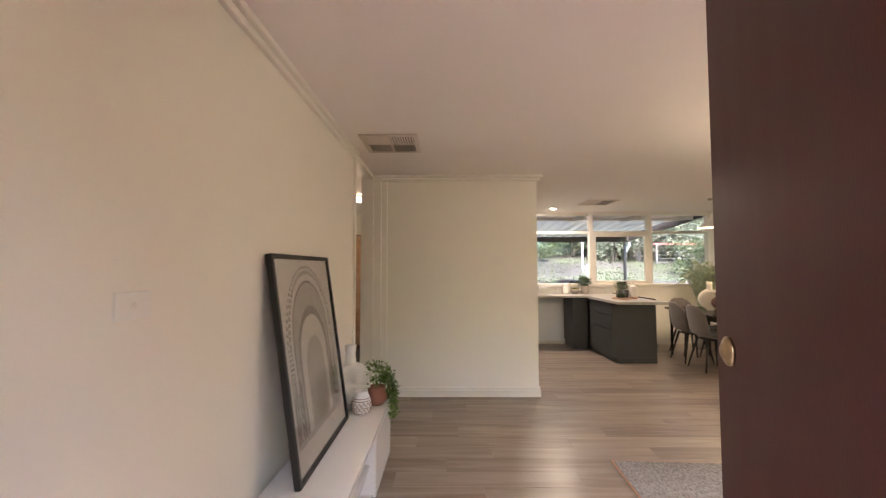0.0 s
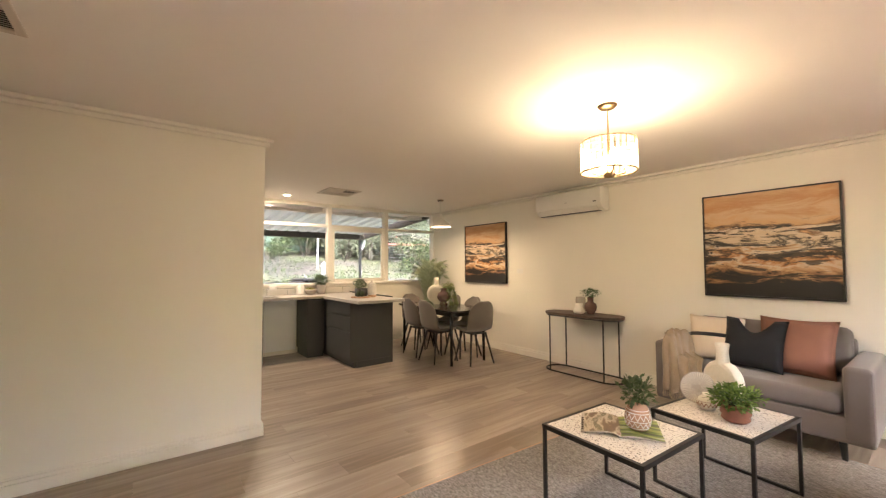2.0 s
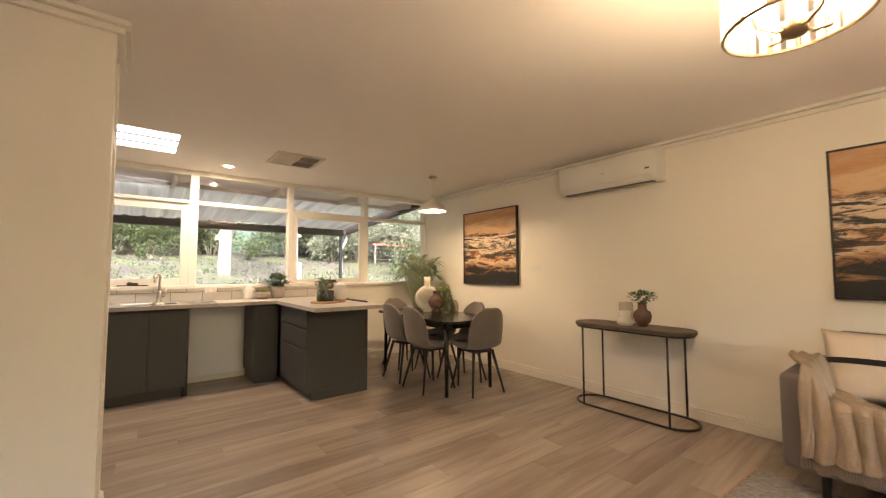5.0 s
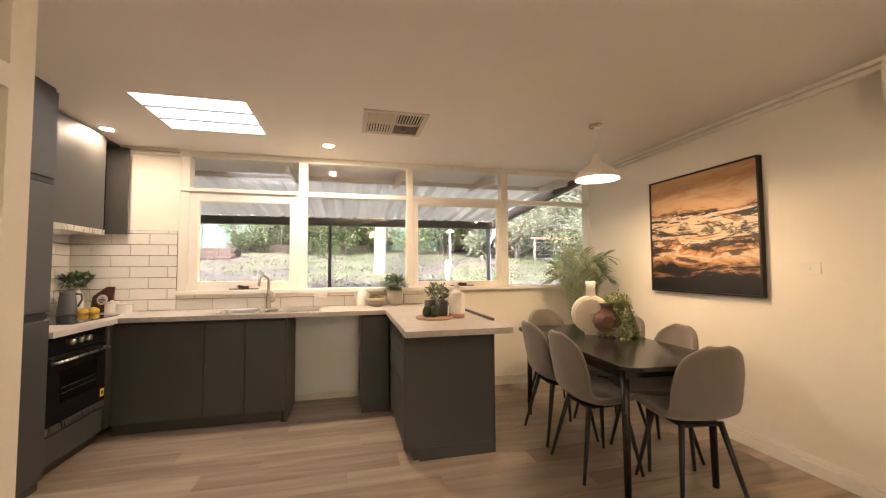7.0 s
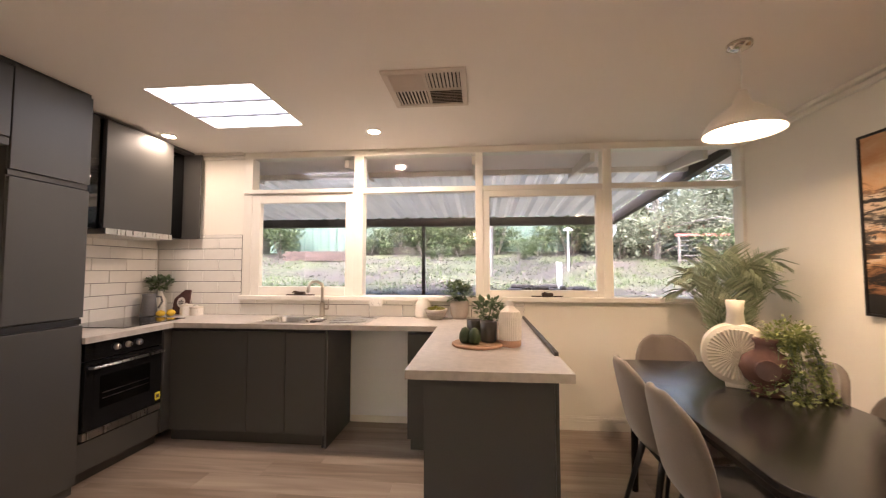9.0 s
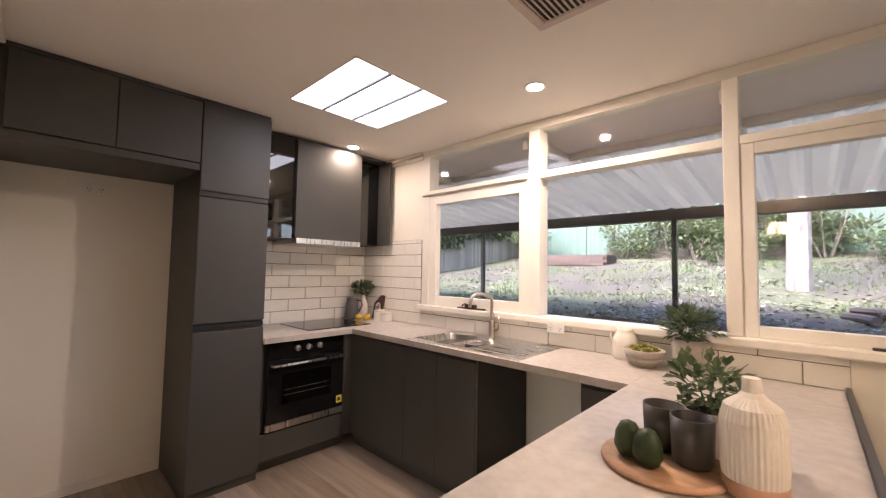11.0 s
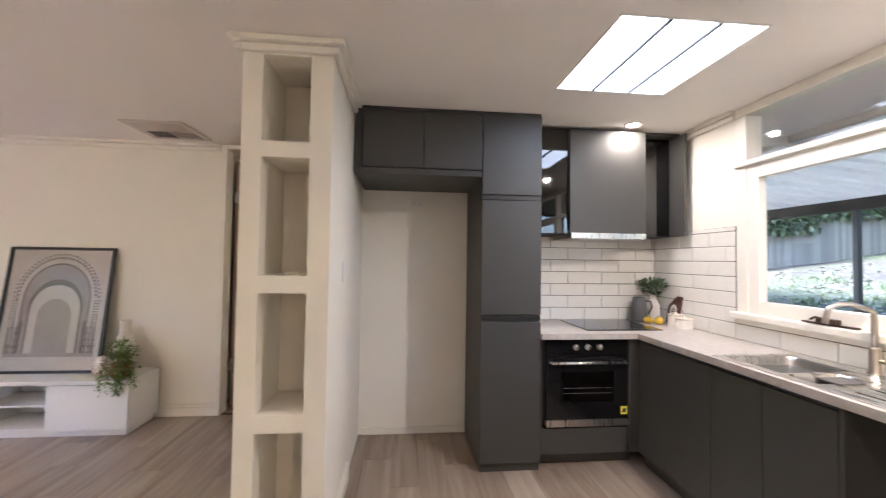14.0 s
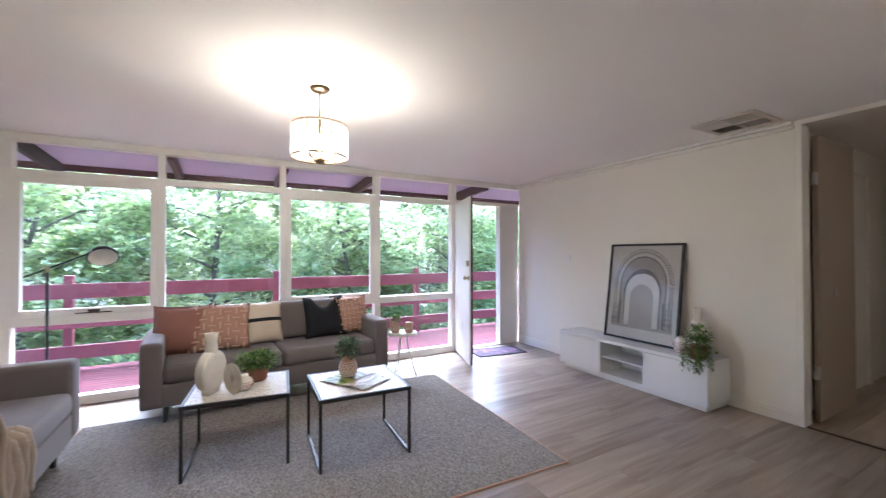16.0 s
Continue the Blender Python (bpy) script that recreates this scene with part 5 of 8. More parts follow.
def trailing(name, label, loc, pot_prof, pot_mat, seed, n_vines, length, top_r, leaf, drop_dir=None, m_=LEAF, top_z=0.14, rest=None):
    """A bushy pot plant whose runners hang over the rim."""
    t = thing(name, label, "potted plant", loc)
    part("pot", lathe(pot_prof, 28), pot_mat, t, smooth=True)
    r_ = random.Random(seed)
    bm = leaves(330, (0, 0, top_z + 0.05), (top_r, top_r, top_r * 0.75), leaf, seed)
    st = bmesh.new()
    for k in range(n_vines):
        a = r_.uniform(0, 6.28) if drop_dir is None else radians(drop_dir) + r_.uniform(-0.9, 0.9)
        p = Vector((0, 0, top_z))
        ln = length * r_.uniform(0.5, 1.0)
        pts = [p.copy()]
        for q in range(12):
            f = q / 11
            o = top_r * (0.4 + 0.75 * min(1, f * 2.2))
            z = top_z + 0.05 * math.sin(min(1, f * 2.5) * math.pi) - max(0, f - 0.25) * ln
            if rest is not None:
                z = max(z, rest)
                o += 0.25 * max(0, f - 0.6) * ln
            pts.append(Vector((math.cos(a) * o + r_.uniform(-.008, .008), math.sin(a) * o + r_.uniform(-.008, .008), z)))
        tube(pts, 0.0016, 4, st)
        for pnt in pts[2:]:
            leaves(5, pnt, (0.022, 0.022, 0.022), leaf, r_.randint(0, 9999), droop=0.5, bm=bm)
    part("runners", st, LEAFGREY, t)
    part("leaves", bm, m_, t)
    return t


trailing("trailing_plant", "trailing green pot plant on the dining table", (4.21, 6.00, TT), [(0, 0), (0.05, 0), (0.062, 0.10), (0.066, 0.13), (0.058, 0.13), (0.05, 0.02), (0, 0.02)], WHITECER, 41, 34, 0.40, 0.105, 0.022, top_z=0.22, rest=0.012, m_=SUCCLEAF)

pm_ = thing("palm", "potted palm with arching feathered fronds in the corner", "palm", (4.55, 6.98, 0))
part("pot", lathe([(0, 0), (0.13, 0), (0.16, 0.30), (0.17, 0.42), (0.155, 0.42), (0.14, 0.36), (0, 0.36)], 32), CONCRETE, pm_, smooth=True)
part("soil", lathe([(0, 0.37), (0.142, 0.37)], 24), SOIL, pm_)
r_ = random.Random(8)
for k in range(20):
    a = k * 2.4 + r_.uniform(-.3, .3)
    reach = r_.uniform(0.18, 0.48)
    top_ = r_.uniform(0.82, 1.08)
    d = Vector((math.cos(a), math.sin(a), 0))
    if d.x > 0:
        d.x *= 0.75
    if d.y > 0:
        d.y *= 0.75
    spine = []
    for q in range(12):
        f = q / 11
        spine.append(Vector((0, 0, 0.37)) + d * reach * f ** 1.5 + Vector((0, 0, top_ * math.sin(min(1, f * 1.15) * math.pi * 0.52) - 0.10 * max(0, f - 0.7) * 3)))
    fr = part("frond", tube(spine, 0.005, 5, r1=0.0015), PALM, pm_)
    bm = bmesh.new()
    for q in range(4, 34):
        f = q / 34 * 11
        i = min(10, int(f))
        p = spine[i].lerp(spine[i + 1], f - i)
        tg = (spine[i + 1] - spine[i]).normalized()
        side = tg.cross(Vector((0, 0, 1))).normalized()
        ln = 0.23 * math.sin(math.pi * (0.12 + 0.86 * q / 34)) + 0.03
        for s in (-1, 1):
            dv = (side * s + tg * 1.05 + Vector((0, 0, 0.04))).normalized()
            wv = dv.cross(side * s + Vector((0, 0, 1))).normalized() * 0.0065
            e = p + dv * ln + Vector((0, 0, -0.03))
            mdp = p + dv * ln * 0.5
            bm.faces.new([bm.verts.new(v) for v in (p, mdp + wv, e, mdp - wv)])
    part("foliage", bm, PALM, fr)

# ---- paintings ----
ART = bpy.data.materials.new("abstract_landscape_paint")
t_, p_, n_, l_ = nodes_of(ART)
tc_ = n_.new("ShaderNodeTexCoord")
sep = n_.new("ShaderNodeSeparateXYZ")
l_.new(tc_.outputs["Generated"], sep.inputs[0])
m1 = n_.new("ShaderNodeMapping")
m1.inputs["Scale"].default_value = (1, 1.0, 6.2)
l_.new(tc_.outputs["Generated"], m1.inputs[0])
n1 = n_.new("ShaderNodeTexNoise")
n1.inputs["Scale"].default_value, n1.inputs["Detail"].default_value, n1.inputs["Distortion"].default_value = 2.0, 12, 0.9
n1.inputs["Roughness"].default_value = 0.68
l_.new(m1.outputs[0], n1.inputs["Vector"])
n2 = n_.new("ShaderNodeTexNoise")
n2.inputs["Scale"].default_value, n2.inputs["Detail"].default_value, n2.inputs["Distortion"].default_value = 1.7, 12, 0.9
n2.inputs["Roughness"].default_value = 0.66
m2 = n_.new("ShaderNodeMapping")
m2.inputs["Scale"].default_value = (1, 1.3, 4.2)
m2.inputs["Location"].default_value = (3, 1.7, 5.2)
l_.new(tc_.outputs["Generated"], m2.inputs[0])
l_.new(m2.outputs[0], n2.inputs["Vector"])
# base wash: dark ground, ochre, cream, warm sky
hz = n_.new("ShaderNodeMath")
hz.operation = 'MULTIPLY_ADD'
hz.inputs[1].default_value = 0.62
l_.new(n2.outputs[0], hz.inputs[0])
l_.new(sep.outputs[2], hz.inputs[2])
rp = n_.new("ShaderNodeValToRGB")
els = rp.color_ramp.elements
stops = [(0.0, (0.010, 0.009, 0.009)), (0.15, (0.014, 0.012, 0.011)), (0.185, (0.20, 0.095, 0.04)), (0.25, (0.50, 0.30, 0.15)), (0.30, (0.62, 0.50, 0.36)), (0.345, (0.45, 0.21, 0.08)), (0.385, (0.03, 0.02, 0.015)), (0.42, (0.50, 0.30, 0.15)), (0.47, (0.66, 0.55, 0.42)), (0.515, (0.03, 0.022, 0.018)), (0.535, (0.60, 0.46, 0.31)), (0.62, (0.68, 0.56, 0.42)), (0.665, (0.20, 0.10, 0.05)), (0.70, (0.60, 0.35, 0.17)), (0.80, (0.62, 0.42, 0.25)), (0.90, (0.50, 0.25, 0.10)), (1.0, (0.60, 0.37, 0.20))]
while len(els) < len(stops):
    els.new(0.5)
for e, (pos, c) in zip(els, stops):
    e.position, e.color = pos, (*c, 1)
sc2 = n_.new("ShaderNodeMapRange")
sc2.inputs["From Min"].default_value, sc2.inputs["From Max"].default_value = 0.31, 1.31
l_.new(hz.outputs[0], sc2.inputs[0])
l_.new(sc2.outputs[0], rp.inputs[0])
# black brush strokes, thickest through the middle
st_ = n_.new("ShaderNodeValToRGB")
st_.color_ramp.elements[0].position, st_.color_ramp.elements[1].position = 0.455, 0.475
st_.color_ramp.elements[0].color, st_.color_ramp.elements[1].color = (1, 1, 1, 1), (0, 0, 0, 1)
l_.new(n1.outputs[0], st_.inputs[0])
band = n_.new("ShaderNodeValToRGB")
be = band.color_ramp.elements
while len(be) < 4:
    be.new(0.5)
for e, (pos, c) in zip(be, ((0.0, 1.0), (0.30, 0.85), (0.66, 1.0), (0.74, 0.0))):
    e.position, e.color = pos, (c, c, c, 1)
l_.new(sep.outputs[2], band.inputs[0])
am = n_.new("ShaderNodeMath")
am.operation = 'MULTIPLY'
l_.new(st_.outputs[0], am.inputs[0])
l_.new(band.outputs[0], am.inputs[1])
mxa = n_.new("ShaderNodeMixRGB")
mxa.inputs[2].default_value = (0.012, 0.010, 0.009, 1)
l_.new(am.outputs[0], mxa.inputs[0])
l_.new(rp.outputs[0], mxa.inputs[1])
l_.new(mxa.outputs[0], p_.inputs["Base Color"])
p_.inputs["Roughness"].default_value = 0.5
bpa = n_.new("ShaderNodeBump")
bpa.inputs["Strength"].default_value, bpa.inputs["Distance"].default_value = 0.4, 0.004
l_.new(n1.outputs[0], bpa.inputs["Height"])
l_.new(bpa.outputs[0], p_.inputs["Normal"])


def painting(y0, y1, z0, z1, label):
    a = thing("painting", label, "painting", (XE, (y0 + y1) / 2, z0), group="paintings on the east wall")
    w, hgt = (y1 - y0) / 2, z1 - z0
    part("canvas", boxes((-0.036, -0.004, -w + 0.014, w - 0.014, 0.014, hgt - 0.014)), ART, a, "abstract ochre and black landscape")
    part("frame", boxes((-0.044, -0.002, -w, -w + 0.012, 0, hgt), (-0.044, -0.002, w - 0.012, w, 0, hgt), (-0.044, -0.002, -w + 0.012, w - 0.012, 0, 0.012), (-0.044, -0.002, -w + 0.012, w - 0.012, hgt - 0.012, hgt)), BLACK, a, "thin black frame", bevel=0.001)


painting(5.417, 6.417, 1.067, 2.062, "square abstract ochre and black landscape above the table side")
painting(1.633, 2.645, 1.045, 2.05, "square abstract ochre and black landscape above the sofa")

# ---- console table ----
cs = thing("console_table", "oval walnut console table on a black wire frame", "console table", (4.715, 3.925, 0))
def oval(hx, hy, z, n=10):
    r = hx
    pts = []
    for k in range(n + 1):
        a = math.pi * k / n
        pts.append((r * math.cos(a), hy - r + r * math.sin(a), z))
    for k in range(n + 1):
        a = math.pi + math.pi * k / n
        pts.append((r * math.cos(a), -hy + r + r * math.sin(a), z))
    return pts


bm = bmesh.new()
lo = [bm.verts.new(p) for p in oval(0.185, 0.52, 0.725)]
hi = [bm.verts.new(p) for p in oval(0.185, 0.52, 0.755)]
bm.faces.new(lo[::-1])
bm.faces.new(hi)
for i in range(len(lo)):
    bm.faces.new((lo[i], lo[(i + 1) % len(lo)], hi[(i + 1) % len(lo)], hi[i]))
part("top", bm, WALNUT, cs, bevel=0.005)
part("base_ring", tube(oval(0.175, 0.515, 0.012), 0.010, 8, closed=True), BLACK, cs, smooth=True)
part("top_ring", tube(oval(0.170, 0.50, 0.715), 0.008, 8, closed=True), BLACK, cs, smooth=True)
for x, y in ((-0.172, 0.37), (0.172, 0.37), (-0.172, -0.37), (0.172, -0.37)):
    part("leg", tube([(x, y, 0.012), (x, y, 0.715)], 0.009, 8), BLACK, cs, smooth=True)
CTZ = 0.755
jr = thing("ribbed_vase", "tall clear ribbed glass vase on the console table", "vase", (4.79, 4.0, CTZ))
n = 48
bm = bmesh.new()
rings = []
for k in range(12):
    z = 0.004 + k * 0.0175
    r = 0.058 + (0.004 if k % 2 else 0.0) - (0.006 if k in (0, 11) else 0.0)
    rings.append([bm.verts.new((r * math.cos(2 * math.pi * i / n), r * math.sin(2 * math.pi * i / n), z)) for i in range(n)])
for a, b in zip(rings, rings[1:]):
    for i in range(n):
        bm.faces.new((a[i], a[(i + 1) % n], b[(i + 1) % n], b[i]))
bm.faces.new(rings[0][::-1])
j = part("glass", bm, veil(leafy("frosted_ribbed_glass", (0.62, 0.56, 0.48), (0.66, 0.60, 0.52), 0.4, 0.12), 0.35), jr, smooth=True)
j.visible_shadow = False
cd = thing("white_vase", "squat white ceramic vase with a wide neck on the console table", "vase", (4.68, 3.955, CTZ))
part("body", lathe([(0.0, 0.0), (0.052, 0.0), (0.068, 0.018), (0.066, 0.038), (0.050, 0.060), (0.044, 0.085), (0.048, 0.125), (0.043, 0.125), (0.038, 0.085), (0.0, 0.06)], 32), WHITECER, cd, smooth=True)
potted("vase_plant", "mauve bulbous glass vase holding green fern sprigs", "vase", (4.74, 3.83, CTZ), [(0, 0), (0.036, 0), (0.040, 0.012), (0.064, 0.04), (0.076, 0.085), (0.066, 0.125), (0.036, 0.148), (0.034, 0.19), (0.042, 0.205), (0.036, 0.205), (0.028, 0.19), (0, 0.18)], AMBER, 170, (0, 0, 0.255), (0.105, 0.105, 0.05), 0.034, 51, LEAFGREY)


# ---- sofas and cushions ----
def sofa(label, loc, rz, width, seats, deep=0.42):
    """Front towards local +y; the origin is under its middle."""
    s = thing("sofa", label, "sofa", loc, rz=rz)
    d0, d1, w = -deep, deep, width / 2
    arm = 0.15
    part("base", boxes((-w + 0.005, w - 0.005, d0, d1 - 0.01, 0.15, 0.33)), SOFA, s, bevel=0.018, seg=3)
    part("back_frame", boxes((-w + arm, w - arm, d0, d0 + 0.17, 0.33, 0.76)), SOFA, s, bevel=0.03, seg=4)
    for sx in (-1, 1):
        a, b = sorted((sx * w, sx * (w - arm)))
        ar = part("arm", boxes((a, b, d0, d1, 0.16, 0.665)), SOFA, s, bevel=0.035, seg=4)
        part("piping", tube([(sx * (w - 0.012), d1 - 0.012, 0.18), (sx * (w - 0.012), d1 - 0.012, 0.64), (sx * (w - arm + 0.012), d1 - 0.012, 0.64), (sx * (w - arm + 0.012), d1 - 0.012, 0.34)], 0.005, 6), SOFA, ar)
    sw = (2 * (w - arm)) / seats
    for i in range(seats):
        x = -w + arm + i * sw
        part("seat_cushion", boxes((x + 0.004, x + sw - 0.004, d0 + 0.16, d1 + 0.005, 0.33, 0.478)), SOFA, s, bevel=0.045, seg=4)
        c = boxes((x + 0.006, x + sw - 0.006, -0.08, 0.08, 0.0, 0.37))
        bmesh.ops.rotate(c, verts=c.verts, cent=(0, 0, 0), matrix=Matrix.Rotation(radians(9), 3, 'X'))
        bmesh.ops.translate(c, verts=c.verts, vec=(0, d0 + 0.24, 0.49))
        part("back_cushion", c, SOFA, s, bevel=0.055, seg=4)
    for sx in (-1, 1):
        for y in (d0 + 0.08, d1 - 0.09):
            part("leg", tube([(sx * (w - 0.17), y, 0.16), (sx * (w - 0.16), y, 0.0)], 0.024, 10, r1=0.016), BLACK, s, "tapered black leg")
    return s


sofa("long grey fabric sofa with square arms under the window", (2.82, 0.775, 0), 4, 2.08, 2, 0.385)
sofa("small grey fabric sofa with square arms against the wall", (4.53, 2.113, 0), 90, 1.365, 1)


def pillow_mesh(w, hgt, t, chop=0.0, n=14):
    """A filled cushion: full in the middle, pinched at its corners; chop dents its top edge."""
    bm = bmesh.new()
    front, back = [], []
    for j in range(n + 1):
        fa, ba = [], []
        for i in range(n + 1):
            u, v = -1 + 2 * i / n, -1 + 2 * j / n
            full = max(0.0, (1 - u * u) * (1 - v * v)) ** 0.52
            pull_x = 1 - 0.13 * (1 - v * v) * 0.6
            pull_z = 1 - 0.13 * (1 - u * u) * 0.6
            x, z = u * w / 2 * pull_x, v * hgt / 2 * pull_z
            if chop:
                z -= chop * max(0.0, 1 - (u / 0.55) ** 2) * max(0.0, (v + 1) / 2) ** 2
            wr = 0.006 * noise.noise((u * 3, v * 3, w * 10))
            fa.append(bm.verts.new((x, full * t / 2 + wr * full, z)))
            ba.append(fa[-1] if abs(u) == 1 or abs(v) == 1 else bm.verts.new((x, -full * t / 2 + wr * full, z)))
        front.append(fa)
        back.append(ba)
    for j in range(n):
        for i in range(n):
            bm.faces.new((front[j][i], front[j][i + 1], front[j + 1][i + 1], front[j + 1][i]))
            bm.faces.new((back[j][i], back[j + 1][i], back[j + 1][i + 1], back[j][i + 1]))
    return bm


def pillow(label, loc, rz, lean_deg, w, hgt, t, m_, chop=0.0, edge=None, roll=0.0):
    p = thing("cushion", label, "cushion", loc, rz=rz)
    rot = Matrix.Rotation(radians(lean_deg), 3, 'X') @ Matrix.Rotation(radians(roll), 3, 'Y')

    def put(bm):
        bmesh.ops.translate(bm, verts=bm.verts, vec=(0, 0, hgt / 2))
        bmesh.ops.rotate(bm, verts=bm.verts, cent=(0, 0, 0), matrix=rot)
        return bm
    part("cover", put(pillow_mesh(w, hgt, t, chop)), m_, p, smooth=True)
    if edge == 'flange':
        bm = pillow_mesh(w * 1.075, hgt * 1.075, 0.010, 0.0, 16)
        part("flange", put(bm), m_, p, smooth=True)
    elif edge == 'stripe':
        bm = pillow_mesh(w * 1.004, hgt, t * 1.03)
        bmesh.ops.bisect_plane(bm, geom=bm.verts[:] + bm.edges[:] + bm.faces[:], plane_co=(0, 0, 0.035), plane_no=(0, 0, 1), clear_outer=True)
        bmesh.ops.bisect_plane(bm, geom=bm.verts[:] + bm.edges[:] + bm.faces[:], plane_co=(0, 0, 0.0), plane_no=(0, 0, -1), clear_outer=True)
        part("stripe", put(bm), BLACKFAB, p, "black woven stripe", smooth=True)
    elif edge == 'maze':
        full = lambda x, z: max(0.0, (1 - (2 * x / w) ** 2) * (1 - (2 * z / hgt) ** 2)) ** 0.52 * t / 2
        bm = bmesh.new()
        k = w / 9
        rr = random.Random(int(w * 1000))
        for a in range(-3, 4):
            for b in range(-3, 4):
                x, z = a * k * 1.15, b * k * 1.15
                if (a + b) % 2:
                    seg_ = [(x - k * 0.55, z), (x + k * 0.55, z)]
                else:
                    seg_ = [(x, z - k * 0.55), (x, z + k * 0.55)]
                pts = [Vector((sx_, full(sx_, sz_) + 0.001, sz_)) for sx_, sz_ in (seg_[0], ((seg_[0][0] + seg_[1][0]) / 2, (seg_[0][1] + seg_[1][1]) / 2), seg_[1])]
                tube(pts, 0.009, 6, bm)
        part("corded_pattern", put(bm), PEACHLT, p, "raised pale cord pattern")
    return p


SZ = 0.481
pillow("rust linen cushion with a flanged edge on the long sofa", (3.60, 0.84, SZ), -10, 20, 0.46, 0.42, 0.15, RUST, edge='flange')
pillow("peach cushion with a raised maze pattern on the long sofa", (3.30, 0.88, SZ), -2, 22, 0.50, 0.43, 0.15, PEACH, edge='maze')
pillow("cream cushion with a black stripe on the long sofa", (2.92, 0.78, SZ), 8, 18, 0.36, 0.42, 0.13, CREAMFAB, edge='stripe')
pillow("black linen cushion with a dented top on the long sofa", (2.32, 0.76, SZ), 7, 20, 0.44, 0.44, 0.15, BLACKFAB, chop=0.11)
pillow("peach cushion with a raised maze pattern by the sofa arm", (2.02, 0.70, SZ), 12, 18, 0.42, 0.42, 0.14, PEACH, edge='maze')
pillow("cream cushion with a black stripe on the small sofa", (4.50, 2.44, SZ), 98, 20, 0.44, 0.42, 0.13, CREAMFAB, edge='stripe')
pillow("black linen cushion with a dented top on the small sofa", (4.40, 2.16, SZ), 84, 22, 0.45, 0.44, 0.15, BLACKFAB, chop=0.11)
pillow("rust linen cushion with a flanged edge on the small sofa", (4.50, 1.90, SZ), 86, 20, 0.47, 0.44, 0.15, RUST, edge='flange')

# knitted throw bunched over the sofa's arm, the seat and its front
def drape(u, v):
    """u runs from the arm's back to the hem, v across the bunched cloth."""
    mid = 2.71 - 0.17 * min(1.0, u / 0.6) ** 1.3
    wide = 0.20 + 0.10 * min(1.0, u / 0.6)
    y = mid + (v - 0.5) * wide + 0.012 * noise.noise((u * 5, v * 3, 1))
    k = min(1.0, max(0.0, (y - 2.585) / 0.085))
    rest = 0.530 + (0.702 - 0.530) * k * k * (3 - 2 * k)
    fold = 0.020 * abs(math.sin(v * 12.5 + 2.2 * u + 1.5 * noise.noise((u * 2, v * 2, 7)))) + 0.010 * noise.noise((u * 7, v * 6, 3))
    if u < 0.6:
        return 4.50 - 0.41 * u / 0.6, y, rest + 0.006 + max(0.0, fold)
    f = (u - 0.6) / 0.4
    drop = min(1.0, f * 6)
    return 4.085 - max(0.0, fold) * 1.4 - 0.012 * drop, y + 0.02 * f * (v - 0.5), rest + 0.008 - f * (rest - 0.235) + 0.018 * noise.noise((v * 6, 0, 3)) * f


bm = bmesh.new()
nu, nv = 64, 36
rows_ = [[bm.verts.new(drape(i / nu, j_ / nv)) for j_ in range(nv + 1)] for i in range(nu + 1)]
for a, b in zip(rows_, rows_[1:]):
    for i in range(nv):
        bm.faces.new((a[i], a[i + 1], b[i + 1], b[i]))
th = thing("throw_blanket", "beige knitted throw bunched over the arm of the small sofa", "throw blanket", (4.27, 2.60, 0.52))
cl = part("cloth", bm, THROW, th, absolute=True, smooth=True)
md = cl.modifiers.new("wool_thickness", 'SOLIDIFY')
md.thickness, md.offset = 0.009, 1.0
bm = bmesh.new()
for k in range(34):
    x, y, z = drape(1.0, k / 33)
    tube([(x, y, z + 0.01), (x - 0.004, y + 0.004, z - 0.025), (x - 0.001, y, z - 0.055)], 0.003, 4, bm)
part("fringe", bm, THROW, th, absolute=True)
bm = bmesh.new()
for i in range(2, nu, 2):
    pts = [Vector(drape(i / nu, j_ / nv)) + Vector((-0.006 if i / nu > 0.6 else 0.0, 0, 0.004 if i / nu > 0.6 else 0.010)) for j_ in range(0, nv + 1)]
    tube(pts, 0.0042, 4, bm)
part("knit_rib", bm, THROW, th, absolute=True)

# ---- rug, coffee tables and what stands on them ----
rg = thing("rug", "large flat-woven grey-beige wool rug with a tan edge", "rug", (2.768, 2.03, 0), rz=-2.9)
rp_ = rounded_slab(1.50, 1.01, 0.02, 0.0015, 0.012)
part("field", rp_, RUG, rg, bevel=0.003)
part("binding", boxes((-1.512, 1.512, 1.010, 1.022, 0.001, 0.010), (-1.512, 1.512, -1.022, -1.010, 0.001, 0.010), (-1.512, -1.500, -1.010, 1.010, 0.001, 0.010), (1.500, 1.512, -1.010, 1.010, 0.001, 0.010)), TERRALT, rg, "tan bound edge", bevel=0.002)
bm = bmesh.new()
r_ = random.Random(3)
for i in range(150):
    y = -1.0 + i * 2.0 / 149
    segs = 1
    box(bm, -1.495, 1.495, y - 0.0045, y + 0.0045, 0.0122, 0.0142)
tagged(part("weave", bm, RUG, rg), kind="stuff")

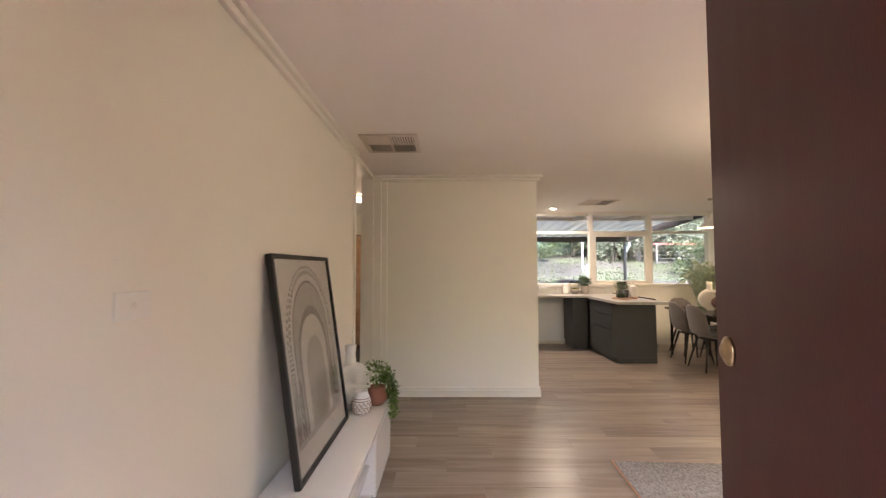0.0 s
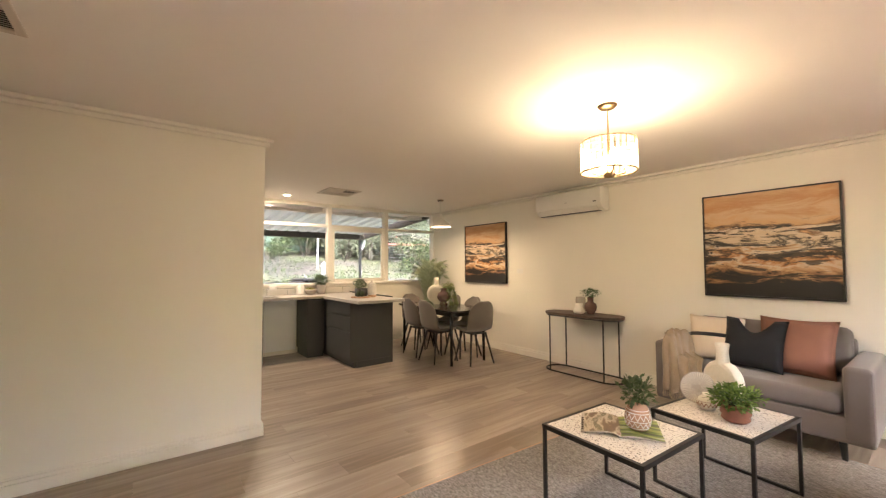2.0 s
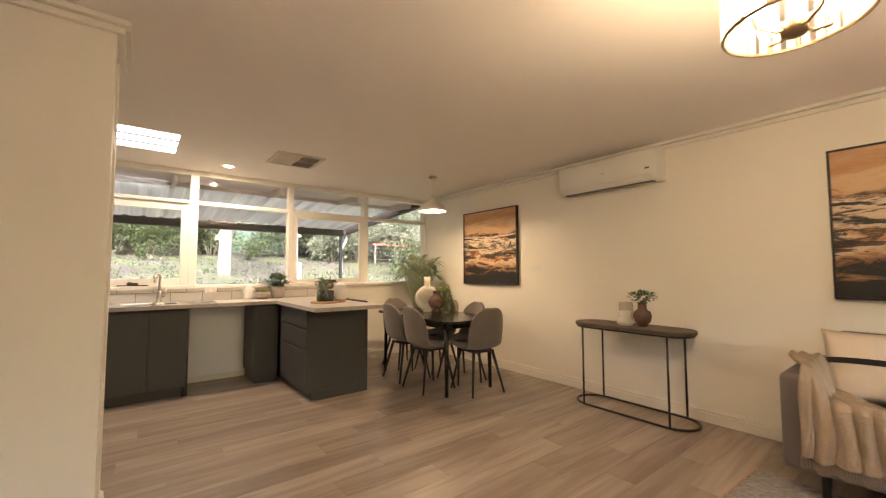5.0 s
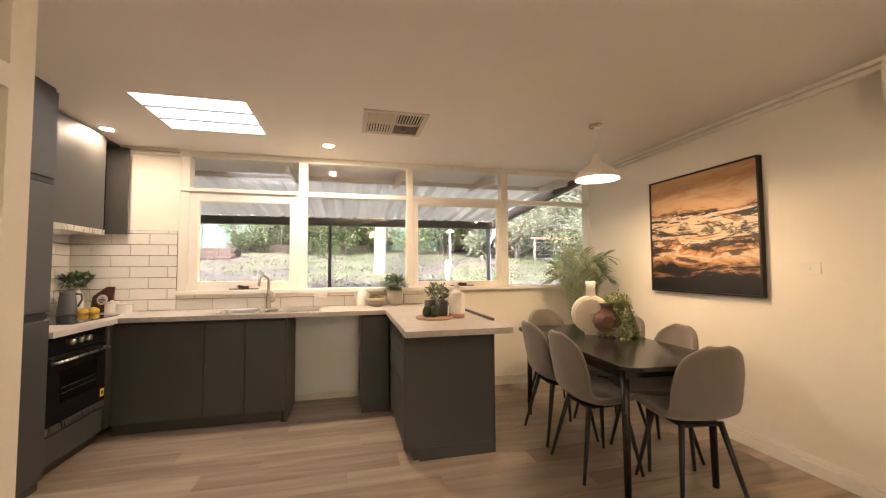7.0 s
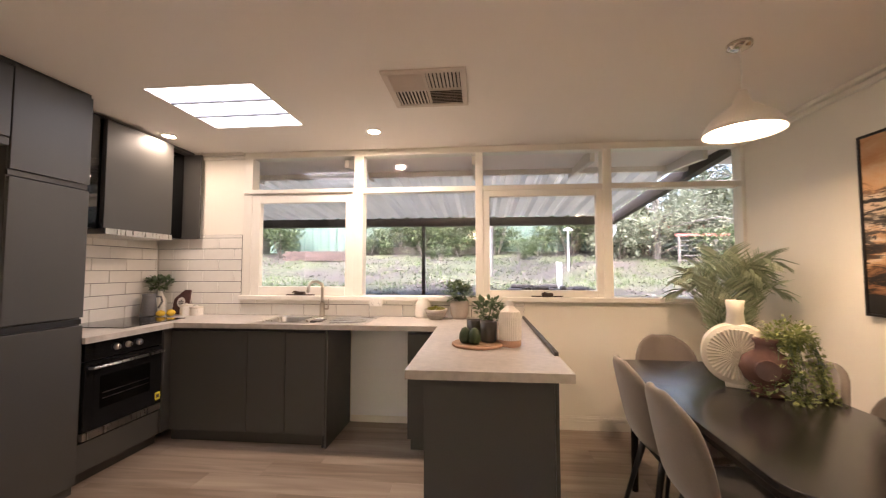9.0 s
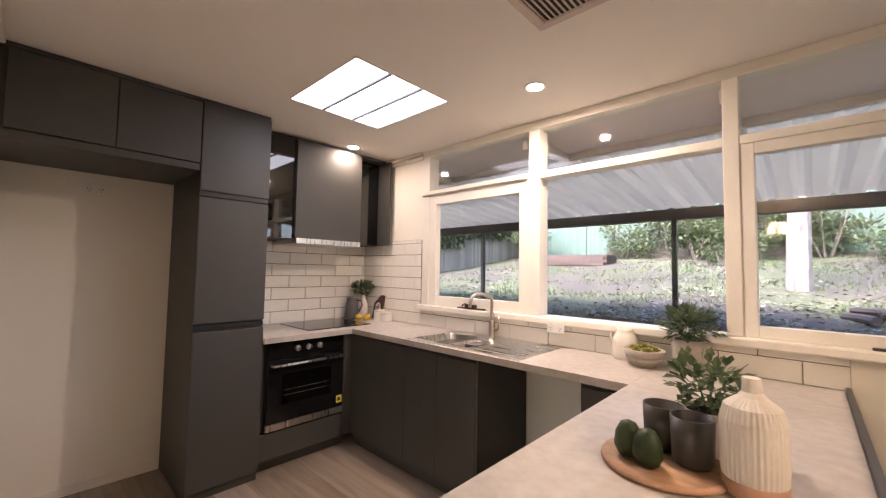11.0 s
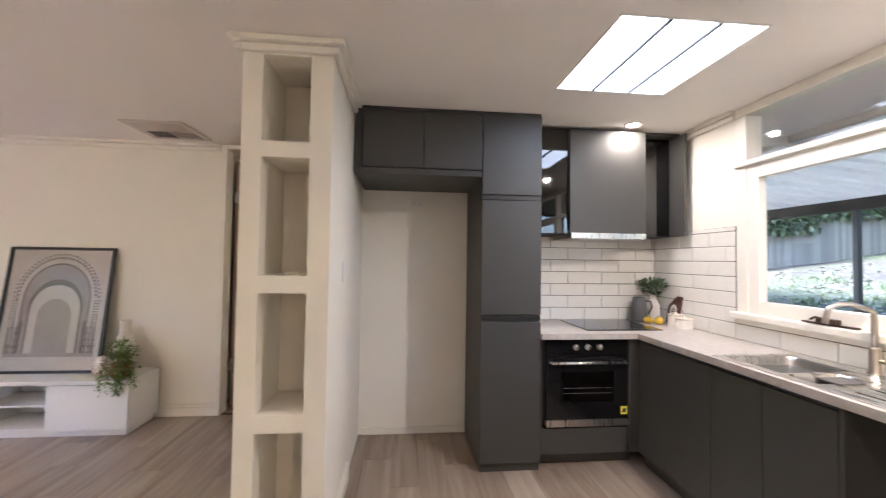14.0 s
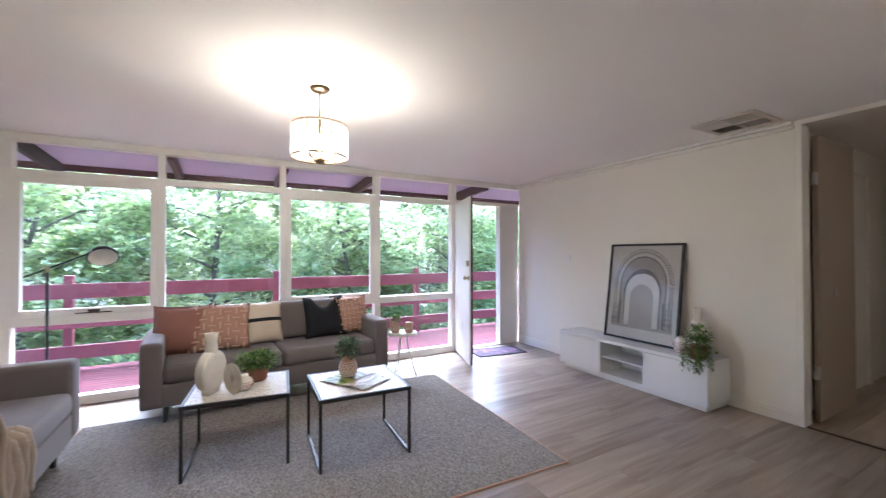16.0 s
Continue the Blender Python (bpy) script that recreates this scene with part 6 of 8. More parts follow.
TERRAZZO = bpy.data.materials.new("terrazzo")
t_, p_, n_, l_ = nodes_of(TERRAZZO)
tc_ = n_.new("ShaderNodeTexCoord")
vo = n_.new("ShaderNodeTexVoronoi")
vo.inputs["Scale"].default_value = 115
l_.new(tc_.outputs["Object"], vo.inputs["Vector"])
vb = n_.new("ShaderNodeTexVoronoi")
vb.inputs["Scale"].default_value = 130
l_.new(tc_.outputs["Object"], vb.inputs["Vector"])
hs = n_.new("ShaderNodeSeparateColor")
l_.new(vo.outputs["Color"], hs.inputs[0])
rz_ = n_.new("ShaderNodeValToRGB")
els = rz_.color_ramp.elements
rz_.color_ramp.interpolation = 'CONSTANT'
for e_ in range(3):
    els.new(0.5)
for e, (pos, c) in zip(els, ((0.0, (0.06, 0.05, 0.045)), (0.13, (0.30, 0.24, 0.18)), (0.30, (0.66, 0.62, 0.56)), (0.62, (0.74, 0.70, 0.64)), (0.85, (0.52, 0.46, 0.40)))):
    e.position, e.color = pos, (*c, 1)
l_.new(hs.outputs[0], rz_.inputs[0])
ml = n_.new("ShaderNodeMath")
ml.operation = 'LESS_THAN'
ml.inputs[1].default_value = 0.46
l_.new(vo.outputs["Distance"], ml.inputs[0])
mt = n_.new("ShaderNodeMixRGB")
mt.inputs[1].default_value = (0.68, 0.64, 0.57, 1)
l_.new(ml.outputs[0], mt.inputs[0])
l_.new(rz_.outputs[0], mt.inputs[2])
l_.new(mt.outputs[0], p_.inputs["Base Color"])
p_.inputs["Roughness"].default_value = 0.3


def coffee_table(loc, hx, hy, rz=0.0):
    t = thing("coffee_table", "terrazzo-topped coffee table on a thin black metal frame", "coffee table", loc, rz=rz, group="pair of coffee tables")
    z = 0.462 - loc[2]
    b = 0.011
    part("top", boxes((-hx + 2 * b, hx - 2 * b, -hy + 2 * b, hy - 2 * b, z - 0.018, z - 0.001)), TERRAZZO, t, "speckled terrazzo top")
    part("top_frame", boxes((-hx, hx, -hy, -hy + 2 * b, z - 0.024, z), (-hx, hx, hy - 2 * b, hy, z - 0.024, z), (-hx, -hx + 2 * b, -hy + 2 * b, hy - 2 * b, z - 0.024, z), (hx - 2 * b, hx, -hy + 2 * b, hy - 2 * b, z - 0.024, z)), BLACK, t, bevel=0.0015)
    for sx in (-1, 1):
        for sy in (-1, 1):
            cx, cy = sx * (hx - b), sy * (hy - b)
            part("leg", boxes((cx - b * 0.8, cx + b * 0.8, cy - b * 0.8, cy + b * 0.8, 0.0, z - 0.0245)), BLACK, t, bevel=0.001)
        part("floor_bar", boxes((sx * (hx - b) - b * 0.8, sx * (hx - b) + b * 0.8, -hy + 2 * b, hy - 2 * b, 0.0, 0.017)), BLACK, t, bevel=0.001)
    return t


RZ = 0.0145
coffee_table((2.445, 2.232, RZ), 0.30, 0.29, -3)
coffee_table((3.16, 1.97, RZ), 0.302, 0.272, -7)
CZ = 0.463


def banded_pot(name, label, category, loc, prof, base, line_m, zbands, plant=None, leaf_m=LEAF):
    t = thing(name, label, category, loc)
    part("pot", lathe(prof, 32), base, t, smooth=True)
    def rad(z):
        for (r0, z0_), (r1, z1_) in zip(prof, prof[1:]):
            if z0_ <= z <= z1_ and z1_ > z0_:
                return r0 + (r1 - r0) * (z - z0_) / (z1_ - z0_)
        return prof[2][0]
    bm = bmesh.new()
    for kind_, z0_, z1_ in zbands:
        if kind_ == 'ring':
            r = rad((z0_ + z1_) / 2) + 0.0012
            lathe([(r - 0.004, z0_), (r, z0_ + 0.0005), (r, z1_ - 0.0005), (r - 0.004, z1_)], 32, bm)
        else:
            n = 14
            for i in range(n):
                for dz0, dz1, da in ((z0_, z1_, 1), (z1_, z0_, 1)):
                    pts = []
                    for q in range(4):
                        f = q / 3
                        z = dz0 + (dz1 - dz0) * f
                        a = 2 * math.pi * (i + (f if dz0 == z0_ else f + 1) * 0.5) / n
                        r = rad(z) + 0.0005
                        pts.append((r * math.cos(a), r * math.sin(a), z))
                    tube(pts, 0.0022, 4, bm)
    part("painted_pattern", bm, line_m, t, "painted line pattern")
    if plant:
        n, centre, radii, size, seed = plant
        part("stems", stems(12, (0, 0, centre[2] - radii[2] - 0.05), centre, radii, 0.0018, seed), LEAFGREY, t)
        part("leaves", leaves(n, centre, radii, size, seed), leaf_m, t)
    return t


egg = [(0, 0), (0.044, 0.0), (0.058, 0.02), (0.066, 0.058), (0.057, 0.100), (0.040, 0.135), (0.040, 0.148), (0.034, 0.148), (0.031, 0.13), (0, 0.12)]
zig = [('ring', 0.012, 0.018), ('zig', 0.022, 0.045), ('ring', 0.049, 0.054), ('zig', 0.058, 0.085), ('ring', 0.089, 0.094), ('ring', 0.104, 0.108)]
banded_pot("patterned_vase", "terracotta vase with white zigzags and sprigs on the coffee table", "vase", (2.485, 2.155, CZ + 0.014), egg, TERRALT, WHITECER, zig, (330, (0, 0, 0.20), (0.085, 0.085, 0.075), 0.032, 61), LEAFGREY)


PHOTOA = bpy.data.materials.new("printed_house_photo")
PHOTOB = bpy.data.materials.new("printed_garden_photo")
for m_, cs, sc_, st3 in ((PHOTOA, ((0.0, (0.03, 0.025, 0.02)), (0.44, (0.16, 0.10, 0.055)), (0.52, (0.52, 0.45, 0.36)), (0.62, (0.10, 0.085, 0.03)), (0.75, (0.60, 0.56, 0.50))), 9, (2.2, 0.7, 1)),
                         (PHOTOB, ((0.0, (0.02, 0.022, 0.015)), (0.42, (0.07, 0.075, 0.04)), (0.50, (0.16, 0.22, 0.04)), (0.58, (0.33, 0.37, 0.10)), (0.70, (0.50, 0.50, 0.44))), 11, (0.5, 2.2, 1))):
    t_, p_, n_, l_ = nodes_of(m_)
    tc_ = n_.new("ShaderNodeTexCoord")
    mp_ = n_.new("ShaderNodeMapping")
    mp_.inputs["Scale"].default_value = st3
    nz_ = n_.new("ShaderNodeTexNoise")
    nz_.inputs["Scale"].default_value, nz_.inputs["Detail"].default_value = sc_, 4
    cr_ = n_.new("ShaderNodeValToRGB")
    while len(cr_.color_ramp.elements) < len(cs):
        cr_.color_ramp.elements.new(0.5)
    for e, (pos, c) in zip(cr_.color_ramp.elements, cs):
        e.position, e.color = pos, (*c, 1)
    l_.new(tc_.outputs["Object"], mp_.inputs[0])
    l_.new(mp_.outputs[0], nz_.inputs["Vector"])
    l_.new(nz_.outputs[0], cr_.inputs[0])
    l_.new(cr_.outputs[0], p_.inputs["Base Color"])
    p_.inputs["Roughness"].default_value = 0.3


def magazine(label, loc, rz, half, deep):
    """One open magazine: a curling left sheaf with a house, a flat right sheaf with a garden."""
    mg = thing("magazine", label, "magazine", loc, rz=rz)

    def lift(sx, f):
        return 0.002 + (0.020 if sx < 0 else 0.010) * math.sin(min(1.0, f * 1.15) * math.pi) * (1 - 0.6 * f) if f < 0.87 else 0.002
    for sx, ph in ((-1, PHOTOA), (1, PHOTOB)):
        n = 12
        bm = bmesh.new()
        lo_ = [bm.verts.new((sx * half * i / n, -deep / 2, lift(sx, i / n))) for i in range(n + 1)]
        hi_ = [bm.verts.new((sx * half * i / n, deep / 2, lift(sx, i / n))) for i in range(n + 1)]
        for i in range(n):
            q = (lo_[i], lo_[i + 1], hi_[i + 1], hi_[i])
            bm.faces.new(q if sx > 0 else q[::-1])
        ob = part("page", bm, PAPER, mg, smooth=True)
        md = ob.modifiers.new("sheaf", 'SOLIDIFY')
        md.thickness, md.offset = 0.004, 1.0
        bm = bmesh.new()
        i0, i1 = (0, 11) if sx < 0 else (0, 12)
        for i in range(i0, i1):
            q = [bm.verts.new((sx * half * k / n, yy, lift(sx, k / n) + 0.0052)) for k, yy in ((i, -deep / 2 + 0.005), (i + 1, -deep / 2 + 0.005), (i + 1, deep / 2 - 0.005), (i, deep / 2 - 0.005))]
            bm.faces.new(q if sx > 0 else q[::-1])
        part("photo", bm, ph, mg, "printed photograph")
    bm = bmesh.new()
    for k in range(7):
        box(bm, -half * 0.985, -half * 0.93, -deep / 2 + 0.03 + k * 0.026, -deep / 2 + 0.045 + k * 0.026, 0.0075, 0.0078)
    part("text_block", bm, DARKV, mg)
    return mg


magazine("open glossy magazine with house and garden photographs on the coffee table", (2.455, 2.24, CZ), -58, 0.20, 0.285)
disc_vase((3.335, 2.02, CZ), 62, 0.130, 0.075, 0.11, False, "white round bottle vase with a wide neck on the coffee table", 0.06)
disc = thing("woven_plate", "cream carved plate on edge against the vase", "decorative plate", (3.215, 2.125, CZ), rz=-60)
bm = bmesh.new()
n = 44
for i in range(n):
    a = 2 * math.pi * i / n
    c, d = math.cos(a), math.sin(a)
    tube([(0.018 * c, 0, 0.10 + 0.018 * d), (0.096 * c, 0, 0.10 + 0.096 * d)], 0.0034, 5, bm, r1=0.0058)
part("spokes", bm, CERAMIC, disc)
bm = lathe([(0, -0.003), (0.096, -0.003), (0.100, 0.0), (0.096, 0.004), (0, 0.003)], 40)
bmesh.ops.rotate(bm, verts=bm.verts, cent=(0, 0, 0), matrix=Matrix.Rotation(radians(90), 3, 'X'))
bmesh.ops.translate(bm, verts=bm.verts, vec=(0, 0, 0.10))
part("face", bm, CONCRETE, disc, "taupe recessed face")
banded_pot("patterned_pot", "small squat cream pot with a dark lattice band", "pot", (3.145, 2.05, CZ), [(0, 0), (0.034, 0), (0.050, 0.02), (0.054, 0.045), (0.044, 0.07), (0.024, 0.082), (0.026, 0.095), (0.020, 0.095), (0.018, 0.08), (0, 0.07)], CERAMIC, TERRA, [('zig', 0.022, 0.046), ('ring', 0.05, 0.053)])
potted("potted_fern", "lush green maidenhair fern in a ridged terracotta pot", "potted plant", (3.06, 1.88, CZ), [(0, 0), (0.055, 0), (0.070, 0.015), (0.066, 0.03), (0.076, 0.05), (0.072, 0.066), (0.078, 0.085), (0.070, 0.10), (0.062, 0.10), (0.06, 0.08), (0, 0.08)], TERRA, 900, (0, 0, 0.135), (0.15, 0.13, 0.065), 0.026, 71, LEAF, soil=(0.06, 0.092))

# ---- side table, lamp, doormat ----
st = thing("side_table", "small round pale side table on three splayed legs", "side table", (1.53, 0.92, 0.0))
part("top", lathe([(0, 0.458), (0.165, 0.458), (0.17, 0.465), (0.165, 0.48), (0.0, 0.48)], 32), WHITECER, st, smooth=False)
for k in range(3):
    a = k * 2.094 + 0.5
    part("leg", tube([(0.06 * math.cos(a), 0.06 * math.sin(a), 0.46), (0.05 * math.cos(a), 0.05 * math.sin(a), 0.36), (0.15 * math.cos(a), 0.15 * math.sin(a), 0.0 if k != 9 else 0)], 0.008, 8), WHITECER, st, smooth=True)
banded_pot("patterned_pot", "woven terracotta pot with a grassy plant on the side table", "pot", (1.605, 0.89, 0.48), [(0, 0), (0.042, 0), (0.052, 0.03), (0.055, 0.06), (0.046, 0.10), (0.040, 0.115), (0.034, 0.115), (0, 0.10)], TERRALT, CERAMIC, [('ring', 0.02, 0.024), ('zig', 0.03, 0.06), ('ring', 0.066, 0.07), ('ring', 0.085, 0.089)], (160, (0, 0, 0.15), (0.06, 0.06, 0.05), 0.03, 81))
banded_pot("patterned_pot", "woven terracotta pot on the side table", "pot", (1.47, 0.96, 0.48), [(0, 0), (0.040, 0), (0.050, 0.03), (0.053, 0.06), (0.046, 0.10), (0.042, 0.112), (0.036, 0.112), (0, 0.10)], TERRALT, CERAMIC, [('ring', 0.02, 0.024), ('zig', 0.03, 0.06), ('ring', 0.066, 0.07), ('ring', 0.085, 0.089)])

lp = thing("floor_lamp", "black adjustable floor lamp with a dome shade and brass pivot", "floor lamp", (4.50, 0.68, 0))
part("base", lathe([(0, 0), (0.13, 0), (0.13, 0.012), (0.02, 0.02), (0, 0.02)], 32), BLACK, lp, smooth=False)
part("pole", tube([(0, 0, 0.018), (0, 0, 1.235)], 0.010, 10), BLACK, lp, smooth=True)
part("pivot", lathe([(0, 1.21), (0.018, 1.21), (0.018, 1.26), (0, 1.26)], 16), BRASS, lp, "brass pivot")
ar = part("arm", tube([(0.14, 0, 1.175), (0, 0, 1.24), (-0.30, 0.0, 1.385)], 0.007, 8), BLACK, lp, smooth=True)
bm = lathe([(0.0, 0.075), (0.02, 0.075), (0.026, 0.055), (0.055, 0.045), (0.09, 0.015), (0.105, -0.03), (0.100, -0.03), (0.085, 0.008), (0.05, 0.035), (0.0, 0.045)], 32)
bmesh.ops.rotate(bm, verts=bm.verts, cent=(0, 0, 0), matrix=Matrix.Rotation(radians(16), 3, 'Y') @ Matrix.Rotation(radians(42), 3, 'X'))
bmesh.ops.translate(bm, verts=bm.verts, vec=(-0.34, 0.01, 1.35))
part("shade", bm, BLACK, lp, "black dome shade", smooth=True)
bm = lathe([(0.0, 0.040), (0.045, 0.031), (0.080, 0.005), (0.096, -0.028)], 32)
bmesh.ops.rotate(bm, verts=bm.verts, cent=(0, 0, 0), matrix=Matrix.Rotation(radians(16), 3, 'Y') @ Matrix.Rotation(radians(42), 3, 'X'))
bmesh.ops.translate(bm, verts=bm.verts, vec=(-0.34, 0.01, 1.347))
part("shade_lining", bm, WHITECER, lp, "white shade lining", smooth=True)

dm = thing("doormat", "dark printed doormat with a mauve pattern inside the front door", "doormat", (-0.02, 0.60, 0), rz=-8)
part("field", rounded_slab(0.36, 0.20, 0.01, 0.001, 0.009), MATTEX, dm)
part("border", boxes((-0.36, 0.36, -0.20, -0.17, 0.009, 0.0105), (-0.36, 0.36, 0.17, 0.20, 0.009, 0.0105), (-0.36, -0.33, -0.17, 0.17, 0.009, 0.0105), (0.33, 0.36, -0.17, 0.17, 0.009, 0.0105)), mat("dark_navy_rubber", (0.02, 0.022, 0.035), 0.9, var=0.2), dm, "dark plain border")

# ---- low cabinet and the framed print ----
TVH = 0.43
tv = thing("tv_unit", "white lacquered low cabinet with open middle shelves", "tv unit", (-0.53, 2.30, 0))
X0, X1, Y0, Y1 = XW + 0.018, -0.282, 1.50, 3.165
part("top", boxes((X0, X1, Y0, Y1, TVH - 0.03, TVH)), LACQUER, tv, absolute=True, bevel=0.003)
part("carcass", boxes((X0, X1 - 0.02, Y0, Y0 + 0.02, 0.05, TVH - 0.03), (X0, X1 - 0.02, Y1 - 0.02, Y1, 0.05, TVH - 0.03), (X0, X1 - 0.02, Y0 + 0.02, Y1 - 0.02, 0.05, 0.07), (X0, X0 + 0.01, Y0 + 0.02, Y1 - 0.02, 0.07, TVH - 0.03),
                      (X0 + 0.01, X1 - 0.005, 2.065, 2.085, 0.07, TVH - 0.03), (X0 + 0.01, X1 - 0.005, 2.575, 2.595, 0.07, TVH - 0.03)), LACQUER, tv, absolute=True, bevel=0.002)
abox("shelf", (X0 + 0.01, X1 - 0.03, 2.085, 2.575, 0.228, 0.243), LACQUER, tv)
abox("door", (X1 - 0.018, X1, Y0 + 0.002, 2.073, 0.052, TVH - 0.034), LACQUER, tv, bevel=0.003)
abox("door", (X1 - 0.018, X1, 2.587, Y1 - 0.002, 0.052, TVH - 0.034), LACQUER, tv, bevel=0.003)
abox("plinth", (X0 + 0.02, X1 - 0.04, Y0 + 0.03, Y1 - 0.03, 0.0, 0.05), LACQUER, tv)
abox("finger_pull", (X1 - 0.001, X1 + 0.004, 1.72, 1.78, TVH - 0.05, TVH - 0.044), STEEL, tv)

PRT = mat("sepia_print_paper", (0.58, 0.54, 0.49), 0.6, var=0.20, scale=5, fine=60, bump=0)
PRD = mat("sepia_print_dark", (0.17, 0.148, 0.13), 0.6, var=0.3, scale=9, fine=70, bump=0)
PRM = mat("sepia_print_mid", (0.37, 0.33, 0.295), 0.6, var=0.22, scale=8, fine=60, bump=0)
pf = thing("framed_picture", "black-framed sepia print of a carved archway leaning on the wall", "framed picture", (-0.505, 2.378, TVH), rz=90)
PWd, PHt = 0.41, 1.035
tilt = Matrix.Rotation(radians(-8.2), 3, 'X')


def leant(nm, bm, m_, lab="", bev=0.0):
    bmesh.ops.rotate(bm, verts=bm.verts, cent=(0, 0, 0), matrix=tilt)
    return part(nm, bm, m_, pf, lab, bevel=bev)


fw_ = 0.022
leant("frame", boxes((-PWd, -PWd + fw_, -0.012, 0.018, 0, PHt), (PWd - fw_, PWd, -0.012, 0.018, 0, PHt), (-PWd + fw_, PWd - fw_, -0.012, 0.018, 0, fw_), (-PWd + fw_, PWd - fw_, -0.012, 0.018, PHt - fw_, PHt)), BLACK, "black timber frame", 0.002)
leant("print", boxes((-PWd + fw_, PWd - fw_, 0.004, 0.012, fw_, PHt - fw_)), PRT)


def arch(cx, half, z0, zs, width, y, m_, nm, n=18, solid=False):
    """An arched band, or a solid arched field, printed on the sheet."""
    bm = bmesh.new()
    outer = [(cx - half, z0)] + [(cx - half * math.cos(math.pi * k / n), zs + half * 1.15 * math.sin(math.pi * k / n)) for k in range(n + 1)] + [(cx + half, z0)]
    if solid:
        bm.faces.new([bm.verts.new((x, y, z)) for x, z in outer])
    else:
        h2 = half - width
        inner = [(cx - h2, z0)] + [(cx - h2 * math.cos(math.pi * k / n), zs + h2 * 1.15 * math.sin(math.pi * k / n)) for k in range(n + 1)] + [(cx + h2, z0)]
        a = [bm.verts.new((x, y, z)) for x, z in outer]
        b = [bm.verts.new((x, y, z)) for x, z in inner]
        for i in range(len(a) - 1):
            bm.faces.new((a[i], a[i + 1], b[i + 1], b[i]))
    return leant(nm, bm, m_)


leant("print_ground", boxes((-0.34, 0.34, 0.0034, 0.0038, 0.13, 0.24)), PRM)
arch(0.0, 0.255, 0.16, 0.60, 0.0, 0.0036, PRM, "arch_field", solid=True)
arch(0.0, 0.285, 0.16, 0.60, 0.028, 0.0030, PRT, "arch_band")
arch(0.0, 0.262, 0.16, 0.60, 0.012, 0.0026, PRD, "arch_band")
arch(0.0, 0.20, 0.16, 0.50, 0.0, 0.0024, PRT, "inner_arch_field", solid=True)
arch(0.0, 0.205, 0.16, 0.50, 0.014, 0.0018, PRD, "arch_band")
arch(0.0, 0.145, 0.16, 0.45, 0.012, 0.0014, PRT, "arch_band")
arch(0.0, 0.132, 0.16, 0.45, 0.0, 0.0016, PRM, "doorway_field", solid=True)
bm = bmesh.new()
rim = [[bm.verts.new((-hw * math.cos(math.pi * k / 20), 0.0012, zb + hz * math.sin(math.pi * k / 20))) for k in range(21)] for hw, zb, hz in ((0.212, 0.50, 0.265), (0.206, 0.50, 0.215))]
for k in range(20):
    bm.faces.new((rim[0][k], rim[0][k + 1], rim[1][k + 1], rim[1][k]))
leant("arch_shadow", bm, PRD)
bm = bmesh.new()
for sx in (-1, 1):
    for k in range(4):
        x = sx * (0.24 + 0.028 * k)
        box(bm, x - 0.009, x + 0.009, 0.0006, 0.0010, 0.16, 0.42 - 0.05 * (k % 2))
leant("columns", bm, PRD)
bm = bmesh.new()
n = 34
for ring, size in ((0.300, 0.0085), (0.325, 0.0070)):
    for k in range(n):
        a = math.pi * (k + 0.5 * (ring > 0.31)) / n
        x, z = -ring * math.cos(a), 0.60 + ring * 1.15 * math.sin(a)
        box(bm, x - size, x + size, 0.0006, 0.0010, z - size * 1.2, z + size * 1.2)
    for sx in (-1, 1):
        for k in range(12):
            z = 0.34 + k * 0.022
            box(bm, sx * ring - size, sx * ring + size, 0.0006, 0.0010, z - 0.005, z + 0.006)
leant("carved_border", bm, PRD)
bm = bmesh.new()
for k in range(22):
    a = math.pi * (k + 0.5) / 22
    x, z = -0.166 * math.cos(a), 0.45 + 0.166 * 1.15 * math.sin(a)
    box(bm, x - 0.007, x + 0.007, 0.0004, 0.0008, z - 0.008, z + 0.008)
for sx in (-1, 1):
    for k in range(11):
        box(bm, sx * 0.166 - 0.007, sx * 0.166 + 0.007, 0.0004, 0.0008, 0.18 + k * 0.025, 0.193 + k * 0.025)
leant("bead_border", bm, PRT)
bm = bmesh.new()
for sx in (-1, 1):
    for k in range(3):
        for q in range(6):
            x, z = sx * (0.262 + 0.034 * k), 0.17 + q * 0.052
            box(bm, x - 0.006, x + 0.006, 0.0002, 0.0005, z, z + 0.034)
leant("lattice_openings", bm, PRM)
g_ = leant("glazing", boxes((-PWd + fw_, PWd - fw_, -0.006, -0.004, fw_, PHt - fw_)), PICGLASS)
g_.visible_shadow = False

disc_vase((-0.53, 2.965, TVH), 45, 0.150, 0.09, 0.115, True, "tall cream carved disc vase on the low cabinet")
banded_pot("patterned_vase", "white terracotta vase with painted red lines on the low cabinet", "vase", (-0.43, 2.865, TVH), egg, WHITECER, TERRA, zig)
trailing("trailing_plant", "green trailing plant in a terracotta pot on the low cabinet", (-0.365, 3.05, TVH), [(0, 0), (0.050, 0), (0.075, 0.03), (0.078, 0.06), (0.06, 0.09), (0.066, 0.12), (0.058, 0.12), (0, 0.10)], TERRA, 91, 15, 0.34, 0.115, 0.024, drop_dir=22, m_=LEAF, top_z=0.16)

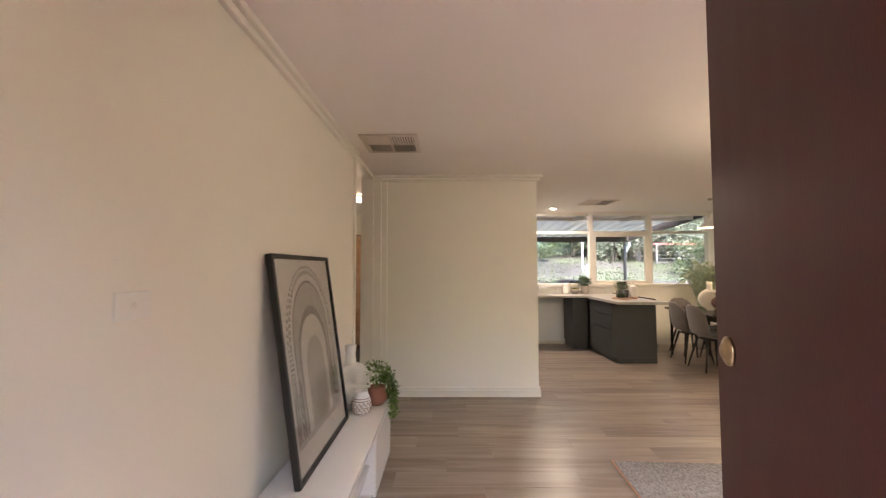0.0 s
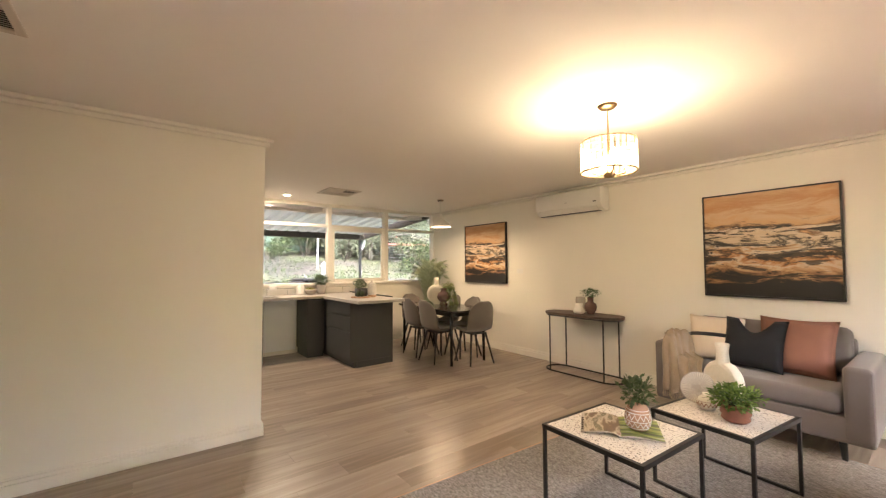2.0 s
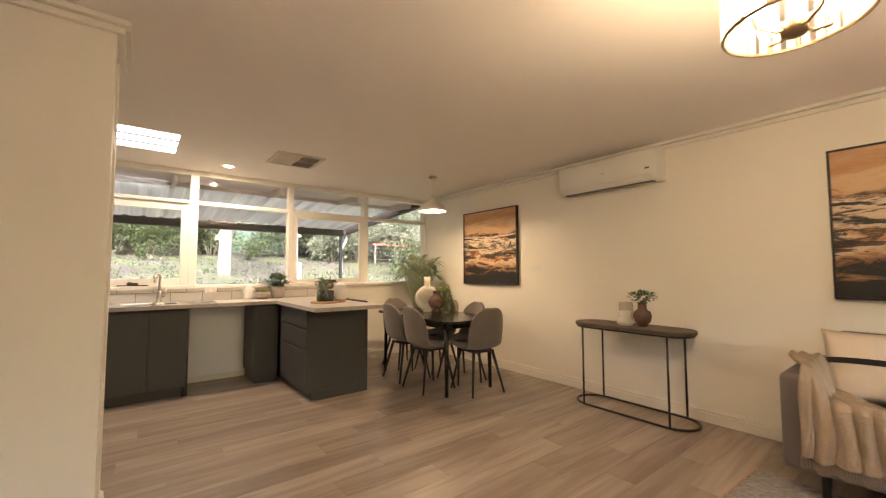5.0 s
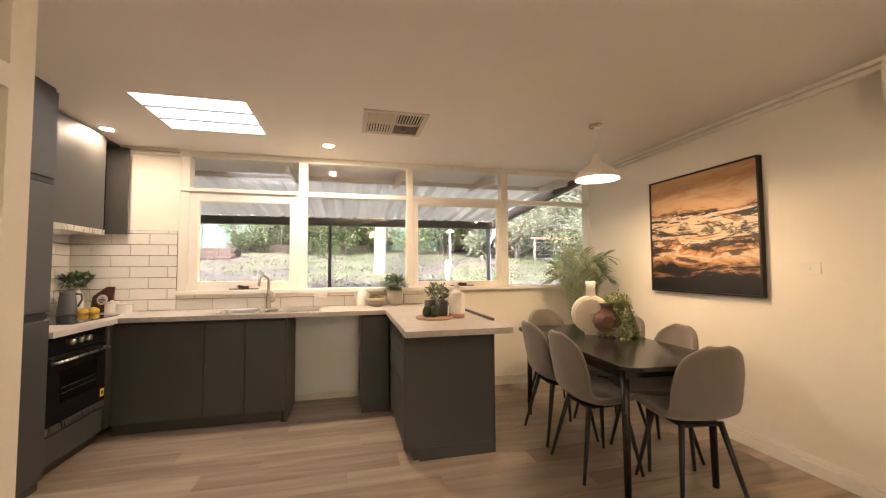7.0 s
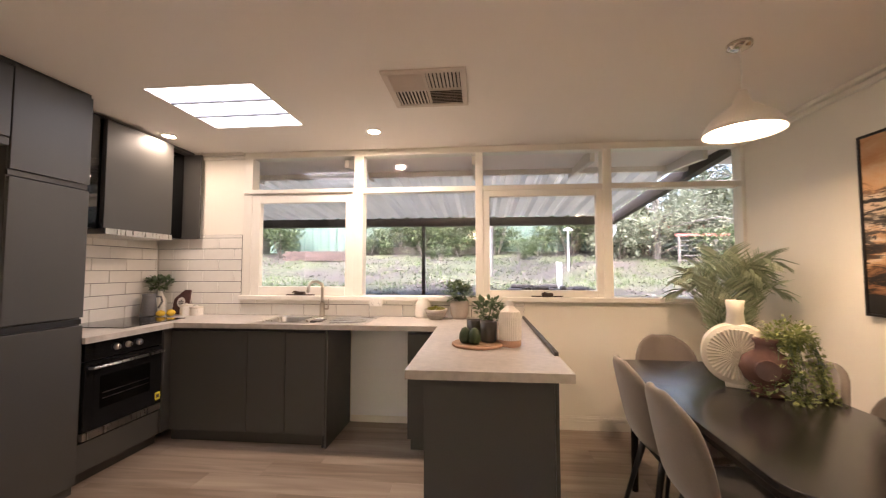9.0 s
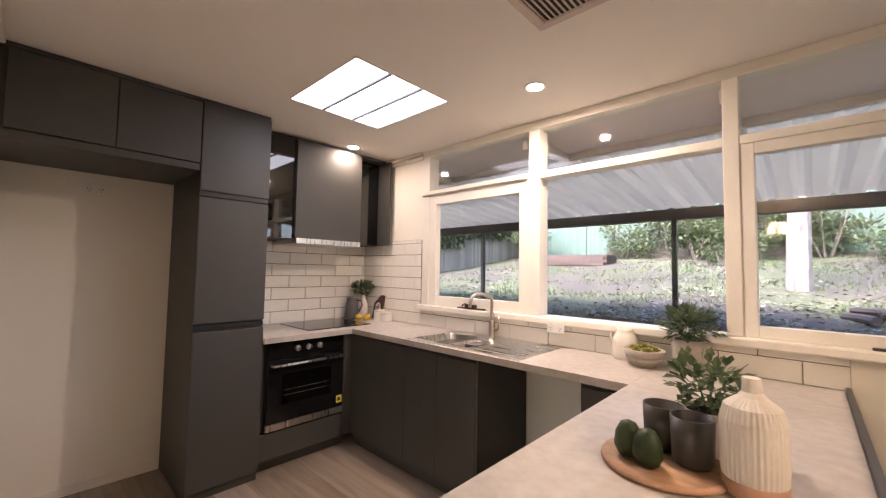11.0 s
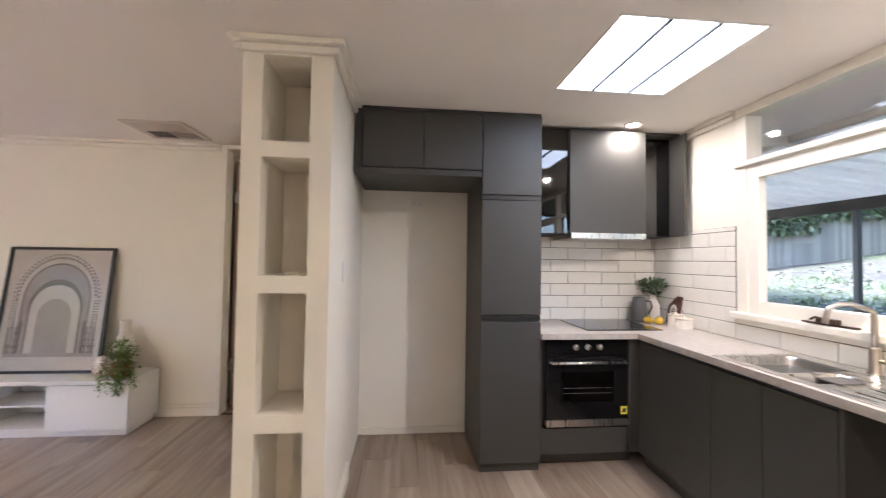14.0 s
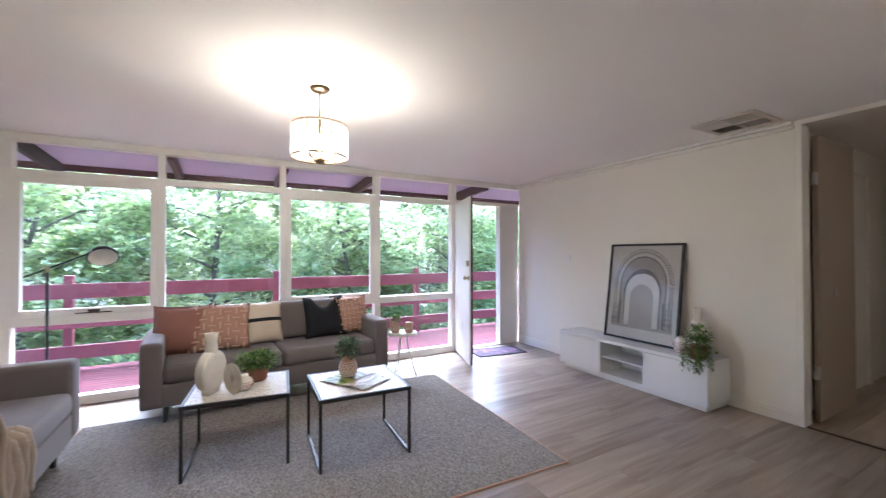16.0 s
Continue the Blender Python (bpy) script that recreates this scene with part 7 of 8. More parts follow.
# small things left in the niches
nc_ = thing("trinket_dish", "small white dish in a shelf niche", "dish", (0.99, 4.72, 1.31))
part("dish", lathe([(0, 0), (0.03, 0), (0.042, 0.014), (0.038, 0.014), (0, 0.005)], 20), WHITECER, nc_, smooth=True)
nc_ = thing("trinket_dish", "small white dish in a shelf niche", "dish", (1.03, 4.74, 1.93))
part("dish", lathe([(0, 0), (0.03, 0), (0.042, 0.012), (0.038, 0.012), (0, 0.005)], 20), WHITECER, nc_, smooth=True)


# ---- outside: ground, deck, patio, garden ----
def ground_height(x, y):
    if y < -0.5:
        t = min(1.0, (-0.5 - y) / 9.0)
        z = -1.3 - 3.2 * t
        if y < -30:
            z += (-30 - y) * 0.10
    elif y < 10.2:
        z = -1.3 + 1.0 * min(1.0, max(0.0, (y + 0.5) / 6.0))
        if y > 9.6:
            z = -0.3 + (y - 9.6) / 0.6 * 1.05
    else:
        z = 0.75 + min(y - 10.2, 60) * 0.128
    return z + (0.10 * noise.noise((x * 0.35, y * 0.35, 0)) + 0.05 * noise.noise((x * 1.3, y * 1.3, 4)) if y > 10.3 or y < -3 else 0.0)


LAWN = bpy.data.materials.new("leaf_strewn_lawn")
t_, p_, n_, l_ = nodes_of(LAWN)
co_ = n_.new("ShaderNodeTexCoord")
na = n_.new("ShaderNodeTexNoise")
na.inputs["Scale"].default_value = 0.55
na.inputs["Detail"].default_value = 5
nb = n_.new("ShaderNodeTexNoise")
nb.inputs["Scale"].default_value = 14
nb.inputs["Detail"].default_value = 5
ra = n_.new("ShaderNodeValToRGB")
ra.color_ramp.elements[0].position, ra.color_ramp.elements[1].position = 0.42, 0.60
ra.color_ramp.elements[0].color, ra.color_ramp.elements[1].color = (0.036, 0.032, 0.028, 1), (0.052, 0.066, 0.032, 1)
rb_ = n_.new("ShaderNodeValToRGB")
rb_.color_ramp.elements[0].position, rb_.color_ramp.elements[1].position = 0.35, 0.7
rb_.color_ramp.elements[0].color, rb_.color_ramp.elements[1].color = (0.35, 0.35, 0.35, 1), (1.6, 1.5, 1.3, 1)
mx_ = n_.new("ShaderNodeMixRGB")
mx_.blend_type = 'MULTIPLY'
mx_.inputs[0].default_value = 1.0
for nn in (na, nb):
    l_.new(co_.outputs["Object"], nn.inputs["Vector"])
l_.new(na.outputs[0], ra.inputs[0])
l_.new(nb.outputs[0], rb_.inputs[0])
l_.new(ra.outputs[0], mx_.inputs[1])
l_.new(rb_.outputs[0], mx_.inputs[2])
l_.new(mx_.outputs[0], p_.inputs["Base Color"])
p_.inputs["Roughness"].default_value = 0.95
bpn = n_.new("ShaderNodeBump")
bpn.inputs["Distance"].default_value = 0.03
l_.new(nb.outputs[0], bpn.inputs["Height"])
l_.new(bpn.outputs[0], p_.inputs["Normal"])

gx = [-400, -150, -60, -30] + [-20 + i * 1.0 for i in range(46)] + [35, 60, 150, 400]
gy = [-400, -150, -60, -30, -20, -15, -12, -9, -7, -5, -3, -0.5, 2, 5, 8, 9.6, 10.2] + [10.8 + 0.8 * i for i in range(26)] + [35, 50, 70, 150, 400]
gv = [(x, y, ground_height(x, y)) for y in gy for x in gx]
w_ = len(gx)
gf = [(j * w_ + i, j * w_ + i + 1, (j + 1) * w_ + i + 1, (j + 1) * w_ + i) for j in range(len(gy) - 1) for i in range(w_ - 1)]
gme = bpy.data.meshes.new("ground")
gme.from_pydata(gv, [], gf)
gme.materials.append(LAWN)
for poly in gme.polygons:
    poly.use_smooth = True
tagged(new("ground", gme), "sloping leaf-strewn lawn round the house", "ground", kind="structure")

# leaf litter and grass blades on the nearer slope
rnd = random.Random(5)
vs, fs = [], []
for _ in range(9000):
    x, y = rnd.uniform(-5, 9), 10.3 + 11 * rnd.random() ** 1.6
    z = ground_height(x, y) + 0.006
    a, s = rnd.uniform(0, 6.28), rnd.uniform(0.02, 0.05)
    c, d = math.cos(a) * s, math.sin(a) * s
    k = len(vs)
    tilt = rnd.uniform(0, 0.03)
    vs += [(x - c, y - d, z), (x + d * 0.45, y - c * 0.45, z + tilt), (x + c, y + d, z + rnd.uniform(0, 0.02)), (x - d * 0.45, y + c * 0.45, z)]
    fs.append((k, k + 1, k + 2, k + 3))
lme = bpy.data.meshes.new("leaf_litter")
lme.from_pydata(vs, [], fs)
lme.materials.append(leafy("fallen_leaves", (0.04, 0.034, 0.028), (0.21, 0.185, 0.155), 0.1))
tagged(new("leaf_litter", lme), "scattered dry fallen leaves on the lawn", "leaves", kind="stuff")
vs, fs = [], []
for _ in range(9000):
    x, y = rnd.uniform(-4, 10), 10.3 + 8 * rnd.random() ** 1.4
    if noise.noise((x * 0.6, y * 0.6, 9)) < -0.05:
        continue
    z = ground_height(x, y)
    a, hgt = rnd.uniform(0, 6.28), rnd.uniform(0.04, 0.10)
    c, d = math.cos(a) * 0.012, math.sin(a) * 0.012
    k = len(vs)
    vs += [(x - c, y - d, z), (x + c, y + d, z), (x + rnd.uniform(-.03, .03), y + rnd.uniform(-.03, .03), z + hgt)]
    fs.append((k, k + 1, k + 2))
lme = bpy.data.meshes.new("grass")
lme.from_pydata(vs, [], fs)
lme.materials.append(leafy("grass_blades", (0.04, 0.07, 0.02), (0.115, 0.165, 0.055), 0.4))
tagged(new("grass", lme), "patchy green grass on the garden slope", "grass", kind="stuff")

# Short lighter grass, its paleness also offsetting the patio roof's shade.
vs, fs = [], []
for _ in range(6500):
    x, y = rnd.uniform(-5, 6), 10.24 + 2.4 * rnd.random() ** 1.3
    if noise.noise((x * 1.3, y * 1.3, 3)) < rnd.uniform(-0.3, 0.35):
        continue
    z = ground_height(x, y)
    a, hgt = rnd.uniform(0, 6.28), rnd.uniform(0.012, 0.035)
    c, d = math.cos(a) * 0.014, math.sin(a) * 0.014
    k = len(vs)
    vs += [(x - c, y - d, z), (x + c, y + d, z), (x + rnd.uniform(-.05, .05), y + rnd.uniform(-.05, .05), z + hgt)]
    fs.append((k, k + 1, k + 2))
lme = bpy.data.meshes.new("grass")
lme.from_pydata(vs, [], fs)
lme.materials.append(leafy("pale_shade_offset_grass", (0.11, 0.14, 0.065), (0.27, 0.29, 0.165), 0.4))
tagged(new("grass", lme), "short pale green grass along the top of the bank", "grass", kind="stuff")

# deck with balustrade
deck = struct("deck", boxes((-3.0, 6.6, -1.70, YS - 0.11, -0.30, -0.115)), DARKTIM, "maroon painted timber deck along the front", "deck")
board = piece_mesh("board", (9.58, 0.086, 0.030), DECKDIM, 0.004)
for i in range(60):
    y = YS - 0.16 - i * 0.092
    if y < -1.66:
        break
    o = new("board", board)
    o.parent = deck
    o.location = (1.8, y, -0.115)
rail_y = -1.6
bal = thing("balustrade", "maroon painted timber balustrade of the deck", "balustrade", (1.8, rail_y, -0.085))
for x in (-2.2, 0.17, 2.57, 4.97):
    abox("post", (x - 0.045, x + 0.045, rail_y - 0.05, rail_y + 0.04, -0.085, 1.09), DECKRED, bal, bevel=0.006)
for a, b in ((0.80, 0.985), (0.43, 0.60), (0.05, 0.215)):
    abox("rail", (-3.0, 6.6, rail_y + 0.042, rail_y + 0.075, a, b), DECKRED, bal, bevel=0.004)
# eave over the deck
ev = thing("front_eave", "maroon rafters and lilac lining of the front eave", "eave", (2.0, -0.4, 2.4), kind="structure")
bm = bmesh.new()
va = [bm.verts.new(p) for p in ((-3.4, YS - 0.10, 2.44), (6.6, YS - 0.10, 2.44), (6.6, -0.95, 2.37), (-3.4, -0.95, 2.37), (-3.4, YS - 0.10, 2.48), (6.6, YS - 0.10, 2.48), (6.6, -0.95, 2.41), (-3.4, -0.95, 2.41))]
for f in ((3, 2, 1, 0), (4, 5, 6, 7), (0, 1, 5, 4), (1, 2, 6, 5), (2, 3, 7, 6), (3, 0, 4, 7)):
    bm.faces.new([va[i] for i in f])
part("lining", bm, LILAC, ev, absolute=True)
for x in (-0.15, 1.56, 2.65, 3.75, 4.88):
    bm = bmesh.new()
    va = [bm.verts.new(p) for p in ((x - 0.025, YS - 0.10, 2.30), (x + 0.025, YS - 0.10, 2.30), (x + 0.025, -1.05, 2.22), (x - 0.025, -1.05, 2.22), (x - 0.025, YS - 0.10, 2.43), (x + 0.025, YS - 0.10, 2.43), (x + 0.025, -1.05, 2.36), (x - 0.025, -1.05, 2.36))]
    for f in ((3, 2, 1, 0), (4, 5, 6, 7), (0, 1, 5, 4), (1, 2, 6, 5), (2, 3, 7, 6), (3, 0, 4, 7)):
        bm.faces.new([va[i] for i in f])
    part("rafter", bm, DARKTIM if x > 4.5 else MAROON, ev, absolute=True)
abox("fascia", (-3.4, 6.6, -1.00, -0.955, 2.30, 2.42), MAROON, ev)

# patio roof behind the kitchen
pt = thing("patio_roof", "pale corrugated patio roof on steel posts", "patio roof", (1.0, 9.2, 2.3), kind="structure")
bm = bmesh.new()
xa, xb = -6.0, 4.95
n = int((xb - xa) / 0.05)
rows_ = []
for y, z in ((8.05, 2.46), (10.75, 2.20)):
    r = []
    for i in range(n + 1):
        ph = i % 5
        r.append(bm.verts.new((xa + i * 0.05, y, z + (0.042 if ph in (0, 1) else -0.006))))
    rows_.append(r)
for i in range(n):
    bm.faces.new((rows_[0][i], rows_[0][i + 1], rows_[1][i + 1], rows_[1][i]))
ob = part("roof_sheet", bm, PATIOSHEET, pt, absolute=True)
md = ob.modifiers.new("sheet_thickness", 'SOLIDIFY')
md.thickness = 0.004
abox("eave_lining", (-6.0, 6.0, YN + 0.15, 8.25, 2.40, 2.43), EAVE, pt, bevel=0)
for x in (-1.2, 0.2, 1.55, 2.75, 3.80, 4.75):
    bm = bmesh.new()
    va = [bm.verts.new(p) for p in ((x - 0.02, YN + 0.15, 2.28), (x + 0.02, YN + 0.15, 2.28), (x + 0.02, 8.45, 2.34), (x - 0.02, 8.45, 2.34), (x - 0.02, YN + 0.15, 2.40), (x + 0.02, YN + 0.15, 2.40), (x + 0.02, 8.45, 2.398), (x - 0.02, 8.45, 2.398))]
    for f in ((3, 2, 1, 0), (4, 5, 6, 7), (0, 1, 5, 4), (1, 2, 6, 5), (2, 3, 7, 6), (3, 0, 4, 7)):
        bm.faces.new([va[i] for i in f])
    part("rafter", bm, TIMBERW, pt, absolute=True)
abox("ledger", (-6.0, 4.95, 8.24, 8.30, 2.345, 2.40), TIMBERW, pt)
abox("gutter_beam", (-6.0, 4.98, 10.55, 10.68, 2.055, 2.19), DARKTIM, pt, bevel=0.006)
bm = bmesh.new()
va = [bm.verts.new(p) for p in ((4.955, 7.6, 2.34), (5.03, 7.6, 2.34), (5.03, 10.68, 2.08), (4.955, 10.68, 2.08), (4.955, 7.6, 2.50), (5.03, 7.6, 2.50), (5.03, 10.68, 2.22), (4.955, 10.68, 2.22))]
for f in ((3, 2, 1, 0), (4, 5, 6, 7), (0, 1, 5, 4), (1, 2, 6, 5), (2, 3, 7, 6), (3, 0, 4, 7)):
    bm.faces.new([va[i] for i in f])
part("barge_board", bm, DARKTIM, pt, absolute=True)
for x in (-4.2, -1.15, 1.84, 4.86):
    abox("post", (x - 0.03, x + 0.03, 10.58, 10.64, ground_height(x, 10.6) - 0.2, 2.056), BLACK, pt, bevel=0.004)
part("downpipe", tube([(4.98, 10.62, 2.06), (4.98, 10.62, 1.95), (4.90, 10.70, 1.75), (4.93, 10.72, 0.9)], 0.035, 10), PIPEW, pt, "white plastic downpipe", absolute=True, smooth=True)

# fences at the back and side
fb = thing("back_fence", "teal corrugated steel fence at the top of the garden", "fence", (0, 20.4, ground_height(0, 20.4)))
bm = bmesh.new()
top, bot = [], []
for i in range(260):
    x = -14 + i * 0.09
    y = 20.4 + (0.03 if i % 4 in (0, 1) else 0.0)
    bot.append(bm.verts.new((x, y, 1.8)))
    top.append(bm.verts.new((x, y, 3.75)))
for i in range(259):
    bm.faces.new((bot[i], bot[i + 1], top[i + 1], top[i]))
ob = part("sheet", bm, TEAL, fb, absolute=True)
md = ob.modifiers.new("sheet_thickness", 'SOLIDIFY')
md.thickness = 0.01
for i in range(9):
    abox("post", (-13.9 + i * 2.6, -13.84 + i * 2.6, 20.36, 20.42, 1.7, 3.8), TEAL, fb)
fw = thing("side_fence", "weathered grey paling fence overgrown with ivy", "fence", (-6.2, 15, ground_height(-6.2, 15)))
pm = piece_mesh("paling", (0.098, 0.018, 1.75), TIMBERF, 0.004)
for i in range(84):
    y = 11.2 + i * 0.105
    o = new("paling", pm)
    o.parent = fw
    o.matrix_local = Matrix.Translation(Vector((-6.2, y, ground_height(-6.2, y) - 0.05)) - Vector(fw.location)) @ pose(0, 0, 0, 0, 0, 90)
iv = leaves(1500, (0, 0, 0), (0.10, 2.2, 0.45), 0.16, 77, droop=0.6)
ivy = solo("ivy", iv, BUSHY, "dark green ivy spilling over the paling fence", "ivy", (-6.1, 17.2, ground_height(-6.2, 17) + 1.5))
iv = leaves(500, (0, 0, 0), (0.12, 0.7, 0.6), 0.15, 78, droop=0.6)
solo("ivy", iv, BUSHY, "dark green ivy climbing the paling fence", "ivy", (-6.05, 13.4, ground_height(-6.2, 13.4) + 0.75))
iv = leaves(900, (0, 0, 0), (0.12, 1.3, 0.5), 0.15, 79, droop=0.6)
solo("ivy", iv, BUSHY, "dark green ivy hanging over the paling fence", "ivy", (-6.05, 14.9, ground_height(-6.2, 14.9) + 1.35))
lt = thing("lattice_screen", "dark timber lattice screen before the back fence", "lattice screen", (0.3, 19.6, ground_height(0.3, 19.6)))
bm = bmesh.new()
for i in range(26):
    x = -1.9 + i * 0.16
    for s in (-1, 1):
        xx0, xx1 = x, x + s * 0.9
        tube([(xx0, 0.01 * s, 0.25), (xx1, 0.01 * s, 1.35)], 0.012, 4, bm)
part("slats", bm, DARKTIM, lt)
for x in (-2.4, 0.0, 2.6):
    part("post", boxes((x - 0.05, x + 0.05, -0.04, 0.06, -0.2, 1.5)), DARKTIM, lt)
part("lower_board", boxes((-2.6, 2.8, -0.03, 0.03, -0.1, 0.30)), DARKTIM, lt)

# brick planter
pl = thing("brick_planter", "low curved red brick planter in the garden", "planter", (-2.6, 17.4, ground_height(-2.6, 17.4)))
bmesh_brick = piece_mesh("brick", (0.225, 0.105, 0.072), BRICK, 0.004)
part("fill", boxes((-1.3, 1.2, -0.35, 0.5, -0.3, 0.27)), SOIL, pl)
for course in range(4):
    for i in range(11):
        x = -1.3 + i * 0.235 + (0.117 if course % 2 else 0)
        o = new("brick", bmesh_brick)
        o.parent = pl
        o.matrix_local = pose(x, -0.42 - 0.10 * math.sin((x + 1.6) / 3.6 * math.pi), -0.05 + course * 0.082, 0, 0, -6 * math.cos((x + 1.6) / 3.6 * math.pi))


def shrub_mesh(seed, n, size):
    r_ = random.Random(seed)
    bm = bmesh.new()
    for k in range(9):
        c = (r_.uniform(-0.6, 0.6), r_.uniform(-0.5, 0.5), r_.uniform(0.25, 1.1))
        leaves(n // 9, c, (r_.uniform(.25, .45), r_.uniform(.25, .45), r_.uniform(.2, .4)), size, seed * 31 + k, bm=bm)
    return bm


def shrub(label, loc, scale, seed, n=1300, m_=BUSHY):
    s = thing("shrub", label, "shrub", loc, rz=seed * 47 % 360)
    part("leaves", shrub_mesh(seed, n, 0.11), m_, s)
    st = bmesh.new()
    for k in range(5):
        a = k * 1.25
        tube([(0.05 * math.cos(a), 0.05 * math.sin(a), -0.1), (0.25 * math.cos(a), 0.25 * math.sin(a), 0.5), (0.4 * math.cos(a), 0.4 * math.sin(a), 1.0)], 0.022, 6, st, r1=0.008)
    part("branches", st, BARK, s)
    s.scale = (scale, scale, scale)
    return s


for x, y, sc_, sd in ((-1.6, 19.2, 1.0, 1), (0.6, 19.0, 1.15, 2), (2.0, 18.9, 1.0, 3), (3.4, 19.3, 1.3, 4), (5.0, 18.9, 0.8, 5), (-4.4, 17.6, 0.9, 6), (1.5, 16.8, 0.45, 8), (4.2, 17.2, 0.6, 9), (8.6, 13.6, 0.9, 11), (-0.4, 19.8, 1.5, 12), (1.4, 19.9, 1.6, 13), (2.9, 19.9, 1.4, 14), (6.2, 19.3, 1.5, 15), (7.8, 18.2, 1.3, 16), (-5.4, 19.4, 1.3, 18)):
    shrub("dense green garden shrub on the slope", (x, y, ground_height(x, y)), sc_, sd)


def tree_parts(seed, height, spread, n_leaf, leaf, lower=0.25):
    """A tapered trunk with limbs, and leaves in loose sprays along the limbs' outer ends."""
    r_ = random.Random(seed)
    wood, crown = bmesh.new(), bmesh.new()
    top = Vector((r_.uniform(-.3, .3), r_.uniform(-.3, .3), height))
    axis = [Vector((0, 0, -0.3)), Vector((r_.uniform(-.1, .1), 0, height * 0.3)), Vector((r_.uniform(-.25, .25), r_.uniform(-.2, .2), height * 0.65)), top]
    tube(axis, height * 0.022, 8, wood, r1=height * 0.004)
    tips = []
    for k in range(26):
        f = lower + (0.97 - lower) * k / 25
        i = min(2, int(f * 3))
        b = axis[i].lerp(axis[i + 1], f * 3 - i)
        a = k * 2.4 + r_.uniform(-.4, .4)
        ln = spread * (1.05 - 0.55 * abs(f - 0.45)) * r_.uniform(0.6, 1.1)
        e = b + Vector((math.cos(a) * ln, math.sin(a) * ln, ln * r_.uniform(0.0, 0.5)))
        m = b.lerp(e, 0.5) + Vector((0, 0, 0.12 * ln))
        tube([b, m, e], height * 0.006, 5, wood, r1=0.006)
        for q in range(5):
            c = m.lerp(e, r_.uniform(-0.3, 1.1)) + Vector((r_.uniform(-.5, .5), r_.uniform(-.5, .5), r_.uniform(-.35, .45)))
            tips.append(c)
            tube([m.lerp(e, 0.5), c], 0.008, 4, wood, r1=0.003)
    per = n_leaf // len(tips)
    verts, faces = [], []
    for c in tips:
        flat = r_.uniform(0.12, 0.3)
        rad = r_.uniform(0.35, 0.75)
        for _ in range(per):
            a, d = r_.uniform(0, 6.28), rad * math.sqrt(r_.random())
            p = c + Vector((math.cos(a) * d, math.sin(a) * d, r_.gauss(0, flat)))
            a2, tl = r_.uniform(0, 6.28), r_.uniform(-0.7, 0.7)
            dv = Vector((math.cos(a2), math.sin(a2), tl)).normalized()
            sv_ = dv.cross(Vector((r_.uniform(-.8, .8), r_.uniform(-.8, .8), 1))).normalized()
            s = leaf * r_.uniform(0.6, 1.4)
            k = len(verts)
            verts += [p, p + dv * s * 0.5 + sv_ * s * 0.33, p + dv * s, p + dv * s * 0.5 - sv_ * s * 0.33]
            faces.append((k, k + 1, k + 2, k + 3))
    return wood, verts, faces


def tree(label, loc, seed, height, spread, n_leaf, leaf, m_, bark, lower=0.25):
    t = thing("tree", label, "tree", loc)
    wood, verts, faces = tree_parts(seed, height, spread, n_leaf, leaf, lower)
    part("trunk", wood, bark, t)
    me = bpy.data.meshes.new("crown")
    me.from_pydata([tuple(v) for v in verts], [], faces)
    me.materials.append(m_)
    c = new("crown", me)
    c.parent = t
    return t


# spring-green trees beyond the deck, thickly leaved
ta = tree("tall deciduous tree in fresh spring leaf beyond the deck", (3.6, -6.2, ground_height(3.6, -6.2)), 1, 6.7, 2.5, 21000, 0.15, SPRING, BARK, 0.12)
tb = tree("tall deciduous tree in fresh spring leaf beyond the deck", (0.2, -6.8, ground_height(0.2, -6.8)), 2, 6.4, 2.6, 21000, 0.15, SPRING, BARK, 0.12)
for k, (src, x, y, a, s) in enumerate(((ta, -3.4, -6.4, 100, 1.0), (tb, 6.9, -6.6, 200, 1.0), (ta, -7.0, -8.0, 40, 1.05), (tb, 2.0, -10.5, 150, 1.2), (ta, -1.8, -10.5, 250, 1.2), (tb, -5.6, -11.5, 80, 1.25),
                                       (ta, 6.0, -11.0, 300, 1.25), (tb, 10.5, -8.5, 20, 1.1), (ta, 10.5, -13.5, 170, 1.3), (tb, -11.0, -11.5, 260, 1.3), (ta, 14.5, -9.5, 60, 1.2), (tb, -9.8, -6.0, 310, 1.0))):
    c = copy_thing(src, pose(x, y, ground_height(x, y), 0, 0, a))
    c.scale = (s, s, s)
for x, y, sc_, sd in ((7.2, 17.0, 1.5, 41), (8.8, 18.6, 2.0, 42), (10.4, 17.4, 1.9, 43), (12.0, 19.4, 2.4, 44), (9.8, 21.0, 2.6, 45), (13.4, 16.2, 2.0, 46), (14.6, 20.8, 2.8, 47), (7.0, 20.6, 2.2, 48), (11.6, 14.6, 1.4, 49)):
    shrub("grey-green bush with fine leaves on the bank", (x, y, ground_height(x, y)), sc_, sd, 1700, MISTY)
for x, y, sc_, sd in ((3.2, -3.7, 1.6, 21), (1.0, -3.9, 1.5, 22), (5.2, -3.6, 1.7, 23), (-1.6, -3.8, 1.6, 24), (-4.0, -4.2, 1.7, 25)):
    shrub("leafy green shrub below the deck", (x, y, ground_height(x, y)), sc_, sd, 1500, SPRING)

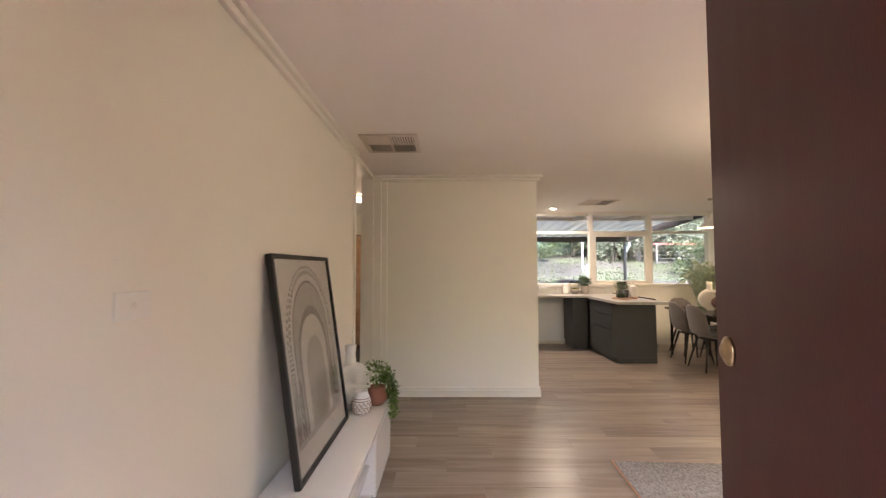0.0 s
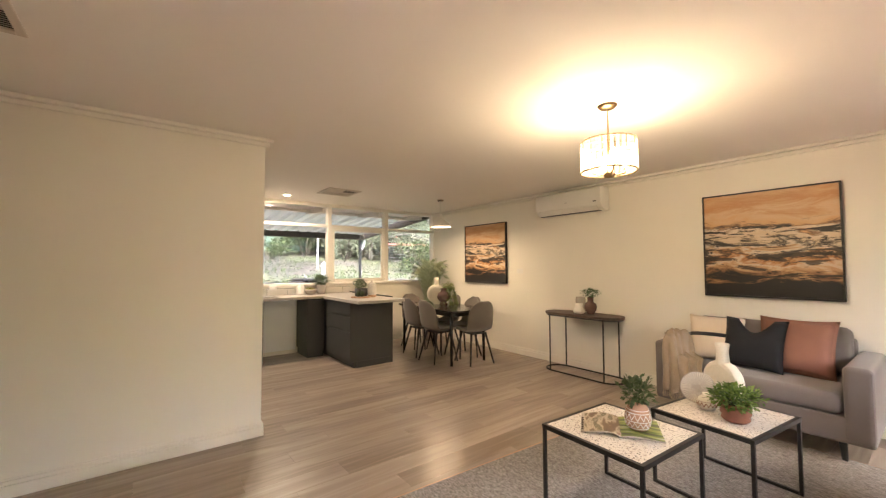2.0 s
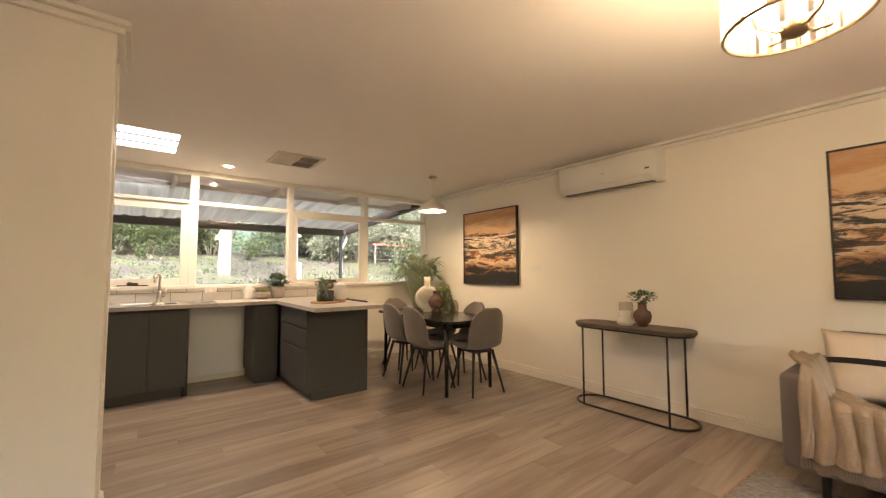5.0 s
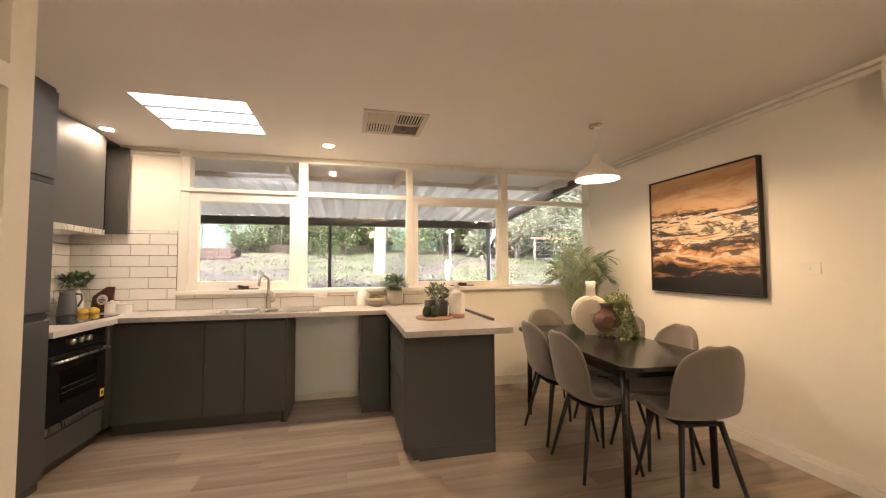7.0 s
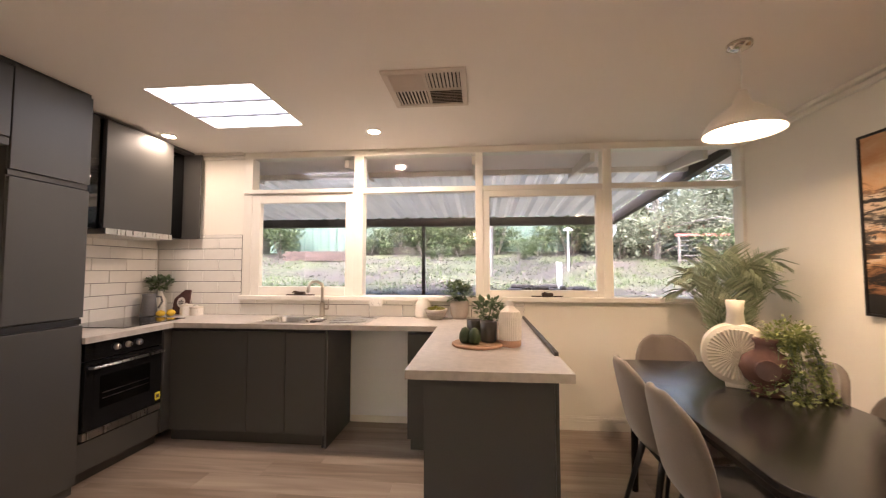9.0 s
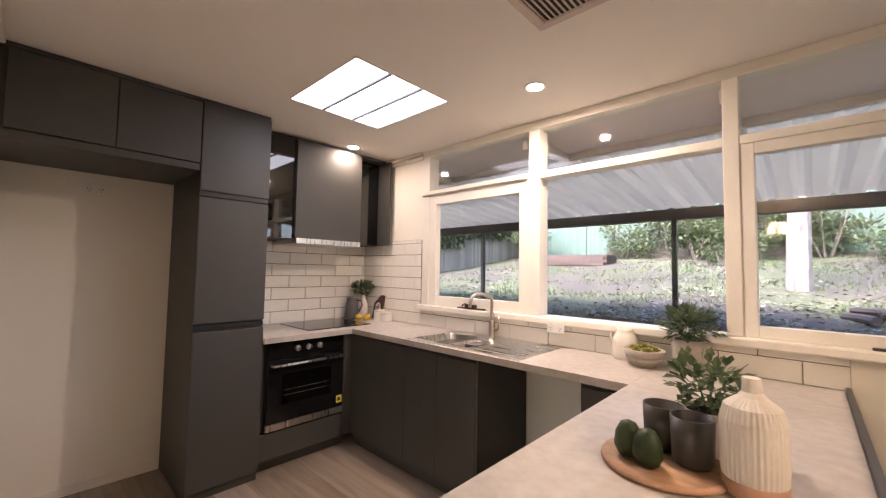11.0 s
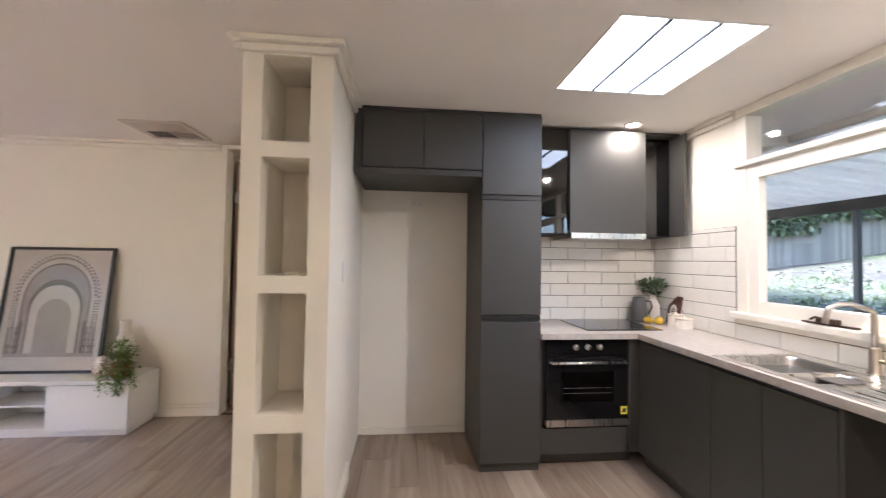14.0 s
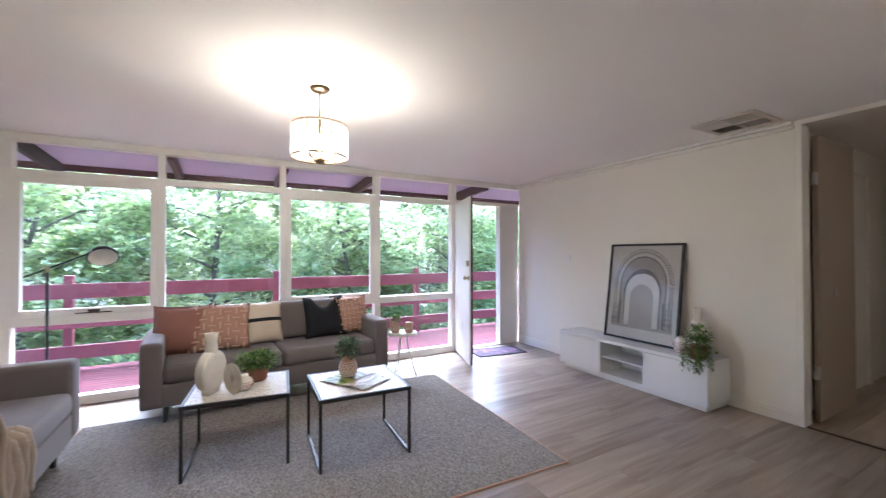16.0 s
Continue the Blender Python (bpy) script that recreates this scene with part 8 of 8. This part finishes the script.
# garden trees behind the house
tree("pale-barked tree with a bare lower trunk in the garden", (2.93, 13.3, ground_height(2.93, 13.3)), 5, 7.5, 2.0, 3000, 0.10, BUSHY, PALEBARK, 0.5)
tg = tree("slender green tree at the garden's edge", (0.2, 22.5, ground_height(0.2, 22.5)), 6, 7.0, 2.4, 9000, 0.14, BUSHY, BARK, 0.1)
th_ = tree("twiggy pale tree with thin foliage on the bank", (8.6, 17.5, ground_height(8.6, 17.5)), 7, 6.5, 2.4, 15000, 0.065, MISTY, PALEBARK, 0.06)
for src, x, y, a in ((tg, -4.5, 23, 70), (tg, 4.5, 23, 150), (tg, 9.5, 23.5, 210), (th_, 11.5, 20, 60), (th_, 6.6, 20.0, 200), (tg, 14.5, 22, 20), (th_, 14.0, 16.5, 120), (tg, -9, 23, 200), (tg, 12.0, 18.6, 40), (tg, 16.0, 19.5, 280), (th_, 12.6, 17.6, 170), (th_, 10.2, 14.5, 300)):
    copy_thing(src, pose(x, y, ground_height(x, y), 0, 0, a))

# small garden things
rf = thing("rail_fence", "faded red rail fence with wire mesh on the bank", "fence", (10.6, 15.6, ground_height(10.6, 15.6)))
rh = ground_height(9.6, 15.6) + 0.82
abox("top_rail", (8.3, 12.9, 15.57, 15.63, rh, rh + 0.07), RAILRED, rf, bevel=0.004)
for k in range(4):
    x = 8.4 + k * 1.45
    abox("post", (x - 0.03, x + 0.03, 15.57, 15.63, ground_height(x, 15.6) - 0.3, rh - 0.002), PALEBARK, rf, bevel=0.004)
for k in range(6):
    part("wire", tube([(8.35, 15.60, rh - 0.12 - 0.14 * k), (12.85, 15.60, rh - 0.12 - 0.14 * k)], 0.006, 5), STEEL, rf, absolute=True)

for k in range(11):
    x = 3.45 + 0.125 * k
    y = 11.35 + 0.1 * (k % 3)
    lg = tube([(-0.22, 0, 0.05), (0.0, 0.02, 0.055), (0.22, 0, 0.05)], 0.05, 8)
    solo("log", lg, DARKTIM, "weathered dark log lying on the lawn", "log", (x, y, ground_height(x, y) + 0.0 + 0.06 * (k % 2)), 20 * (k - 3), group="log pile")
solo("pvc_pipe", tube([(0, 0, -0.1), (0, 0, 0.52)], 0.05, 14), PIPEW, "upright white plastic pipe in the lawn", "pipe", (4.35, 11.9, ground_height(4.35, 11.9)), smooth=True)
# Clothes-line post, simplified to a pole with one fitting.
cp = thing("garden_tap_post", "slim white post with a cross fitting in the lawn", "post", (5.1, 14.5, ground_height(5.1, 14.5)))
part("pole", tube([(0, 0, -0.1), (0, 0, 1.1)], 0.02, 8), PIPEW, cp)
part("fitting", tube([(-0.10, 0, 1.05), (0, 0, 1.1), (0.10, 0, 1.05)], 0.03, 8), PIPEW, cp)
pfn = thing("far_fence", "low wire fence with a faded red top rail on the bank", "fence", (11, 19, ground_height(11, 19)))
part("top_rail", boxes((-3.0, 4.0, -0.03, 0.03, 0.95, 1.10)), mat("faded_red_paint", (0.45, 0.10, 0.08), 0.7, var=0.2), pfn, "faded red rail")
for i in range(6):
    part("post", boxes((-3.0 + i * 1.4 - 0.04, -3.0 + i * 1.4 + 0.04, -0.04, 0.04, -0.3, 1.0)), TIMBERF, pfn)


# ---- floor planks and wall tiles ----
PW, PL = 0.185, 1.22
cache = {}
row = 0
y = YS - 0.10
while y < YN:
    w = min(PW, YN - y)
    x = XW
    first = True
    k = (row * 0.37) % 1.0
    while x < XE - 0.02:
        length = PL * (0.25 + 0.75 * k) if first else PL
        length = round(min(length, XE - x), 2)
        key = (length, round(w, 3))
        if key not in cache:
            cache[key] = piece_mesh("plank", (length - 0.0008, w - 0.0008, 0.010), PLANK, 0.0006)
        ob = new("plank", cache[key])
        ob.parent = floor
        ob.location = (x + length / 2, y + w / 2, -0.010)
        x += length
        first = False
    y += PW
    row += 1
# hall boards beyond the opening stay one mesh
hb = bmesh.new()
for i in range(8):
    for j in range(3):
        box(hb, -3.4 + j * 0.885, -3.4 + (j + 1) * 0.885 - 0.0015, 3.5 + i * PW, 3.5 + (i + 1) * PW - 0.0015, -0.0095, -0.0005)
part("hall_planks", hb, PLANK, floor)




def tiles(name, label, face, fixed, a0, a1, z0, z1):
    """face 'x': a wall that looks along +x at x = fixed; 'y': one that looks along -y."""
    g = 0.004
    if face == 'x':
        bm = boxes((fixed, fixed + 0.004, a0, a1, z0, z1))
    else:
        bm = boxes((a0, a1, fixed - 0.004, fixed, z0, z1))
    base = struct(name, bm, GROUT, label, "tiles")
    z, r = z0, 0
    while z < z1 - 0.012:
        hgt = round(min(0.10, z1 - z), 3)
        a = a0 - (0.15 if r % 2 else 0.0)
        while a < a1 - 0.004:
            s, e = max(a, a0), min(a + 0.30, a1)
            if e - s > 0.012:
                key = (face, round(e - s, 3), hgt)
                if key not in cache:
                    cache[key] = piece_mesh("tile", (e - s - g, hgt - g, 0.008), TILE, 0.002)
                ob = new("tile", cache[key])
                ob.parent = base
                mid = ((s + e) / 2, z + hgt / 2)
                if face == 'x':
                    ob.matrix_local = Matrix.Translation((fixed + 0.003, mid[0], mid[1])) @ Matrix(((0, 0, 1, 0), (1, 0, 0, 0), (0, 1, 0, 0), (0, 0, 0, 1)))
                else:
                    ob.matrix_local = Matrix.Translation((mid[0], fixed - 0.003, mid[1])) @ Matrix(((1, 0, 0, 0), (0, 0, -1, 0), (0, 1, 0, 0), (0, 0, 0, 1)))
            a += 0.30
        z += 0.10
        r += 1


tiles("splashback_west", "white subway tiles with dark joints behind the cooktop", 'x', KW, 6.185, YN - 0.012, BT, 1.64)
tiles("splashback_north", "white subway tiles with dark joints beside the window", 'y', YN, KW + 0.012, 0.625, BT, 1.64)
tiles("splashback_sill", "white subway tiles with dark joints under the window", 'y', YN, 0.625, 3.17, BT, 1.045)
